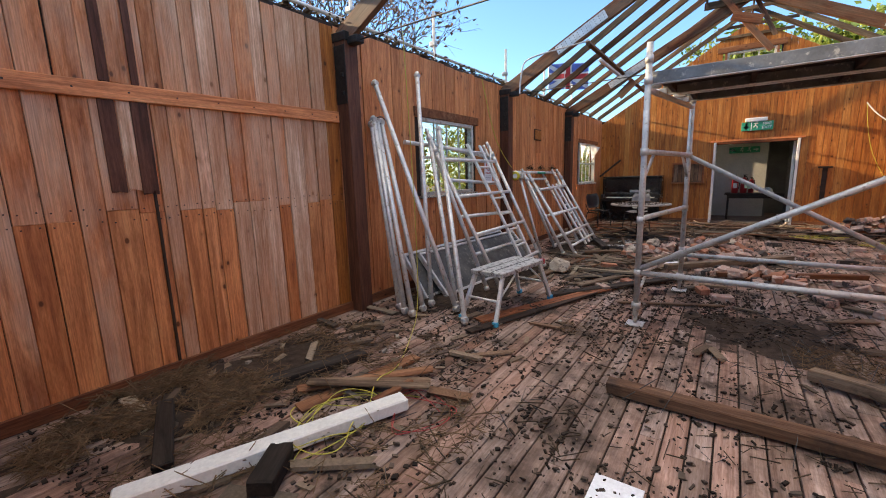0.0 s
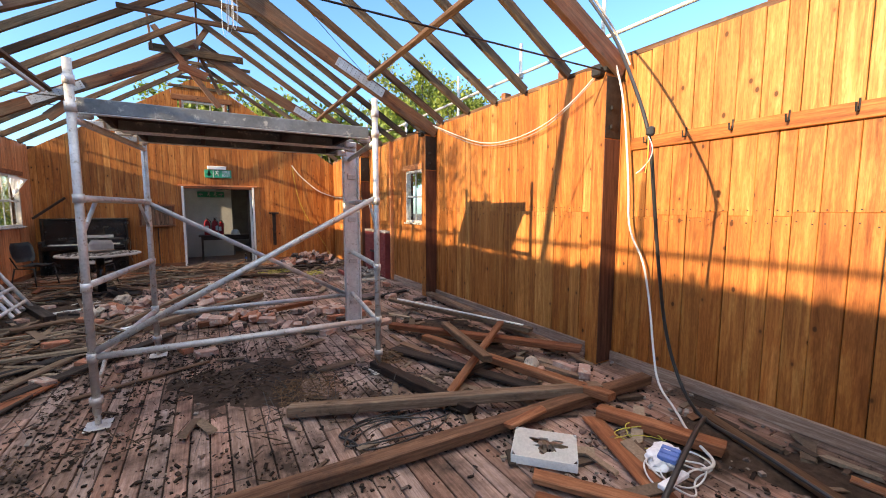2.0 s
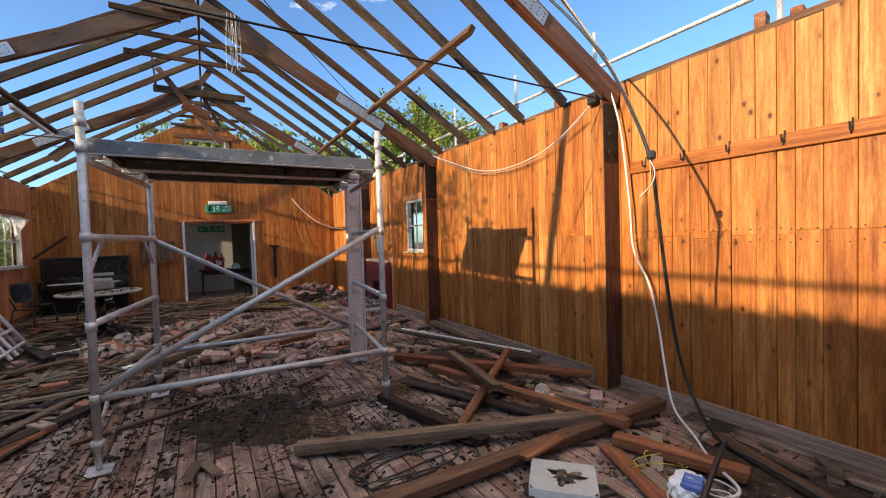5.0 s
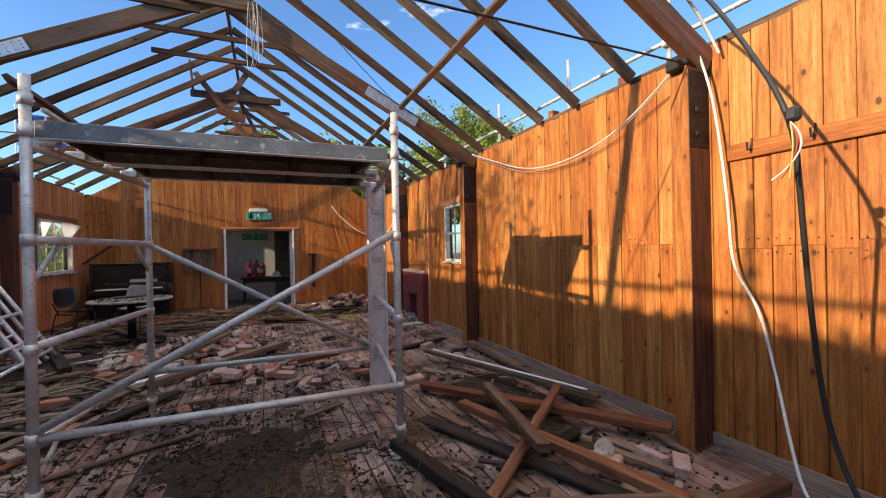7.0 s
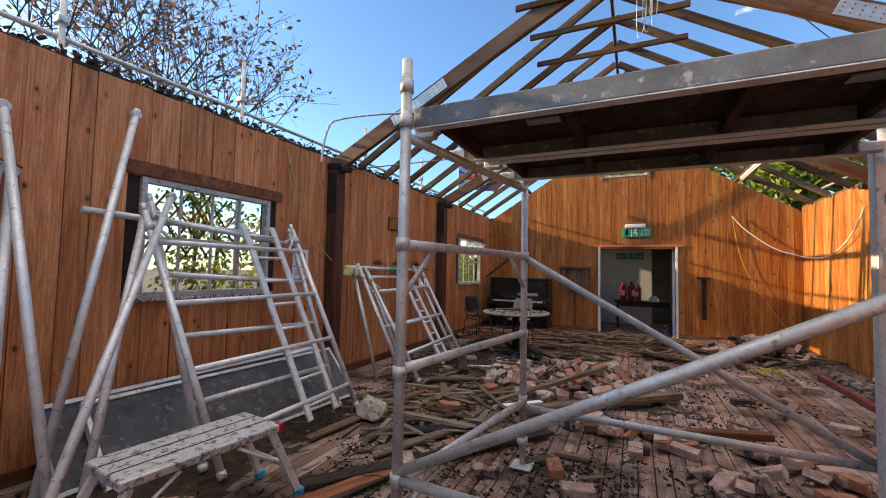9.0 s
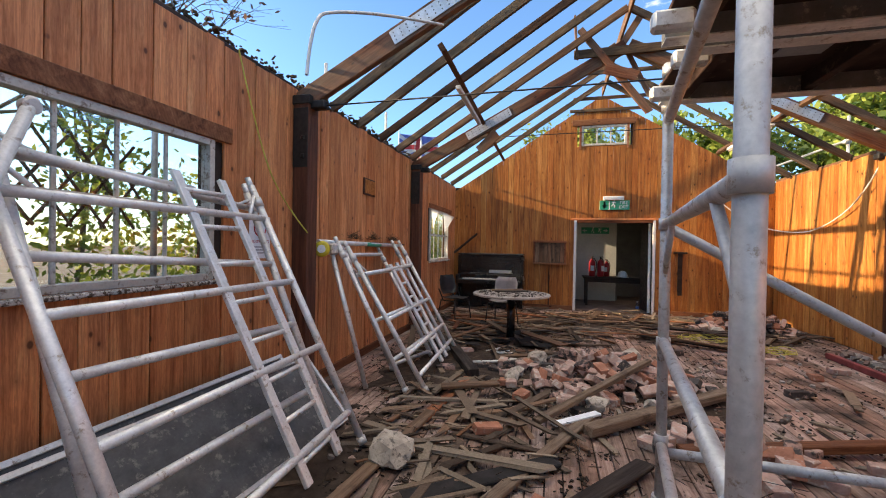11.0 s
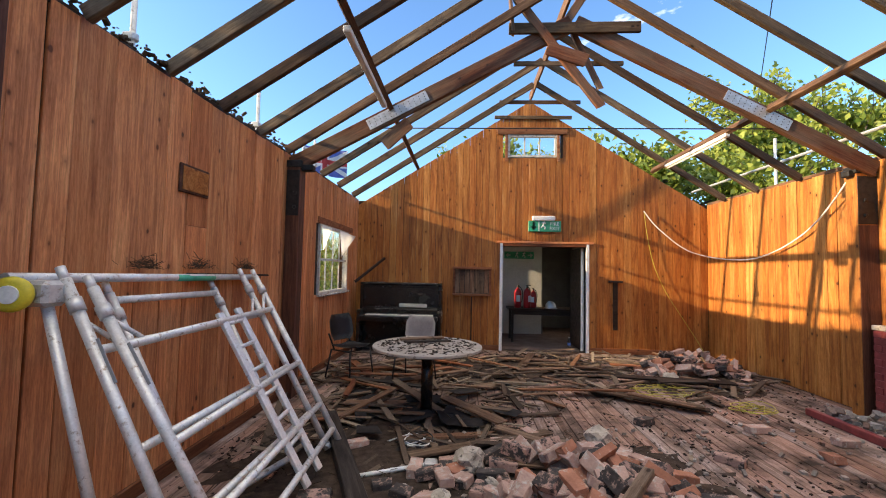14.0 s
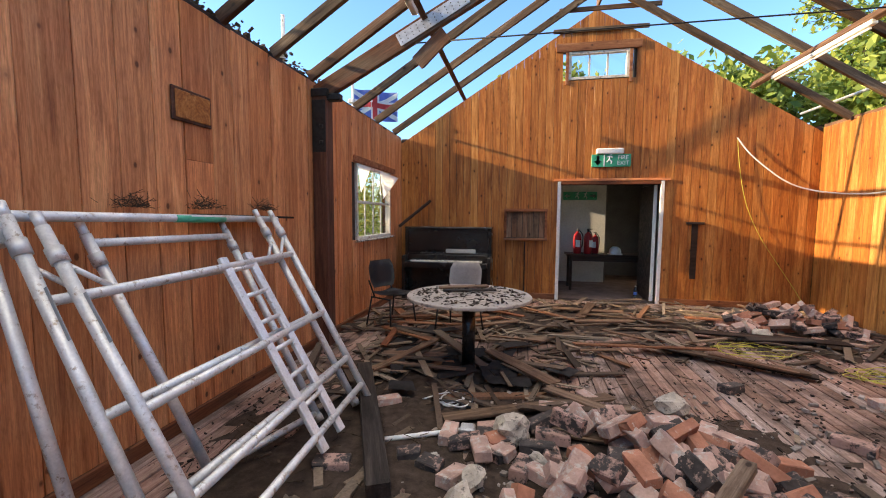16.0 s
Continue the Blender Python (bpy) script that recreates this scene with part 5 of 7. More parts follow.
# loose tubes leaning on the wall
LOOSE = [((-0.72, 3.19, 0.02), (-1.74, 3.20, 2.46)), ((-1.06, 3.20, 0.02), (-1.735, 3.95, 2.67)), ((-0.46, 2.93, 0.02), (-1.60, 4.18, 2.03)), ((-1.02, 2.83, 0.02), (-1.735, 3.20, 2.07)), ((-1.15, 2.86, 0.02), (-1.735, 3.15, 2.08)),
         ((-1.03, 3.02, 0.02), (-1.73, 3.26, 2.06)), ((-1.30, 2.95, 0.02), (-1.74, 3.12, 2.03)), ((-0.80, 3.30, 0.02), (-1.62, 4.0, 1.92))]
for a, b in LOOSE:
    t = empty("scaffold_tube", a[0], a[1], 0, 0, "silver scaffold brace tube leaning on the board wall", "scaffold tube", "loose scaffold tubes")
    o = Vector((a[0], a[1], 0))
    tube("tube", tuple(Vector(a) - o), tuple(Vector(b) - o), 0.0255, M_ALU, t)
    d = (Vector(b) - Vector(a)).normalized()
    for p, s in ((Vector(a) + d * 0.04, 1), (Vector(b) - d * 0.04, -1)):
        boxed_c = p - o
        part("hook", lathe([(0.030, -0.03), (0.036, -0.02), (0.036, 0.02), (0.030, 0.03)], 12), M_GALV, t, "", Matrix.Translation(boxed_c) @ pose(0, 0, 0, 0, 90, 0))
tagged(tube("cross_tube", (-1.70, 3.62, 1.83), (-1.66, 5.05, 1.77), 0.0255, M_ALU), "aluminium tube lying across the leaning frames", "scaffold tube", "loose scaffold tubes")
cable("tube_strap", [(-1.62, 3.10, 2.05), (-1.65, 3.2, 2.09), (-1.70, 3.3, 2.05)], 0.006, M_CABLEB, "black strap round the tube tops", "strap")


def grey_deck(p0, p1, lean_x, h, label):
    d = empty("spare_deck", p0[0], p0[1], 0, 0, label, "scaffold deck", "spare decks")
    l = (Vector(p1) - Vector(p0)).length
    yaw = math.atan2(p1[1] - p0[1], p1[0] - p0[0])
    m = pose(0, 0, 0.01, 0, 0, math.degrees(yaw)) @ pose(0, 0, 0, 90 - lean_x, 0, 0)
    part("sheet", box_bm(0.03, l - 0.03, 0.03, h - 0.03, -0.012, 0.012), M_DECKGREY, d, m=m)
    for dims in ((0, l, 0, 0.03, -0.03, 0.03), (0, l, h - 0.03, h, -0.03, 0.03), (0, 0.03, 0.03, h - 0.03, -0.03, 0.03), (l - 0.03, l, 0.03, h - 0.03, -0.03, 0.03)):
        part("edge_rail", box_bm(*dims, 0.003), M_ALU, d, m=m)
    part("cross_bar", box_bm(l / 2 - 0.02, l / 2 + 0.02, 0.03, h - 0.03, -0.03, -0.013), M_ALU, d, m=m)
    return d


grey_deck((-1.30, 3.40), (-1.28, 5.85), 34, 0.60, "grey trapdoor scaffold deck leaning on its edge")
grey_deck((-1.14, 3.6), (-1.02, 5.95), 42, 0.64, "dark grey scaffold deck leaning against another deck")

# folding work bench
wb = empty("work_platform", -0.34, 3.62, 0, -6, "folding aluminium work platform with a paint-spattered top", "work platform")
part("top", box_bm(-0.19, 0.19, -0.42, 0.42, 0.44, 0.485, 0.006), plain("spattered_alu_top", (0.55, 0.54, 0.52), 0.55, 0.5, 0.12, 8, spots=(0.12, 0.10, 0.09), spot_at=0.58), wb)
for x in (-0.06, 0.06):
    boxed("tread_groove", (x - 0.004, x + 0.004, -0.41, 0.41, 0.4852, 0.4875), M_IRON, wb)
for s in (-1, 1):
    for x in (-0.16, 0.16):
        timber("leg", (x, s * 0.37, 0.44), (x * 1.25, s * 0.55, 0.03), 0.035, 0.045, M_ALU, 0, wb)
        boxed("foot_cap", (x * 1.25 - 0.025, x * 1.25 + 0.025, s * 0.555 - 0.03, s * 0.555 + 0.03, 0.002, 0.05), M_CYAN, wb, 0.006)
    tube("leg_brace", (-0.18, s * 0.47, 0.22), (0.18, s * 0.47, 0.22), 0.012, M_ALU, wb, 8)
    tube("stay", (0.17, s * 0.48, 0.2), (0.17, s * 0.15, 0.43), 0.01, M_ALU, wb, 8)
boxed("corner_cap", (0.14, 0.195, 0.40, 0.43, 0.435, 0.49), M_RED, wb, 0.004)

# ---- fallen timbers ----
rnd = random.Random(31)
TIM = [
    ((2.039, 3.227, 0.06), (4.145, 2.258, 0.13), 0.10, 0.075, M_TIMBER), ((0.96, 2.405, 0.05), (4.715, 2.241, 0.09), 0.10, 0.075, M_TIMBER), ((3.967, 5.962, 0.12), (4.654, 3.575, 0.16), 0.09, 0.05, M_TIMBER),
    ((3.488, 4.779, 0.08), (4.724, 2.931, 0.13), 0.10, 0.06, M_TIMBER_RED), ((2.888, 3.776, 0.05), (3.192, 2.586, 0.05), 0.10, 0.075, M_TIMBER_DARK), ((3.599, 4.125, 0.1), (4.084, 2.09, 0.14), 0.10, 0.06, M_TIMBER_RED),
    ((3.945, 4.273, 0.16), (3.541, 2.881, 0.27), 0.09, 0.06, M_TIMBER), ((3.027, 2.764, 0.04), (4.378, 3.769, 0.24), 0.07, 0.04, M_TIMBER_RED), ((3.236, 4.128, 0.03), (3.907, 2.508, 0.05), 0.12, 0.03, M_TIMBER_DARK),
    ((3.97, 2.113, 0.06), (4.234, 1.407, 0.06), 0.11, 0.07, M_TIMBER_RED), ((3.903, 2.125, 0.02), (3.552, 1.339, 0.02), 0.14, 0.02, M_TIMBER_RED), ((4.622, 1.771, 0.04), (4.066, 0.482, 0.06), 0.08, 0.04, M_TIMBER),
    ((3.088, 1.828, 0.04), (4.257, 0.191, 0.06), 0.10, 0.035, M_TIMBER_RED), ((2.989, 1.701, 0.03), (4.14, 0.114, 0.05), 0.08, 0.03, M_TIMBER_RED), ((4.601, 0.95, 0.02), (4.648, 0.22, 0.03), 0.07, 0.02, M_TIMBER_RED),
    ((4.799, 6.252, 0.07), (4.671, 3.133, 0.06), 0.12, 0.06, M_TIMBER), ((3.217, 2.219, 0.1), (3.538, 2.217, 0.14), 0.07, 0.03, M_TIMBER_RED), ((3.394, 3.131, 0.04), (4.182, 3.331, 0.05), 0.10, 0.03, M_TIMBER_DARK),
    ((0.847, 6.186, 0.07), (2.303, 7.459, 0.1), 0.10, 0.075, M_TIMBER), ((0.464, 6.261, 0.06), (1.531, 7.505, 0.3), 0.07, 0.045, M_TIMBER), ((-0.433, 6.698, 0.1), (0.082, 6.89, 0.12), 0.10, 0.03, M_TIMBER),
    ((-0.432, 6.079, 0.03), (-0.283, 7.242, 0.03), 0.10, 0.03, M_TIMBER_RED), ((-0.977, 8.935, 0.05), (-0.24, 7.294, 0.07), 0.13, 0.09, M_TIMBER_DARK), ((-0.596, 4.764, 0.03), (-0.408, 6.24, 0.04), 0.09, 0.03, M_TIMBER),
    ((1.444, 6.095, 0.05), (2.915, 6.555, 0.08), 0.10, 0.06, M_TIMBER_RED), ((-0.403, 3.079, 0.02), (0.379, 4.814, 0.03), 0.14, 0.022, M_TIMBER_RED), ((-0.338, 2.781, 0.02), (0.517, 5.214, 0.03), 0.10, 0.02, M_TIMBER_DARK),
    ((-0.122, 4.209, 0.03), (1.175, 5.846, 0.05), 0.12, 0.03, M_TIMBER_DARK), ((0.057, 4.797, 0.03), (0.894, 6.532, 0.05), 0.09, 0.03, M_TIMBER), ((-0.218, 5.075, 0.03), (0.611, 5.71, 0.05), 0.13, 0.025, M_SLATE),
    ((-0.738, 1.378, 0.05), (-0.019, 1.791, 0.07), 0.09, 0.022, M_TIMBER), ((-0.765, 1.29, 0.03), (-0.137, 1.976, 0.05), 0.08, 0.022, M_TIMBER_RED), ((-0.687, 1.327, 0.09), (0.046, 1.696, 0.1), 0.06, 0.02, M_TIMBER),
    ((-0.567, 1.158, 0.02), (-0.405, 2.115, 0.02), 0.10, 0.025, M_TIMBER_RED), ((-1.295, 0.707, 0.05), (-0.637, 0.442, 0.05), 0.09, 0.05, M_TIMBER_DARK), ((-1.038, 1.199, 0.03), (-0.793, 1.924, 0.03), 0.12, 0.05, M_TIMBER_DARK),
    ((-0.256, 0.842, 0.05), (-0.078, 0.617, 0.07), 0.12, 0.09, M_TIMBER_DARK), ((-0.154, 1.397, 0.08), (-0.104, 1.695, 0.09), 0.05, 0.03, M_TIMBER_RED), ((2.28, 4.648, 0.02), (2.672, 4.857, 0.02), 0.09, 0.02, M_TIMBER),
    ((0.609, 4.34, 0.02), (1.547, 4.727, 0.02), 0.05, 0.02, M_TIMBER), ((3.507, 6.415, 0.03), (4.618, 6.83, 0.04), 0.09, 0.03, M_TIMBER_DARK), ((0.785, 1.077, 0.02), (0.921, 0.846, 0.02), 0.06, 0.02, M_TIMBER_RED),
]
for a, b, w, h, mt in TIM:
    tagged(timber("fallen_timber", a, b, w, h, mt, rnd.uniform(-4, 4), None, 0.006, 0.012, rnd.randint(0, 5)), {"reclaimed_timber": "weathered brown timber lying on the littered floor", "split_red_timber": "split red-brown timber lying on the littered floor", "blackened_timber": "blackened timber lying on the littered floor", "broken_slate_felt": "dark slate-grey sheet lying on the littered floor"}[mt.name], "timber", "fallen timbers")
tagged(timber("white_post", (-0.017, 1.527, 0.065), (-0.573, 0.221, 0.055), 0.11, 0.075, M_WHITEWOOD, 0, None, 0.008), "white-painted square timber post lying on the floor", "timber")
tagged(timber("white_batten", (4.86, 0.235, 0.16), (3.86, 0.55, 0.12), 0.09, 0.03, M_WHITEWOOD, 8, None, 0.004), "white-painted batten on the timber heap", "timber", "white battens")
tagged(timber("white_batten", (3.613, 0.918, 0.09), (4.095, 0.501, 0.08), 0.13, 0.02, M_WHITEWOOD, 0, None, 0.004), "flat white-painted board on the timber heap", "timber", "white battens")
tagged(timber("grey_beam", (4.83, 0.03, 0.13), (3.72, 0.49, 0.10), 0.09, 0.08, M_GALV, 0, None, 0.006), "dull grey box section on the timber heap", "beam")
tagged(timber("white_strip", (4.014, 5.788, 0.155), (4.615, 3.672, 0.2), 0.03, 0.014, M_WHITEWOOD, 0, None, 0.003), "thin white strip along a fallen timber", "strip")
tagged(timber("blue_white_strip", (0.598, 6.245, 0.06), (0.963, 6.564, 0.07), 0.07, 0.02, M_PAPER, 0, None, 0.003), "pale blue-white plastic strip among the bricks", "strip")
pi = empty("white_pipe", -0.39, 7.82, 0, 0, "white plastic pipe with a metal bracket on the floor", "pipe")
tube("pipe", (0, 0, 0.03), (0.48, 0.22, 0.03), 0.016, M_WHITEPL, pi)
boxed("bracket", (0.46, 0.56, 0.18, 0.27, 0.005, 0.06), M_GALV, pi, 0.01)
wp = empty("plastic_pipe", 3.95, 0.02, 0, 0, "white plastic conduit leaning in the corner", "pipe")
tube("pipe", (0.3, 0.0, 0.02), (0.45, -0.13, 0.55), 0.02, M_WHITEPL, wp)

# broken consumer unit cover
cv = empty("broken_cover", 3.30, 1.965, 0.02, -46, "broken cream plastic cover with a ragged hole", "plastic cover")
bm = bmesh.new()
hole = [(0.0, 0.035), (0.05, 0.05), (0.075, 0.03), (0.1, 0.035), (0.09, -0.02), (0.03, -0.035), (-0.02, -0.02), (-0.06, -0.03), (-0.07, 0.02)]
outer = [(-0.22, -0.11), (0.22, -0.11), (0.22, 0.11), (-0.22, 0.11)]
N = 36
ring_o, ring_i = [], []
for k in range(N):
    a = 2 * math.pi * k / N
    c, s = math.cos(a), math.sin(a)
    q = min(0.22 / max(abs(c), 1e-6), 0.11 / max(abs(s), 1e-6))
    ring_o.append(bm.verts.new((q * c, q * s, 0.0)))
    j = 0.044 + 0.012 * math.sin(3 * a + 0.6) + 0.009 * math.sin(7 * a + 2) + 0.006 * math.sin(13 * a)
    ring_i.append(bm.verts.new((0.02 + j * c * 2.4, j * s * 1.2, 0.0)))
fs = [bm.faces.new((ring_o[k], ring_o[(k + 1) % N], ring_i[(k + 1) % N], ring_i[k])) for k in range(N)]
bmesh.ops.solidify(bm, geom=fs, thickness=0.003)
part("face", bm, M_WHITEPL, cv, m=pose(0, 0, 0.075, 8, 0, 0))
cv.scale = (0.85, 1.2, 0.85)
for dims in ((-0.22, 0.22, -0.113, -0.109, 0.0, 0.06), (-0.22, 0.22, 0.107, 0.111, 0.02, 0.09), (-0.222, -0.218, -0.11, 0.107, 0.01, 0.07), (0.218, 0.222, -0.11, 0.107, 0.01, 0.07)):
    boxed("side", dims, M_WHITEPL, cv)
pk = empty("plastic_package", 3.86, 1.56, 0.02, 20, "crumpled white and blue plastic package on the timbers", "package")
bm = bmesh.new()
bmesh.ops.create_icosphere(bm, subdivisions=3, radius=1)
for v in bm.verts:
    v.co *= 1 + 0.35 * noise.noise(v.co * 2.3) + 0.2 * noise.noise(v.co * 6 + Vector((3, 1, 2)))
    v.co = Vector((v.co.x * 0.14, v.co.y * 0.09, max(v.co.z, -0.55) * 0.05 + 0.03))
part("bag", bm, M_PAPER, pk)
for k in range(3):
    boxed("blue_stripe", (-0.1 + 0.05 * k, -0.06 + 0.05 * k, -0.08, 0.02, 0.055, 0.085), M_BLUE, pk, 0.004)
tagged(boxed("white_card", (1.10, 1.31, 1.40, 1.60, 0.004, 0.01), M_PAPER, None, 0.001), "white card lying on the dusty floor", "card")
sw = empty("socket_plate", 3.86, YN + 0.17, 0.86, 0, "white switch plate dangling on cables below the window", "switch plate")
part("plate", box_bm(-0.075, 0.075, -0.006, 0.006, -0.05, 0.05, 0.003), M_WHITEPL, sw, m=pose(0, 0, 0, -50, 10, 25))
cable("lead", [(0.44, -0.168, 1.95), (0.25, -0.13, 1.0), (0.04, -0.05, 0.25), (0.0, 0.0, 0.0)], 0.004, M_CABLEW, parent=sw)
for k in range(3):
    boxed("terminal", (-0.03 + k * 0.025, -0.018 + k * 0.025, -0.02, 0.0, -0.01, 0.02), M_CABLEG, sw, 0.002)

# ---- bricks ----


def brick_mesh(seed, mat, l=0.215, broken=False):
    r = random.Random(seed)
    bm = box_bm(-l / 2, l / 2, -0.051, 0.051, -0.0325, 0.0325, 0.006)
    for v in bm.verts:
        v.co += Vector((r.uniform(-1, 1), r.uniform(-1, 1), r.uniform(-1, 1))) * 0.004
        if broken and v.co.x > 0:
            v.co.x += r.uniform(-0.04, 0.02)
    me = bpy.data.meshes.new("brick")
    bm.to_mesh(me)
    bm.free()
    me.materials.append(mat)
    return me


BRICKS = [brick_mesh(k, (M_BRICK, M_BRICK_MIX, M_BRICK_RED, M_BRICK_SOOT, M_BRICK)[k % 5], 0.215 if k % 6 else 0.15, k % 6 == 0) for k in range(20)]
BLAB = {"old_pink_brick": "loose pink brick with mortar stuck on it", "orange_brick": "loose orange-red brick on the floor", "half_sooty_brick": "loose pink brick with one sooty face", "sooty_brick": "loose soot-blackened chimney brick"}


def lay_brick(x, y, z, rx, ry, rz, r):
    me = BRICKS[r.randrange(len(BRICKS))]
    ob = link("brick", me, None, pose(x, y, z, rx, ry, rz))
    tagged(ob, BLAB[me.materials[0].name], "brick", "loose bricks")


rnd = random.Random(77)


def brick_heap(cx, cy, sx, sy, n, peak, rot=0.0):
    for _ in range(n):
        u, v = rnd.gauss(0, 0.48), rnd.gauss(0, 0.48)
        if u * u + v * v > 1.35:
            u, v = u * 0.5, v * 0.5
        x = cx + u * sx * math.cos(rot) - v * sy * math.sin(rot)
        y = cy + u * sx * math.sin(rot) + v * sy * math.cos(rot)
        h = peak * max(0.0, 1 - (u * u + v * v) * 1.1)
        z = 0.034 + rnd.uniform(0, 1) * h
        steep = 32 if h > 0.05 else 7
        lay_brick(x, y, z + (0.015 if steep > 10 else 0), rnd.gauss(0, steep), rnd.gauss(0, steep * 0.6), rnd.uniform(0, 360), rnd)


brick_heap(1.16, 7.75, 0.95, 0.75, 84, 0.20)
brick_heap(1.50, 7.55, 0.8, 0.55, 32, 0.12)
brick_heap(0.32, 7.74, 0.4, 0.4, 14, 0.05)
brick_heap(0.56, 7.05, 0.55, 0.5, 22, 0.08)
brick_heap(3.89, 11.37, 0.85, 0.7, 90, 0.30)
brick_heap(2.80, 5.78, 0.7, 0.7, 22, 0.06)
brick_heap(1.83, 6.20, 0.7, 0.5, 26, 0.06)
for x, y, rz in ((-0.19, 7.69, 10), (-0.55, 8.34, 50), (-0.60, 7.51, 20), (1.01, 8.69, 120), (2.95, 7.76, 20), (3.46, 8.47, 70), (2.56, 8.36, 120), (3.64, 7.26, 160), (3.88, 8.83, 200), (3.27, 9.08, 15), (2.22, 9.17, 40), (0.87, 8.45, 80),
                     (4.42, 2.86, 100), (4.49, 2.69, 40), (4.08, 2.88, 30), (4.52, 6.05, 10), (4.36, 5.74, 70), (4.21, 6.52, 40), (3.92, 6.82, 130), (3.42, 5.74, 80), (3.67, 6.25, 20), (1.52, 4.97, 30), (1.33, 5.21, 110), (0.89, 4.94, 10), (0.52, 5.21, 60), (2.79, 5.08, 45), (3.51, 5.13, 15), (0.33, 4.81, 140), (0.10, 6.08, 20), (4.56, 7.57, 90), (4.36, 7.87, 20)):
    lay_brick(x, y, 0.034, rnd.gauss(0, 4), rnd.gauss(0, 4), rz + rnd.uniform(-15, 15), rnd)


def rubble(x, y, z, s, seed, mat, label):
    r = random.Random(seed)
    bm = bmesh.new()
    bmesh.ops.create_icosphere(bm, subdivisions=2, radius=1)
    for v in bm.verts:
        n = noise.noise(v.co * 1.6 + Vector((seed * 3.1, 0, 0))) * 0.45 + noise.noise(v.co * 4 + Vector((0, seed * 2.3, 0))) * 0.2
        v.co *= 1 + n
        v.co.z *= 0.75
    bmesh.ops.scale(bm, vec=(s, s * r.uniform(0.7, 1), s * r.uniform(0.7, 1)), verts=bm.verts)
    tagged(part("rubble_lump", bm, mat, None, "", pose(x, y, z, r.uniform(0, 40), r.uniform(0, 40), r.uniform(0, 360))), label, "rubble", "rubble lumps")


for k, (x, y, z, s) in enumerate(((0.42, 7.99, 0.1, 0.12), (0.22, 7.49, 0.07, 0.09), (1.57, 8.58, 0.09, 0.13), (0.17, 7.25, 0.08, 0.1), (-0.44, 5.45, 0.09, 0.15), (0.96, 6.68, 0.1, 0.11), (1.45, 6.79, 0.08, 0.1), (0.58, 7.75, 0.05, 0.06), (3.31, 10.84, 0.08, 0.1), (4.40, 9.40, 0.07, 0.1), (4.13, 2.98, 0.08, 0.09), (4.48, 8.63, 0.06, 0.08), (3.51, 4.83, 0.05, 0.06))):
    rubble(x, y, z, s, k + 2, M_MORTAR, "lump of broken lime mortar and brick")

# ---- loose litter ----
rr = np.random.RandomState(12)


def spread(n, boxes, z=0.0):
    out = []
    w = np.array([b[4] for b in boxes], float)
    for k in rr.choice(len(boxes), n, p=w / w.sum()):
        b = boxes[k]
        out.append((rr.uniform(b[0], b[1]), rr.uniform(b[2], b[3]), z))
    return np.array(out)


def laths(name, n, boxes, lmin, lmax, label, seed, lift=0.05):
    c = spread(n, boxes)
    c[:, 2] = rr.rand(n) ** 2 * lift
    tagged(bits_mesh(name, c, ((lmin, 0.015, 0.006), (lmax, 0.07, 0.022)), M_LATH, seed, 3.0), label, "debris", kind="stuff")


laths("lath_litter", 620, [(-1.7, 4.9, 10.3, 12.7, 3), (-1.6, 1.2, 8.2, 11.0, 2), (0.8, 3.4, 9.6, 12.4, 1.5), (-0.9, 0.6, 5.0, 7.2, 1.2)], 0.12, 0.85, "splintered roof laths strewn over the floor", 3, 0.07)
laths("splinter_litter", 420, [(-1.2, 3.4, 5.0, 8.6, 2), (3.0, 4.8, 2.0, 5.5, 1.5), (3.2, 4.8, 0.0, 2.2, 1.2), (-1.7, 0.3, 0.2, 3.2, 1.2), (0, 3, 2.5, 5, 0.5)], 0.04, 0.35, "small wood splinters strewn over the floor", 4, 0.02)
for k in range(46):
    x, y = rnd.uniform(-1.5, 4.6), rnd.uniform(9.9, 12.3)
    if k % 3 == 0:
        x, y = rnd.uniform(-1.3, 0.9), rnd.uniform(8.0, 10.6)
    a, l = rnd.uniform(-0.7, 0.7) + (1.57 if rnd.random() < 0.3 else 0), rnd.uniform(0.5, 1.5)
    z = rnd.uniform(0.03, 0.10)
    x1, y1 = x + l * math.cos(a), y + l * math.sin(a)
    if x1 > 4.85 or x1 < -1.7 or y1 > 12.75:
        continue
    mt = rnd.choice((M_TIMBER, M_TIMBER_DARK, M_TIMBER, M_TIMBER_RED))
    tagged(timber("broken_board", (x, y, z), (x1, y1, z + rnd.uniform(-0.02, 0.03)), rnd.choice((0.07, 0.1, 0.13)), 0.02, mt, rnd.uniform(-8, 8), None, 0.003, 0.03, rnd.randint(0, 4)), "broken weathered board among the roof litter", "board", "broken boards")
for k in range(24):
    x, y = (rnd.uniform(-0.9, 0.9), rnd.uniform(8.2, 10.6)) if k % 2 else (rnd.uniform(-0.55, 0.45), rnd.uniform(8.8, 9.6))
    fl, fw, fz = rnd.uniform(0.07, 0.2), rnd.uniform(0.05, 0.13), 0.012 + 0.0035 * k
    bm = box_bm(-fl, fl, -fw, fw, -0.0025, 0.0025)
    for v in bm.verts:
        v.co += Vector((rnd.uniform(-0.05, 0.05), rnd.uniform(-0.04, 0.04), 0))
    tagged(part("felt_piece", bm, M_SLATE, None, "", pose(x, y, fz, rnd.gauss(0, 5), rnd.gauss(0, 5), rnd.uniform(0, 360))), "piece of dark broken slate or felt on the floor", "slate", "felt pieces")
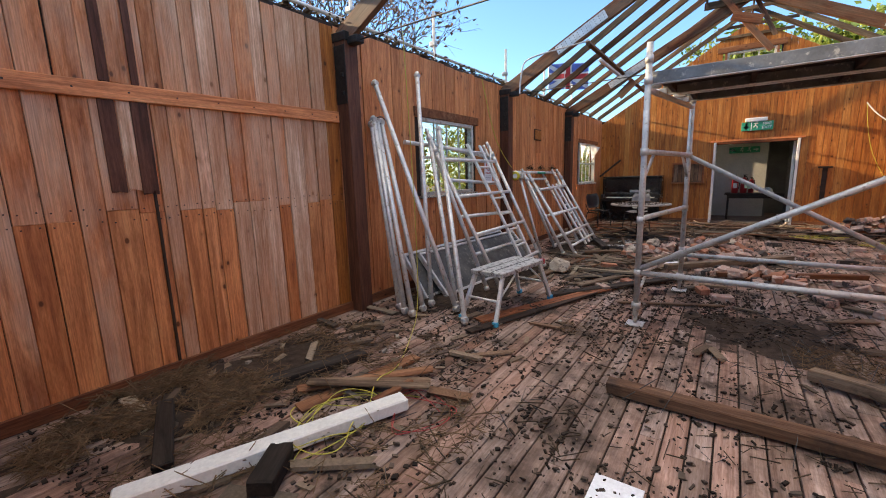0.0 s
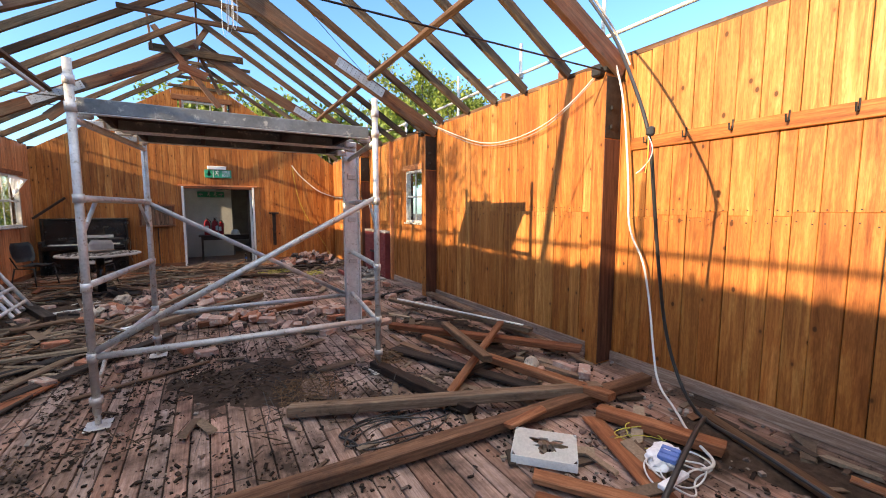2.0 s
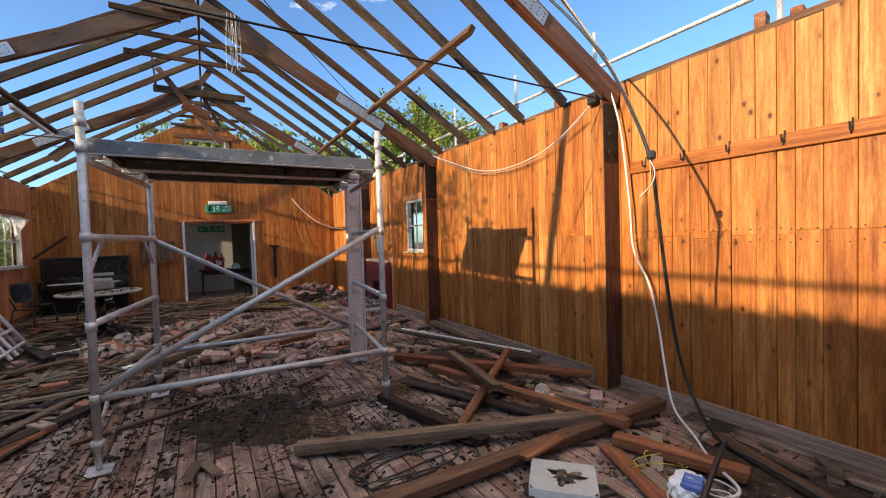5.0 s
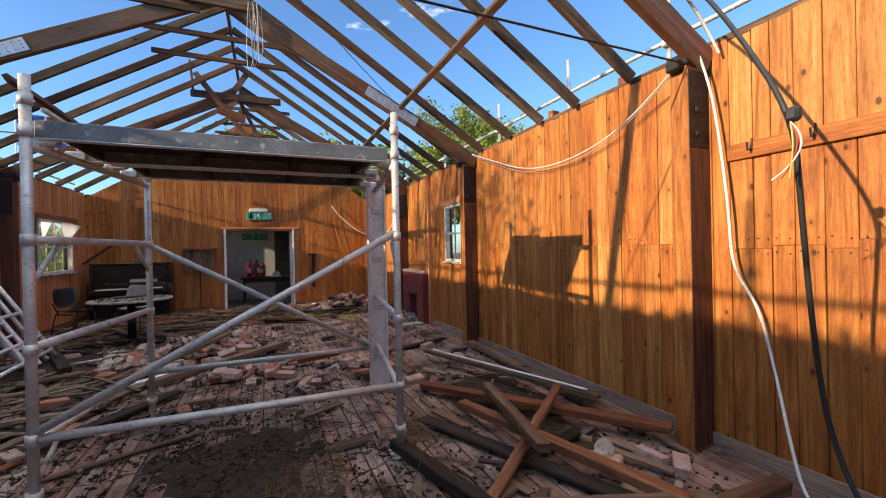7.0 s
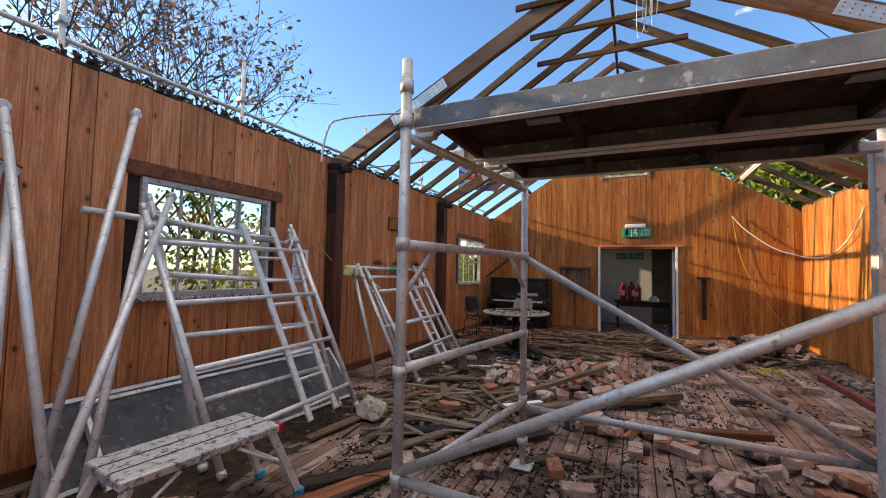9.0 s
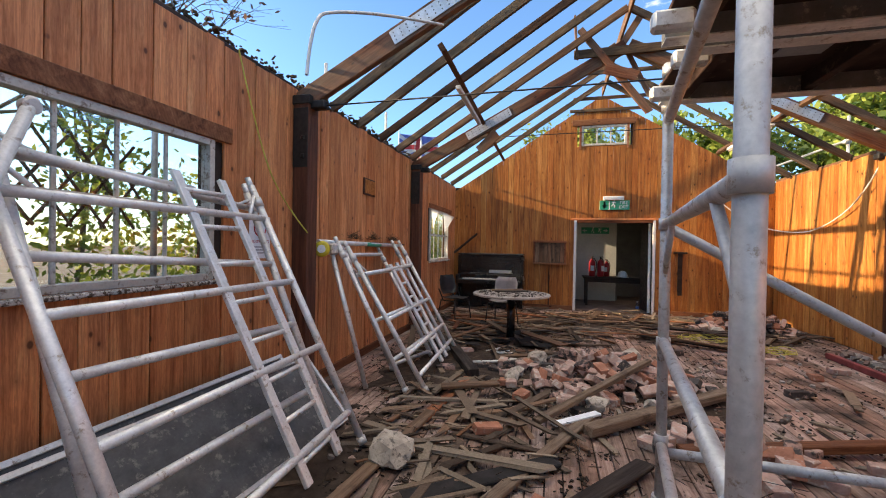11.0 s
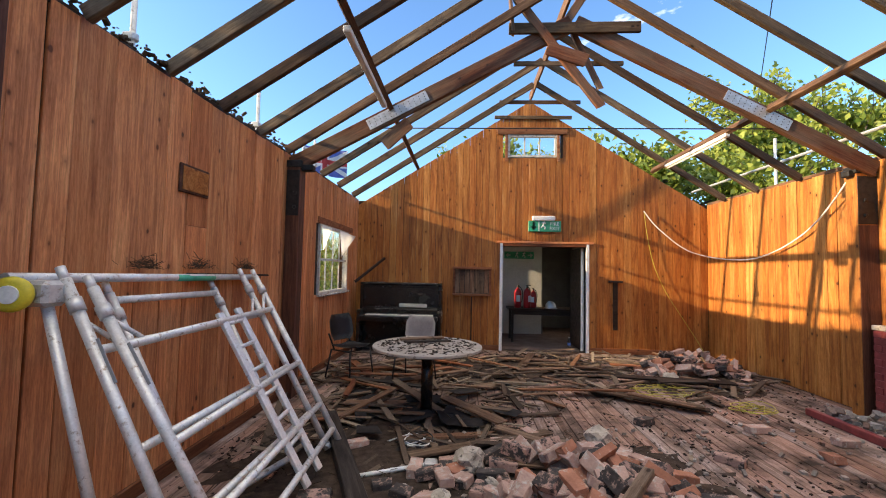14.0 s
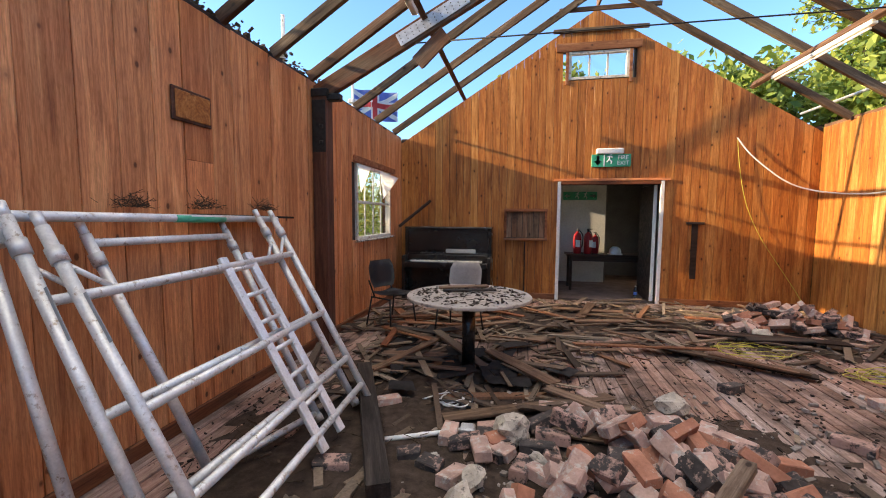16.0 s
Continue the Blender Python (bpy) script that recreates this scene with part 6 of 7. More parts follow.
c = spread(15000, [(XL + 0.05, XR - 0.05, 0.0, 12.7, 2), (-1.7, 1.6, 0.6, 6.0, 3), (0.5, 2.6, 3.2, 5.6, 1.0), (-1.7, 4.8, 5.6, 12.5, 3), (2.8, 4.9, 0.0, 6.0, 1.5)])
keep = np.array([noise.noise(Vector((p[0] * 1.1, p[1] * 1.1, 0.3))) + 0.5 * noise.noise(Vector((p[0] * 3.7, p[1] * 3.7, 5.1))) > -0.12 for p in c])
tagged(bits_mesh("dirt_crumbs", c[keep], ((0.004, 0.003, 0.002), (0.030, 0.022, 0.010)), M_CRUMB, 6, 18), "dark roof dirt and crumbs scattered over the boards", "dirt", kind="stuff")
c = spread(24000, [(-1.6, 2.9, 0.6, 6.0, 5), (-1.75, -0.3, 0.1, 2.6, 1.6), (0.6, 2.6, 3.4, 5.4, 1.2), (-1.7, 0.8, 6.0, 9.5, 1.5), (2.8, 4.8, 0.2, 6, 1)])
keep = np.array([noise.noise(Vector((p[0] * 1.6, p[1] * 1.3, 2.3))) + 0.8 * noise.noise(Vector((p[0] * 6.5, p[1] * 6.5, 7.1))) > 0.24 for p in c])
tagged(bits_mesh("dirt_clods", c[keep], ((0.005, 0.003, 0.002), (0.034, 0.016, 0.008)), M_CRUMB, 8, 22), "dark clods of roof dirt in drifts on the boards", "dirt", kind="stuff")
c = spread(1500, [(-0.3, 2.6, 6.2, 9.0, 4), (2.5, 4.8, 5.0, 12.0, 2.5), (XL, XR, 0.2, 6, 1.2), (3, 4.9, 0.2, 2.5, 1)])
tagged(bits_mesh("mortar_grit", c, ((0.006, 0.005, 0.004), (0.045, 0.035, 0.022)), M_GRIT, 7, 20), "pale mortar and brick grit on the floor", "grit", kind="stuff")


def mat_patch(name, cx, cy, sx, sy, h, mat, label, seed, n=26):
    """A low uneven patch of trodden litter."""
    bm = bmesh.new()
    g = [[None] * (n + 1) for _ in range(n + 1)]
    for i in range(n + 1):
        for j in range(n + 1):
            u, v = i / n * 2 - 1, j / n * 2 - 1
            x, y = cx + u * sx, cy + v * sy
            rad = math.sqrt(u * u + v * v) + 0.5 * noise.noise(Vector((x * 2.2, y * 2.2, seed)))
            z = h * max(-0.15, (0.8 - rad)) + (0.4 * h * noise.noise(Vector((x * 9, y * 9, seed + 4)))) - 0.004
            g[i][j] = bm.verts.new((x, y, z))
    for i in range(n):
        for j in range(n):
            bm.faces.new((g[i][j], g[i + 1][j], g[i + 1][j + 1], g[i][j + 1]))
    return tagged(part(name, bm, mat, None, "", None, True), label, "dirt", kind="stuff")


mat_patch("dirt_patch", -1.3, 1.2, 0.62, 1.5, 0.03, M_DIRT, "trodden dirt and straw along the board wall", 1.0)
mat_patch("dirt_patch", -1.2, 4.6, 0.75, 2.2, 0.04, M_DIRT, "dark dirt heaped under the leaning frames", 2.0)
mat_patch("dirt_patch", 1.8, 4.05, 0.85, 0.75, 0.014, M_DIRT, "dark wet dirt patch on the floor boards", 3.0)
mat_patch("dirt_patch", -0.5, 7.75, 1.2, 1.6, 0.04, M_DIRT, "dark dirt and felt under the litter", 4.0)
mat_patch("dirt_patch", 1.2, 7.85, 1.5, 1.1, 0.05, M_DIRT, "brick dust and dirt under the brick heap", 5.0)
mat_patch("dirt_patch", 1.0, 11.4, 2.7, 1.1, 0.05, M_DIRT, "dark dirt under the roof litter", 6.0)
mat_patch("dirt_patch", -0.3, 9.0, 1.3, 1.1, 0.03, M_DIRT, "dark dirt trodden round the table foot", 10.0)
mat_patch("dirt_patch", 4.45, 1.1, 0.4, 1.0, 0.03, M_DIRT, "dark dirt in the corner below the window", 7.0)
mat_patch("dirt_patch", 3.9, 11.2, 1.0, 1.0, 0.10, M_DIRT, "rubble dust under the brick heap", 8.0)
mat_patch("dirt_patch", 4.1, 4.3, 0.6, 1.4, 0.02, M_DIRT, "dark dirt under the timber heap", 9.0)


def straw(name, boxes, n, lmax, label, mat, seed, r0=0.0012):
    r = np.random.RandomState(seed)
    c = spread(n, boxes)
    c[:, 2] = 0.005 + r.rand(n) ** 2 * 0.05
    if n > 2000:
        c = c[np.array([noise.noise(Vector((p[0] * 3.2, p[1] * 3.2, 1.7))) + 0.5 * noise.noise(Vector((p[0] * 9, p[1] * 9, 4.4))) > -0.05 for p in c])]
    tagged(bits_mesh(name, c, ((0.03, r0, r0), (lmax, r0 * 2.2, r0 * 2.2)), mat, seed, 14), label, "straw", kind="stuff")


straw("straw_litter", [(-1.78, -0.9, 0.05, 1.3, 5), (-1.7, -0.3, 0.2, 2.4, 2), (-0.5, 0.5, 0.6, 1.8, 0.7)], 12000, 0.17, "dry straw and bird nest litter by the board wall", M_STRAW, 9, 0.0017)
straw("twig_litter", [(-1.0, 2.2, 1.0, 4.6, 2), (1.8, 3.2, 3.0, 4.4, 1.5), (0.2, 3, 4, 6, 1)], 520, 0.26, "thin dark twigs and wires on the boards", M_CABLEB, 10, 0.0016)
straw("fibre_litter", [(-1.5, 2.8, 0.7, 6.0, 3), (-1.5, 2.0, 6.0, 9.5, 1)], 4200, 0.13, "brown nest fibres trodden over the boards", M_MOSS, 18, 0.0022)
straw("grass_tuft", [(2.0, 2.5, 3.35, 3.8, 3), (2.9, 3.2, 3.7, 4.1, 2), (0.3, 0.6, 3.2, 3.5, 0.6)], 900, 0.12, "tufts of dry nest grass on the floor", M_STRAW, 11)
# moss and gutter dirt along the wall top
c = np.stack([XL - 0.06 + 0.05 * rr.randn(1500), rr.uniform(YN, 10.0, 1500), TOP + 0.035 + 0.03 * np.abs(rr.randn(1500)) * (0.4 + np.sin(rr.rand(1500) * 6) ** 2)], 1)
tagged(bits_mesh("moss_strip", c, ((0.01, 0.008, 0.006), (0.05, 0.035, 0.02)), M_MOSS, 13, 30), "dried moss and gutter dirt along the wall top", "moss", kind="stuff")
for y in (7.35, 7.9, 8.55):
    c = np.stack([-1.72 + 0.03 * rr.randn(120), y + 0.06 * rr.randn(120), 1.50 + 0.03 * np.abs(rr.randn(120))], 1)
    tagged(bits_mesh("nest_tuft", c, ((0.02, 0.0015, 0.0015), (0.1, 0.003, 0.003)), M_MOSS, 14, 30), "tuft of bird nest moss on the frames", "moss", kind="stuff")

c = np.stack([2.79 + 0.03 * rr.randn(260), YN - 0.06 + 0.03 * rr.randn(260), np.where(rr.rand(260) < 0.5, 1.95, 0.7) + 0.12 * rr.randn(260)], 1)
tagged(bits_mesh("insulation_wool", c, ((0.03, 0.002, 0.002), (0.12, 0.005, 0.005)), M_CABLEG, 15, 35), "torn grey insulation wool in the open stud bay", "insulation", kind="stuff")

# ---- fireplace ----
fp = empty("fireplace", XR, 8.93, 0, 0, "red-painted brick fireplace with a black open firebox", "fireplace")
for dims in ((-0.16, -0.002, -0.62, -0.24, 0.0, 0.98), (-0.16, -0.002, 0.24, 0.62, 0.0, 0.98), (-0.16, -0.002, -0.24, 0.24, 0.56, 0.98)):
    boxed("breast", dims, M_REDBRICK, fp, 0.006)
rows = 13
BRK = {}
for j in range(rows):
    z = 0.005 + j * 0.075
    off = 0.115 if j % 2 else 0.0
    y = -0.62 + off - 0.23
    while y < 0.62:
        a, b = max(y, -0.62), min(y + 0.22, 0.62)
        y += 0.23
        if b - a < 0.05 or (z < 0.52 and b > -0.24 and a < 0.24):
            continue
        key = round(b - a, 2)
        me = plank_mesh(key, 0.066, 0.012, M_REDBRICK, 0.003)
        link("brick", me, None, Matrix.Translation((-0.164, a, z + 0.034)) @ pose(0, 0, 0, 0, 0, 90) @ pose(0, 0, 0, 90, 0, 0), fp)
boxed("firebox_back", (-0.02, -0.003, -0.24, 0.24, 0.0, 0.56), M_BRICK_SOOT, fp)
boxed("firebox_lintel", (-0.175, -0.15, -0.27, 0.27, 0.52, 0.57), M_IRON, fp, 0.004)
boxed("ledge", (-0.17, -0.002, -0.64, 0.64, 0.98, 1.03), M_MORTAR, fp, 0.006)
boxed("plaster_patch", (-0.035, -0.001, -0.62, 0.5, 1.03, 1.24), M_BOARD, fp, 0.004)
he = empty("hearth_kerb", 4.5, 8.93, 0, 0, "dark red painted hearth kerb strewn with rubble", "hearth")
boxed("kerb", (-0.30, -0.23, -0.75, 0.75, 0.0, 0.075), M_REDBRICK, he, 0.006)
boxed("slab", (-0.22, 0.33, -0.7, 0.7, 0.0, 0.03), M_MORTAR, he, 0.004)
c = np.stack([rr.uniform(4.3, 4.9, 200), rr.uniform(8.5, 9.5, 200), 0.03 + 0.05 * rr.rand(200)], 1)
tagged(bits_mesh("hearth_rubble", c, ((0.02, 0.015, 0.01), (0.10, 0.07, 0.05)), M_GRIT, 17, 25), "mortar rubble heaped in the hearth", "rubble", kind="stuff")
tagged(timber("chimney_edge", (XR - 0.03, 8.22, 0.0), (XR - 0.03, 8.22, TOP), 0.09, 0.055, M_BOARD_L, 0), "narrow upright edge board by the chimney breast", "edge board")
tagged(timber("chimney_edge", (XR - 0.02, 9.76, 0.35), (XR - 0.02, 9.76, TOP), 0.03, 0.03, M_DARKWOOD, 0), "thin dark conduit strip by the fireplace", "conduit")

# ---- cables ----
def sag(a, b, drop, n=9, wob=0.0, seed=0):
    r = random.Random(seed)
    out = []
    for k in range(n):
        f = k / (n - 1)
        p = Vector(a).lerp(Vector(b), f)
        p.z -= drop * 4 * f * (1 - f)
        if 0 < k < n - 1:
            p += Vector((r.uniform(-wob, wob), r.uniform(-wob, wob), r.uniform(-wob, wob)))
        out.append(tuple(p))
    return out


XW = XR - 0.02
cable("swag_cable", [(4.80, 2.92, 2.76), (4.88, 3.2, 2.63), (4.9, 3.7, 2.42), (4.9, 4.3, 2.34), (4.9, 4.9, 2.38), (4.88, 5.6, 2.62), (4.83, 6.15, 2.84)], 0.005, M_CABLEW, "white cable hanging in a swag along the pine wall")
cable("swag_cable", [(4.82, 2.92, 2.75), (4.88, 3.25, 2.58), (4.92, 3.75, 2.38), (4.92, 4.35, 2.31), (4.92, 5.0, 2.36), (4.9, 5.7, 2.62), (4.84, 6.15, 2.82)], 0.004, M_CABLEG, "grey cable hanging in a swag along the pine wall")
cable("white_drop_cable", [(4.86, 2.774, 2.795), (4.91, 2.733, 2.59), (4.91, 2.674, 2.18), (4.9, 2.616, 1.669), (4.9, 2.608, 1.383), (4.91, 2.557, 1.219), (4.92, 2.456, 1.055), (4.92, 2.377, 0.697), (4.75, 2.211, 0.3), (4.694, 2.124, 0.07), (4.476, 1.849, 0.05), (4.208, 1.603, 0.05), (4.008, 1.309, 0.07), (3.862, 1.357, 0.09)], 0.009, M_CABLEW, "thick white cable dropping from the post to the floor")
cable("black_drop_cable", [(3.75, 2.816, 3.642), (4.1, 2.566, 3.216), (4.1, 2.239, 2.75), (4, 2.017, 2.41), (3.87, 1.755, 1.954), (3.95, 1.775, 1.664), (4.15, 1.835, 1.108), (4.3, 1.846, 0.595), (4.266, 1.683, 0.27), (4.351, 1.591, 0.12), (4.147, 1.256, 0.2), (3.896, 0.432, 0.14), (3.751, 0.094, 0.05)], 0.011, M_CABLEB, "thick black cable hanging from the truss to the floor")
cable("black_drop_cable", [(4.35, 1.591, 0.14), (4.049, 1.468, 0.26), (3.615, 1.355, 0.16), (3.326, 1.279, 0.06)], 0.015, M_CABLEB, "thick black cable lying across the timbers")
jb = empty("junction_box", 3.870, 1.755, 1.954, 0, "black cable clamp with loose coloured wires", "junction box")
boxed("clamp", (-0.02, 0.02, -0.024, 0.024, -0.028, 0.028), M_PLASTIC_BLACK, jb, 0.012)
for k, mt in enumerate((M_YELLOW, M_CABLER, M_CABLEW)):
    cable("wire", [(-0.02, 0, -0.03), (-0.04, -0.02 - 0.02 * k, -0.1), (-0.02, 0.0, -0.2), (-0.03, 0.03 * k, -0.24)], 0.003, mt, parent=jb)
for k in range(3):
    x = 4.42 - 0.04 * k
    cable("roof_cable", [(3.2, 2.72 - 0.02 * k, 4.02), (3.9, 2.71 - 0.02 * k, 3.6), (4.5, 2.71 - 0.02 * k, 3.22 - 0.03 * k), (4.8, 2.70, 2.99), (4.93, 2.68, 2.78)], 0.009, (M_CABLEG, M_CABLEB, M_CABLEW)[k], "cable fixed along the truss rafter")
for k in range(4):
    u = 3.7 + 0.22 * k
    cable("wall_cable", [(4.88 - 0.02 * k, YN + 0.03, 2.95), (4.75 - 0.01 * k, YN + 0.03 + 0.005 * k, 2.2), (4.66 + 0.02 * k, YN + 0.04, 1.6), (4.42 + 0.03 * k, YN + 0.06, 1.0), (4.5 - 0.05 * k, YN + 0.1, 0.4), (4.3 - 0.05 * k, YN + 0.18, 0.04)], 0.004, (M_CABLEG, M_CABLEW, M_CABLEG, M_YELLOW)[k], "thin cable hanging down the window wall")
for k in range(5):
    x = 2.86 - 0.025 * k
    cable("stud_cable", [(x, YN + 0.02, 3.0), (x - 0.01, YN + 0.03 + 0.01 * k, 2.2), (x + 0.02 * (k % 2), YN + 0.05, 1.6), (x - 0.02, YN + 0.03, 1.1), (x + 0.03, YN + 0.06, 0.5), (x, YN + 0.03, 0.02)], 0.006 - 0.0008 * k, (M_CABLEB, M_CABLEG, M_CABLEB, M_CABLEB, M_GALV)[k], "black cable hanging beside the stripped stud")
cable("yellow_flex", [(-1.05, 2.894, 2.732), (-1.04, 2.926, 1.827), (-1, 2.91, 0.862), (-0.95, 2.837, 0.082), (-0.635, 2.302, 0.02), (-0.366, 1.845, 0.03), (-0.308, 1.558, 0.12), (-0.098, 1.3, 0.03), (-0.358, 1.027, 0.03), (-0.664, 1.117, 0.02), (-0.451, 1.526, 0.02), (-0.013, 1.667, 0.02)], 0.004, M_YELLOW, "yellow flex hanging from the roof to the floor")
cable("yellow_flex", [(-1.66, 5.418, 2.837), (-1.6, 5.528, 2.296), (-1.55, 5.738, 1.805), (-1.45, 5.992, 1.531)], 0.006, M_YELLOW, "yellow flex hanging over the board wall")


def tangle(name, cx, cy, rx, ry, n, mat, label, seed, r=0.004, h=0.06):
    q = random.Random(seed)
    pts = []
    a = 0.0
    for k in range(n):
        a += q.uniform(0.5, 1.2)
        s = q.uniform(0.3, 1.0)
        pts.append((cx + rx * s * math.cos(a), cy + ry * s * math.sin(a), 0.012 + q.random() ** 2 * h))
    cable(name, pts, r, mat, label)


tangle("yellow_tangle", 3.0, 10.3, 0.55, 0.3, 34, M_YELLOW, "tangled yellow cable on the floor by the bricks", 1, 0.004, 0.08)
tangle("yellow_tangle", 3.65, 9.68, 0.3, 0.2, 40, M_YELLOW, "tangled yellow cable on the floor by the bricks", 2, 0.004, 0.09)
tangle("yellow_tangle", -0.22, 1.16, 0.3, 0.4, 26, M_YELLOW, "thin yellow wire tangled by the white post", 3, 0.003, 0.1)
tangle("red_wire", 0.09, 1.52, 0.35, 0.35, 18, M_CABLER, "thin red wire tangled on the floor", 4, 0.0025, 0.05)
tangle("black_coil", 2.65, 2.73, 0.5, 0.25, 26, M_CABLEB, "black cable lying coiled on the boards", 5, 0.006, 0.02)
tangle("white_coil", -0.07, 8.46, 0.22, 0.2, 26, M_CABLEW, "coiled white and black flex on the floor", 6, 0.006, 0.05)
tangle("black_coil", -0.04, 8.50, 0.24, 0.22, 22, M_CABLEB, "coiled black flex on the floor", 7, 0.006, 0.06)
tangle("white_wire", 3.82, 1.46, 0.3, 0.22, 24, M_CABLEW, "white flex tangled round the package", 8, 0.005, 0.1)
tangle("white_wire", 3.47, 1.21, 0.15, 0.12, 20, M_CABLEG, "grey flex tangled on the boards", 9, 0.006, 0.08)
tangle("yellow_tangle", 3.97, 1.75, 0.3, 0.2, 16, M_YELLOW, "thin yellow wire on the timbers", 10, 0.003, 0.1)
tagged(boxed("wire_connector", (3.50, 3.72, 1.34, 1.38, 0.10, 0.125), M_PAPER, None, 0.004), "white terminal strip with stripped wires", "terminal strip")
cable("end_wall_cable", [(3.79, YE - 0.05, 2.75), (3.9, YE - 0.06, 2.58), (4.07, YE - 0.07, 2.39), (4.5, YE - 0.09, 2.02), (4.85, 12.7, 1.89), (4.92, 12.1, 1.81), (4.93, 11.4, 1.80), (4.92, 10.6, 2.06), (4.9, 10.1, 2.42), (4.86, 9.8, 2.72)], 0.011, M_CABLEW, "white cable drooping from the gable to the side wall")
cable("end_wall_flex", [(3.8, YE - 0.04, 2.72), (3.88, YE - 0.04, 1.95), (4.15, YE - 0.04, 1.25), (4.5, YE - 0.06, 0.7), (4.75, YE - 0.15, 0.25), (4.8, YE - 0.3, 0.03)], 0.005, M_YELLOW, "thin yellow flex hanging down the gable boards")
for k in range(6):
    x = 1.93 + 0.045 * (k % 3)
    cable("hanging_wire", [(x - 0.02, 6.25, 4.48), (x + 0.02 * k - 0.05, 6.26, 4.1), (x + 0.015 * (k - 3), 6.25, 3.55 + 0.07 * k), (x + 0.05, 6.27, 3.9), (x + 0.03, 6.28, 4.46)], 0.003, M_CABLEG if k % 2 else M_CABLEW, "thin grey wires dangling from the truss")
fl = empty("strip_light", 3.80, 11.2, 3.40, 0, "white fluorescent strip light hanging under the purlin", "strip light")
boxed("batten", (-0.03, 0.03, -0.9, 0.75, -0.02, 0.03), M_WHITEPL, fl, 0.006)
tube("lamp_tube", (0, -0.85, -0.04), (0, 0.7, -0.04), 0.013, M_WHITEPL, fl, 10)
f2 = empty("strip_light", -0.60, 8.6, 3.40, 0, "pale strip light batten hanging under the purlin", "strip light")
boxed("batten", (-0.03, 0.03, -0.75, 0.75, -0.02, 0.03), M_WHITEPL, f2, 0.006)
# ---- outside: scaffold, fence, hedge, trees, flag ----
for x, sx in ((XL - 0.9, -1), (XR + 0.9, 1)):
    s = empty("perimeter_scaffold", x, 6.0, 0, 0, "galvanised tube scaffold rail outside the hut wall", "scaffold", "perimeter scaffolds")
    for z, dx in ((3.57 if sx > 0 else 3.42, 0), (3.02, 0), (3.4, sx * 1.1)):
        tube("ledger", (dx, -8.5, z), (dx, 9.0, z), 0.024, M_GALV, s)
    for y in ((-7.5, -4.12, -2.18, -0.65, 1.18, 3.6, 6.4) if sx > 0 else (-4.6, -2.2, -0.4, 2.2, 4.4, 6.6)):
        tube("upright", (0.05, y, -0.25), (0.05, y, 4.05), 0.024, M_GALV, s)
        boxed("coupler", (-0.03, 0.09, y - 0.04, y + 0.04, 3.52, 3.6), M_GALV, s, 0.015)
        tube("transom", (0, y + 0.1, 3.02), (sx * 1.15, y + 0.1, 3.02), 0.024, M_GALV, s)
cable("overhead_wire", sag((XL - 3, -4, 5.2), (12, 22, 6.6), 0.5), 0.008, M_CABLEB, "thin overhead service wire above the hut", "wire")
cable("bent_conduit", [(-0.95, 5.2, 2.5), (-0.95, 5.24, 2.88), (-0.86, 5.36, 2.98), (-0.6, 5.75, 3.13), (-0.36, 6.26, 3.30)], 0.011, M_GALV, "bent grey conduit hanging from the truss", "conduit")
fe = empty("timber_fence", 6.5, -4.0, 0, 0, "fresh yellow larch fence panels outside the window", "fence")
for k in range(50):
    link("slat", plank_mesh(2.45, 0.145, 0.02, M_FENCE, 0.003), None, Matrix.Translation((0, -3.9 + k * 0.15, -0.25)) @ pose(0, 0, 0, 0, -90, 0) @ pose(0, 0, 0, 0, 0, 0), fe)
for z in (0.3, 1.1, 1.95):
    timber("fence_rail", (-0.035, -4.0, z), (-0.035, 3.55, z), 0.05, 0.08, M_FENCE, 0, fe)
ol = empty("orange_ladder", 5.05, -1.12, -0.25, 0, "orange glass fibre step ladder standing outside", "ladder")
for s in (-1, 1):
    timber("stile", (0.25 + s * 0.05, s * 0.2, 0.0), (0.0, s * 0.15, 1.6), 0.03, 0.08, M_ORANGE, 0, ol)
for k in range(5):
    q = (k + 0.6) / 6
    tube("tread", (0.25 * (1 - q), -0.2 + 0.05 * q, 1.6 * q), (0.25 * (1 - q), 0.2 - 0.05 * q, 1.6 * q), 0.02, M_ALU, ol, 8)
ch = empty("chimney_stack", -2.25, -0.63, -0.25, 0, "tall brick chimney stack at the corner of the hut", "chimney")
boxed("shaft", (-0.2, 0.2, -0.23, 0.23, 0.0, 4.2), M_BRICK, ch, 0.01)
boxed("cap", (-0.28, 0.28, -0.30, 0.30, 4.2, 4.38), M_MORTAR, ch, 0.02)
part("pot", lathe([(0.0, 4.38), (0.10, 4.38), (0.085, 4.9), (0.1, 5.0), (0.07, 5.0), (0.06, 4.6)], 16), M_BRICK_RED, ch)
hp = empty("hoist_gate", XR + 0.5, -0.35, 2.9, 0, "yellow framed mesh gate panel on the scaffold", "gate panel")
for a, b in (((-0.35, 0, 0), (-0.35, 0, 1.1)), ((0.75, 0, 0), (0.75, 0, 1.1)), ((-0.35, 0, 1.1), (0.75, 0, 1.1)), ((-0.35, 0, 0), (0.75, 0, 0))):
    tube("frame_tube", a, b, 0.02, M_YELLOWP, hp, 10)
for k in range(1, 10):
    tube("mesh_wire", (-0.35 + k * 0.11, 0, 0), (-0.35 + k * 0.11, 0, 1.1), 0.003, M_GALV, hp, 5)
    tube("mesh_wire", (-0.35, 0, k * 0.11), (0.75, 0, k * 0.11), 0.003, M_GALV, hp, 5)


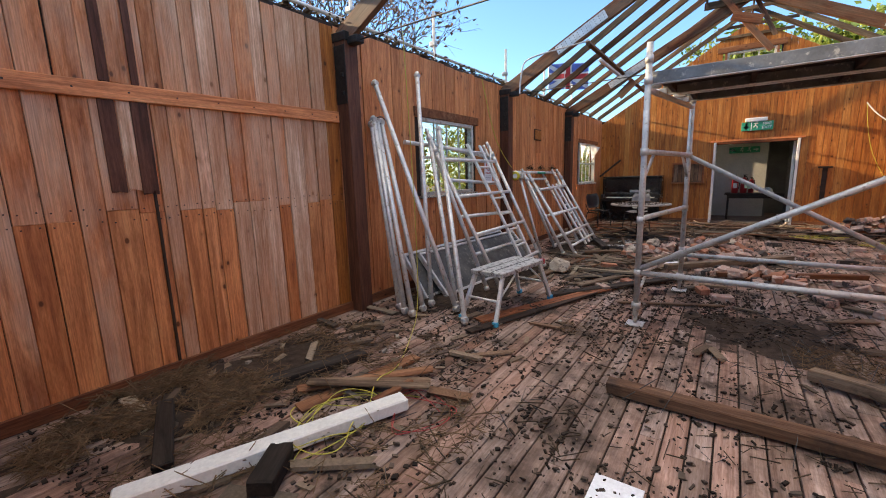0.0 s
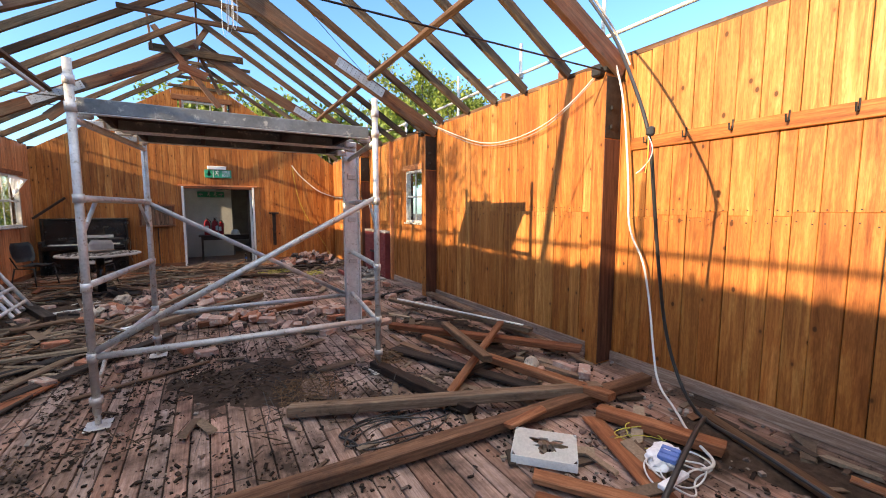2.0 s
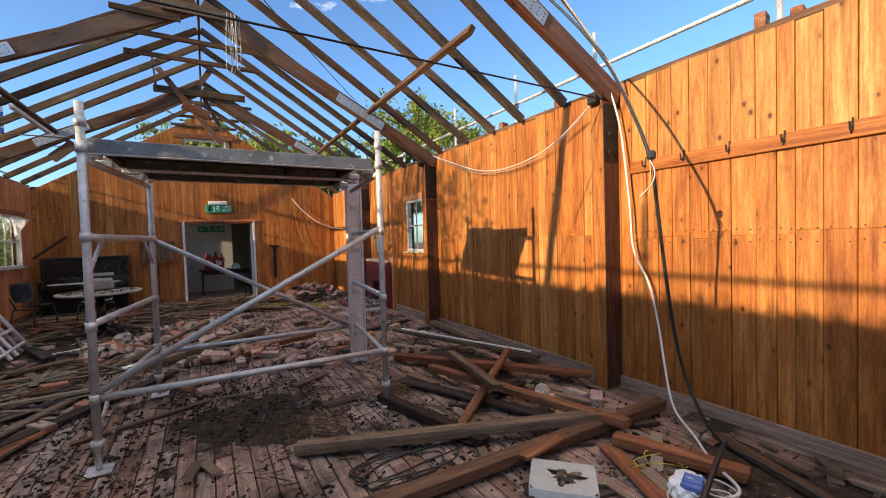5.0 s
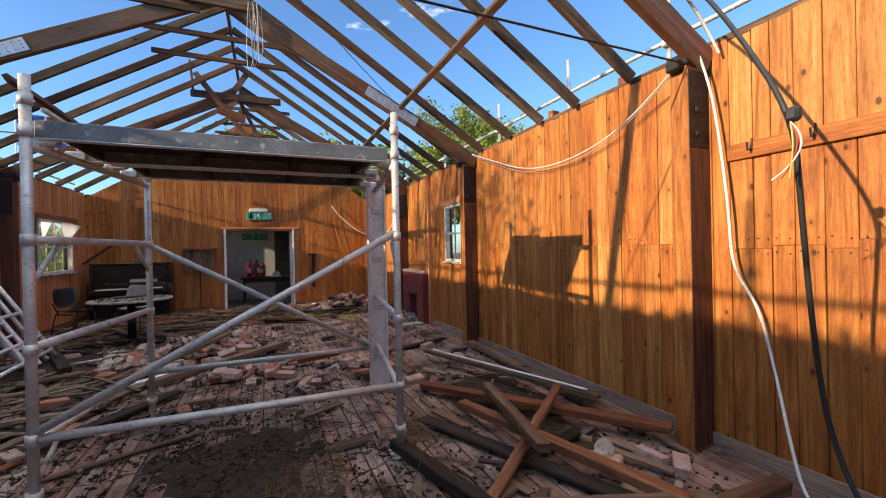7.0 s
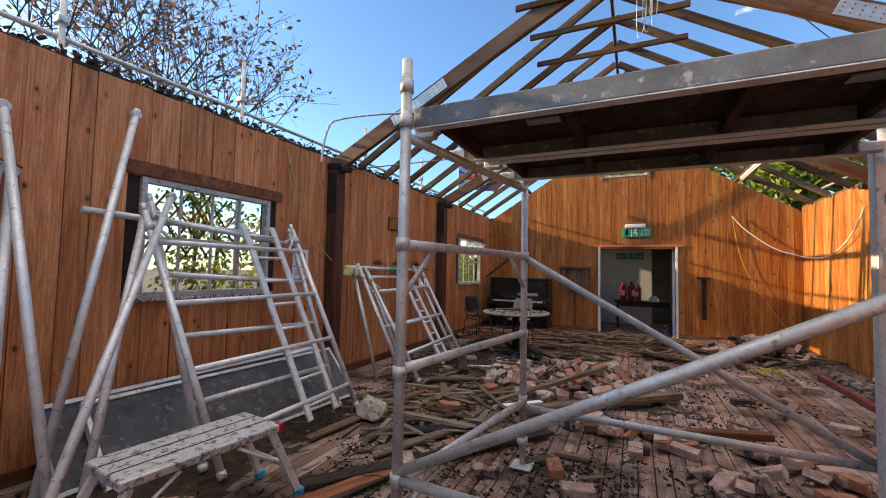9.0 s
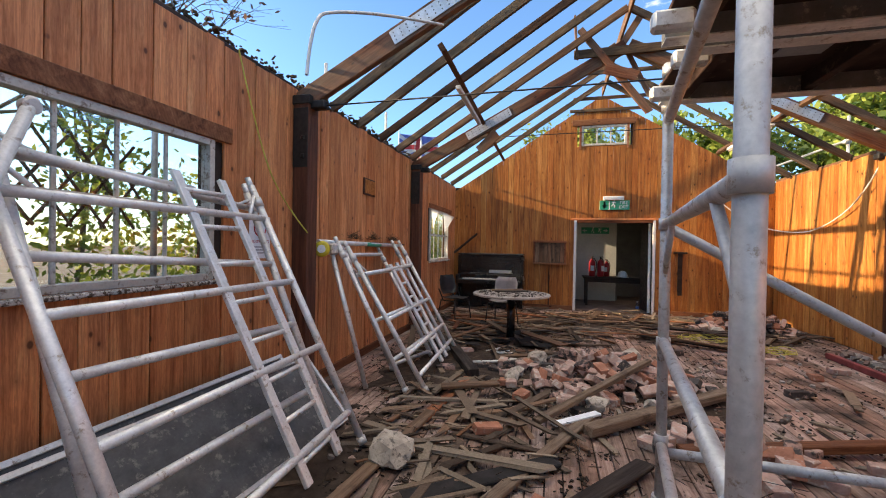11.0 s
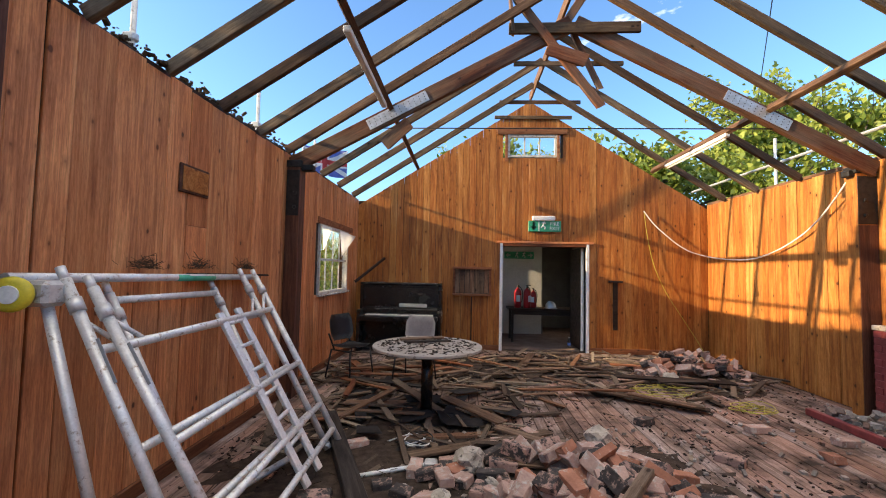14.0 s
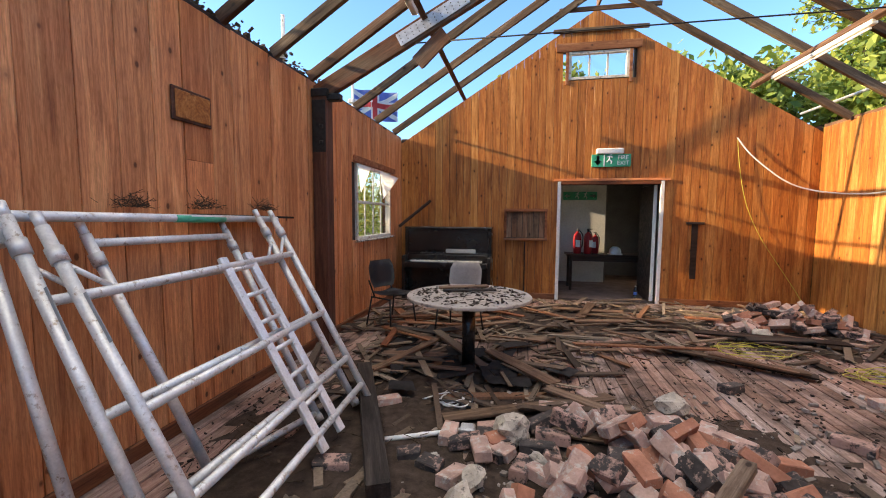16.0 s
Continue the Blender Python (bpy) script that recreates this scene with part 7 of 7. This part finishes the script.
def leaves(name, pts, size, mat, seed, parent=None, label=""):
    """Small folded leaf blades at the given points."""
    r = np.random.RandomState(seed)
    n = len(pts)
    a = r.randn(n, 3)
    a /= np.linalg.norm(a, axis=1)[:, None]
    b = np.cross(a, r.randn(n, 3))
    b /= np.linalg.norm(b, axis=1)[:, None]
    s = size * (0.6 + 0.8 * r.rand(n, 1))
    p = np.array(pts)
    v = np.stack([p - a * s, p + b * s * 0.5, p + a * s, p - b * s * 0.5], 1)
    me = bpy.data.meshes.new(name)
    me.from_pydata(v.reshape(-1, 3).tolist(), [], (np.arange(n * 4).reshape(n, 4)).tolist())
    me.materials.append(mat)
    return link(name, me, None, None, parent)


def tree(x, y, height, spread_r, seed, leaf, leaf_n, leaf_size, label, bare=False, trunk_r=0.12):
    r = random.Random(seed)
    t = empty("tree", x, y, -0.25, 0, label, "tree", "trees")
    bm = bmesh.new()
    tips = []

    def limb(p, d, l, rad, depth):
        q = p + d * l
        m = between(p, q) @ Matrix.Translation((l / 2, 0, 0)) @ pose(0, 0, 0, 0, 90, 0)
        bmesh.ops.create_cone(bm, cap_ends=False, segments=7 if depth < 2 else 4, radius1=rad, radius2=rad * 0.68, depth=l, matrix=m)
        if depth >= 3:
            tips.append((p, q))
        if depth == (6 if bare else 5):
            return
        for _ in range(3 if depth < 4 else 2):
            nd = (d + Vector((r.gauss(0, 0.5), r.gauss(0, 0.5), r.gauss(0.12, 0.35)))).normalized()
            limb(q, nd, l * r.uniform(0.62, 0.86), rad * 0.62, depth + 1)

    limb(Vector((0, 0, 0)), Vector((0.05, 0.03, 1)), height * 0.27, trunk_r, 0)
    part("trunk", bm, M_BARK, t)
    rs = np.random.RandomState(seed)
    idx = rs.randint(0, len(tips), leaf_n)
    f = rs.rand(leaf_n)
    pts = np.array([tips[i][0].lerp(tips[i][1], f[k]) for k, i in enumerate(idx)]) + rs.randn(leaf_n, 3) * spread_r
    leaves("crown", pts, leaf_size, leaf, seed, t)
    return t


tree(-6.2, 5.2, 7.4, 0.10, 3, M_LEAF_AUT, 1200, 0.05, "half-bare autumn tree with purple-brown leaves", True, 0.06)
tree(-6.8, 8.2, 8.2, 0.10, 5, M_LEAF_AUT, 1100, 0.05, "half-bare autumn tree with purple-brown leaves", True, 0.065)
tree(-5.6, 6.9, 7.0, 0.10, 9, M_LEAF_AUT, 800, 0.05, "half-bare autumn tree with purple-brown leaves", True, 0.05)
for k, (x, y, h) in enumerate(((9.5, 19.5, 8.2), (5.7, 17.0, 8.0), (12.5, 14.0, 7.2), (15.5, 9.0, 7.0), (14.0, 21.4, 11.0), (11.0, 4.5, 5.2))):
    tree(x, y, h, 0.24, 20 + k, M_LEAF, 9000, 0.12, "broad green tree beyond the hut", False, 0.16)
tree(2.2, 26.0, 9.2, 0.24, 41, M_LEAF, 7000, 0.12, "green tree beyond the gable", False, 0.14)
tree(-8.5, 18.0, 4.2, 0.2, 44, M_LEAF, 4000, 0.1, "low green tree beyond the wall", False, 0.1)
rs = np.random.RandomState(60)
n = 12000
hx, hy = -7.0 + 0.5 * rs.randn(n), rs.uniform(-1.3, 6.0, n)
hz = rs.rand(n) * (4.1 + 0.16 * np.sin(hy * 2.1) + 0.12 * np.sin(hy * 5.3 + 1)) - 0.2
hd = leaves("hedge", np.stack([hx, hy, hz], 1), 0.10, M_HEDGE, 61)
tagged(hd, "tall uneven green hedge outside the hut", "hedge", kind="stuff")
# Solid dark brown box fills the hedge behind its leaves.
tagged(part("hedge_core", box_bm(-7.15, -6.85, -1.2, 5.9, -0.25, 4.0), M_MOSS), "solid dark brown block filling the hedge", "hedge", kind="stuff")
rs = np.random.RandomState(66)
n = 30000
sy = rs.uniform(6.0, 21.0, n)
sx_ = -4.3 + 0.45 * rs.randn(n) + 0.3 * np.sin(sy * 1.7)
sz = rs.rand(n) * (2.75 + 0.3 * np.sin(sy * 2.3) + 0.2 * np.sin(sy * 5.1)) - 0.2
tagged(leaves("shrub_row", np.stack([sx_, sy, sz], 1), 0.05, M_LEAF, 67), "leafy green shrubs growing outside the windows", "shrub", kind="stuff")
tl = empty("trellis", -3.6, 4.9, 0, 0, "weathered timber trellis outside the window", "trellis")
for k in range(9):
    timber("lattice_strip", (0, -1.3 + k * 0.28, 1.55), (0, -0.7 + k * 0.28, 2.4), 0.012, 0.03, M_RAFTER, 0, tl)
    timber("lattice_strip", (0.014, -0.7 + k * 0.28, 1.55), (0.014, -1.3 + k * 0.28, 2.4), 0.012, 0.03, M_RAFTER, 0, tl)
fp2 = empty("flag", -9.3, 28.0, -0.25, 12, "flag with a red and white cross on blue on a pole", "flag")
tube("pole", (0, 0, 0), (0, 0, 10.2), 0.04, M_WHITEPL, fp2)
fp2.scale = (0.76, 1.0, 0.92)
M_NAVY = plain("navy_cloth", (0.12, 0.17, 0.44), 0.8, 0, 0.15, 3)
M_REDCLOTH = plain("red_cloth", (0.58, 0.07, 0.08), 0.8, 0, 0.15, 3)


def cloth(name, u0, u1, v0, v1, off, mat, slant=0.0):
    bm = bmesh.new()
    n = 14
    rows_ = []
    for j in (0, 1):
        rows_.append([])
        for k in range(n + 1):
            u = u0 + (u1 - u0) * k / n
            v = (v0, v1)[j] + slant * (k / n)
            rows_[j].append(bm.verts.new((u, 0.12 * math.sin(u * 3.2) + off, 8.0 + v - 0.08 * u)))
    fs = [bm.faces.new((rows_[0][k], rows_[0][k + 1], rows_[1][k + 1], rows_[1][k])) for k in range(n)]
    bmesh.ops.solidify(bm, geom=fs, thickness=0.004)
    part(name, bm, mat, fp2)


cloth("field", 0.05, 3.4, 0.0, 1.8, 0.0, M_NAVY)
cloth("white_diagonal", 0.05, 3.4, 0.0, 0.3, -0.01, M_PAPER, 1.5)
cloth("white_diagonal", 0.05, 3.4, 1.5, 1.8, -0.015, M_PAPER, -1.5)
cloth("white_cross", 0.05, 3.4, 0.62, 1.18, -0.02, M_PAPER)
cloth("white_cross", 1.4, 2.0, 0.0, 1.8, -0.025, M_PAPER)
cloth("red_cross", 0.05, 3.4, 0.74, 1.06, -0.03, M_REDCLOTH)
cloth("red_cross", 1.53, 1.87, 0.0, 1.8, -0.035, M_REDCLOTH)
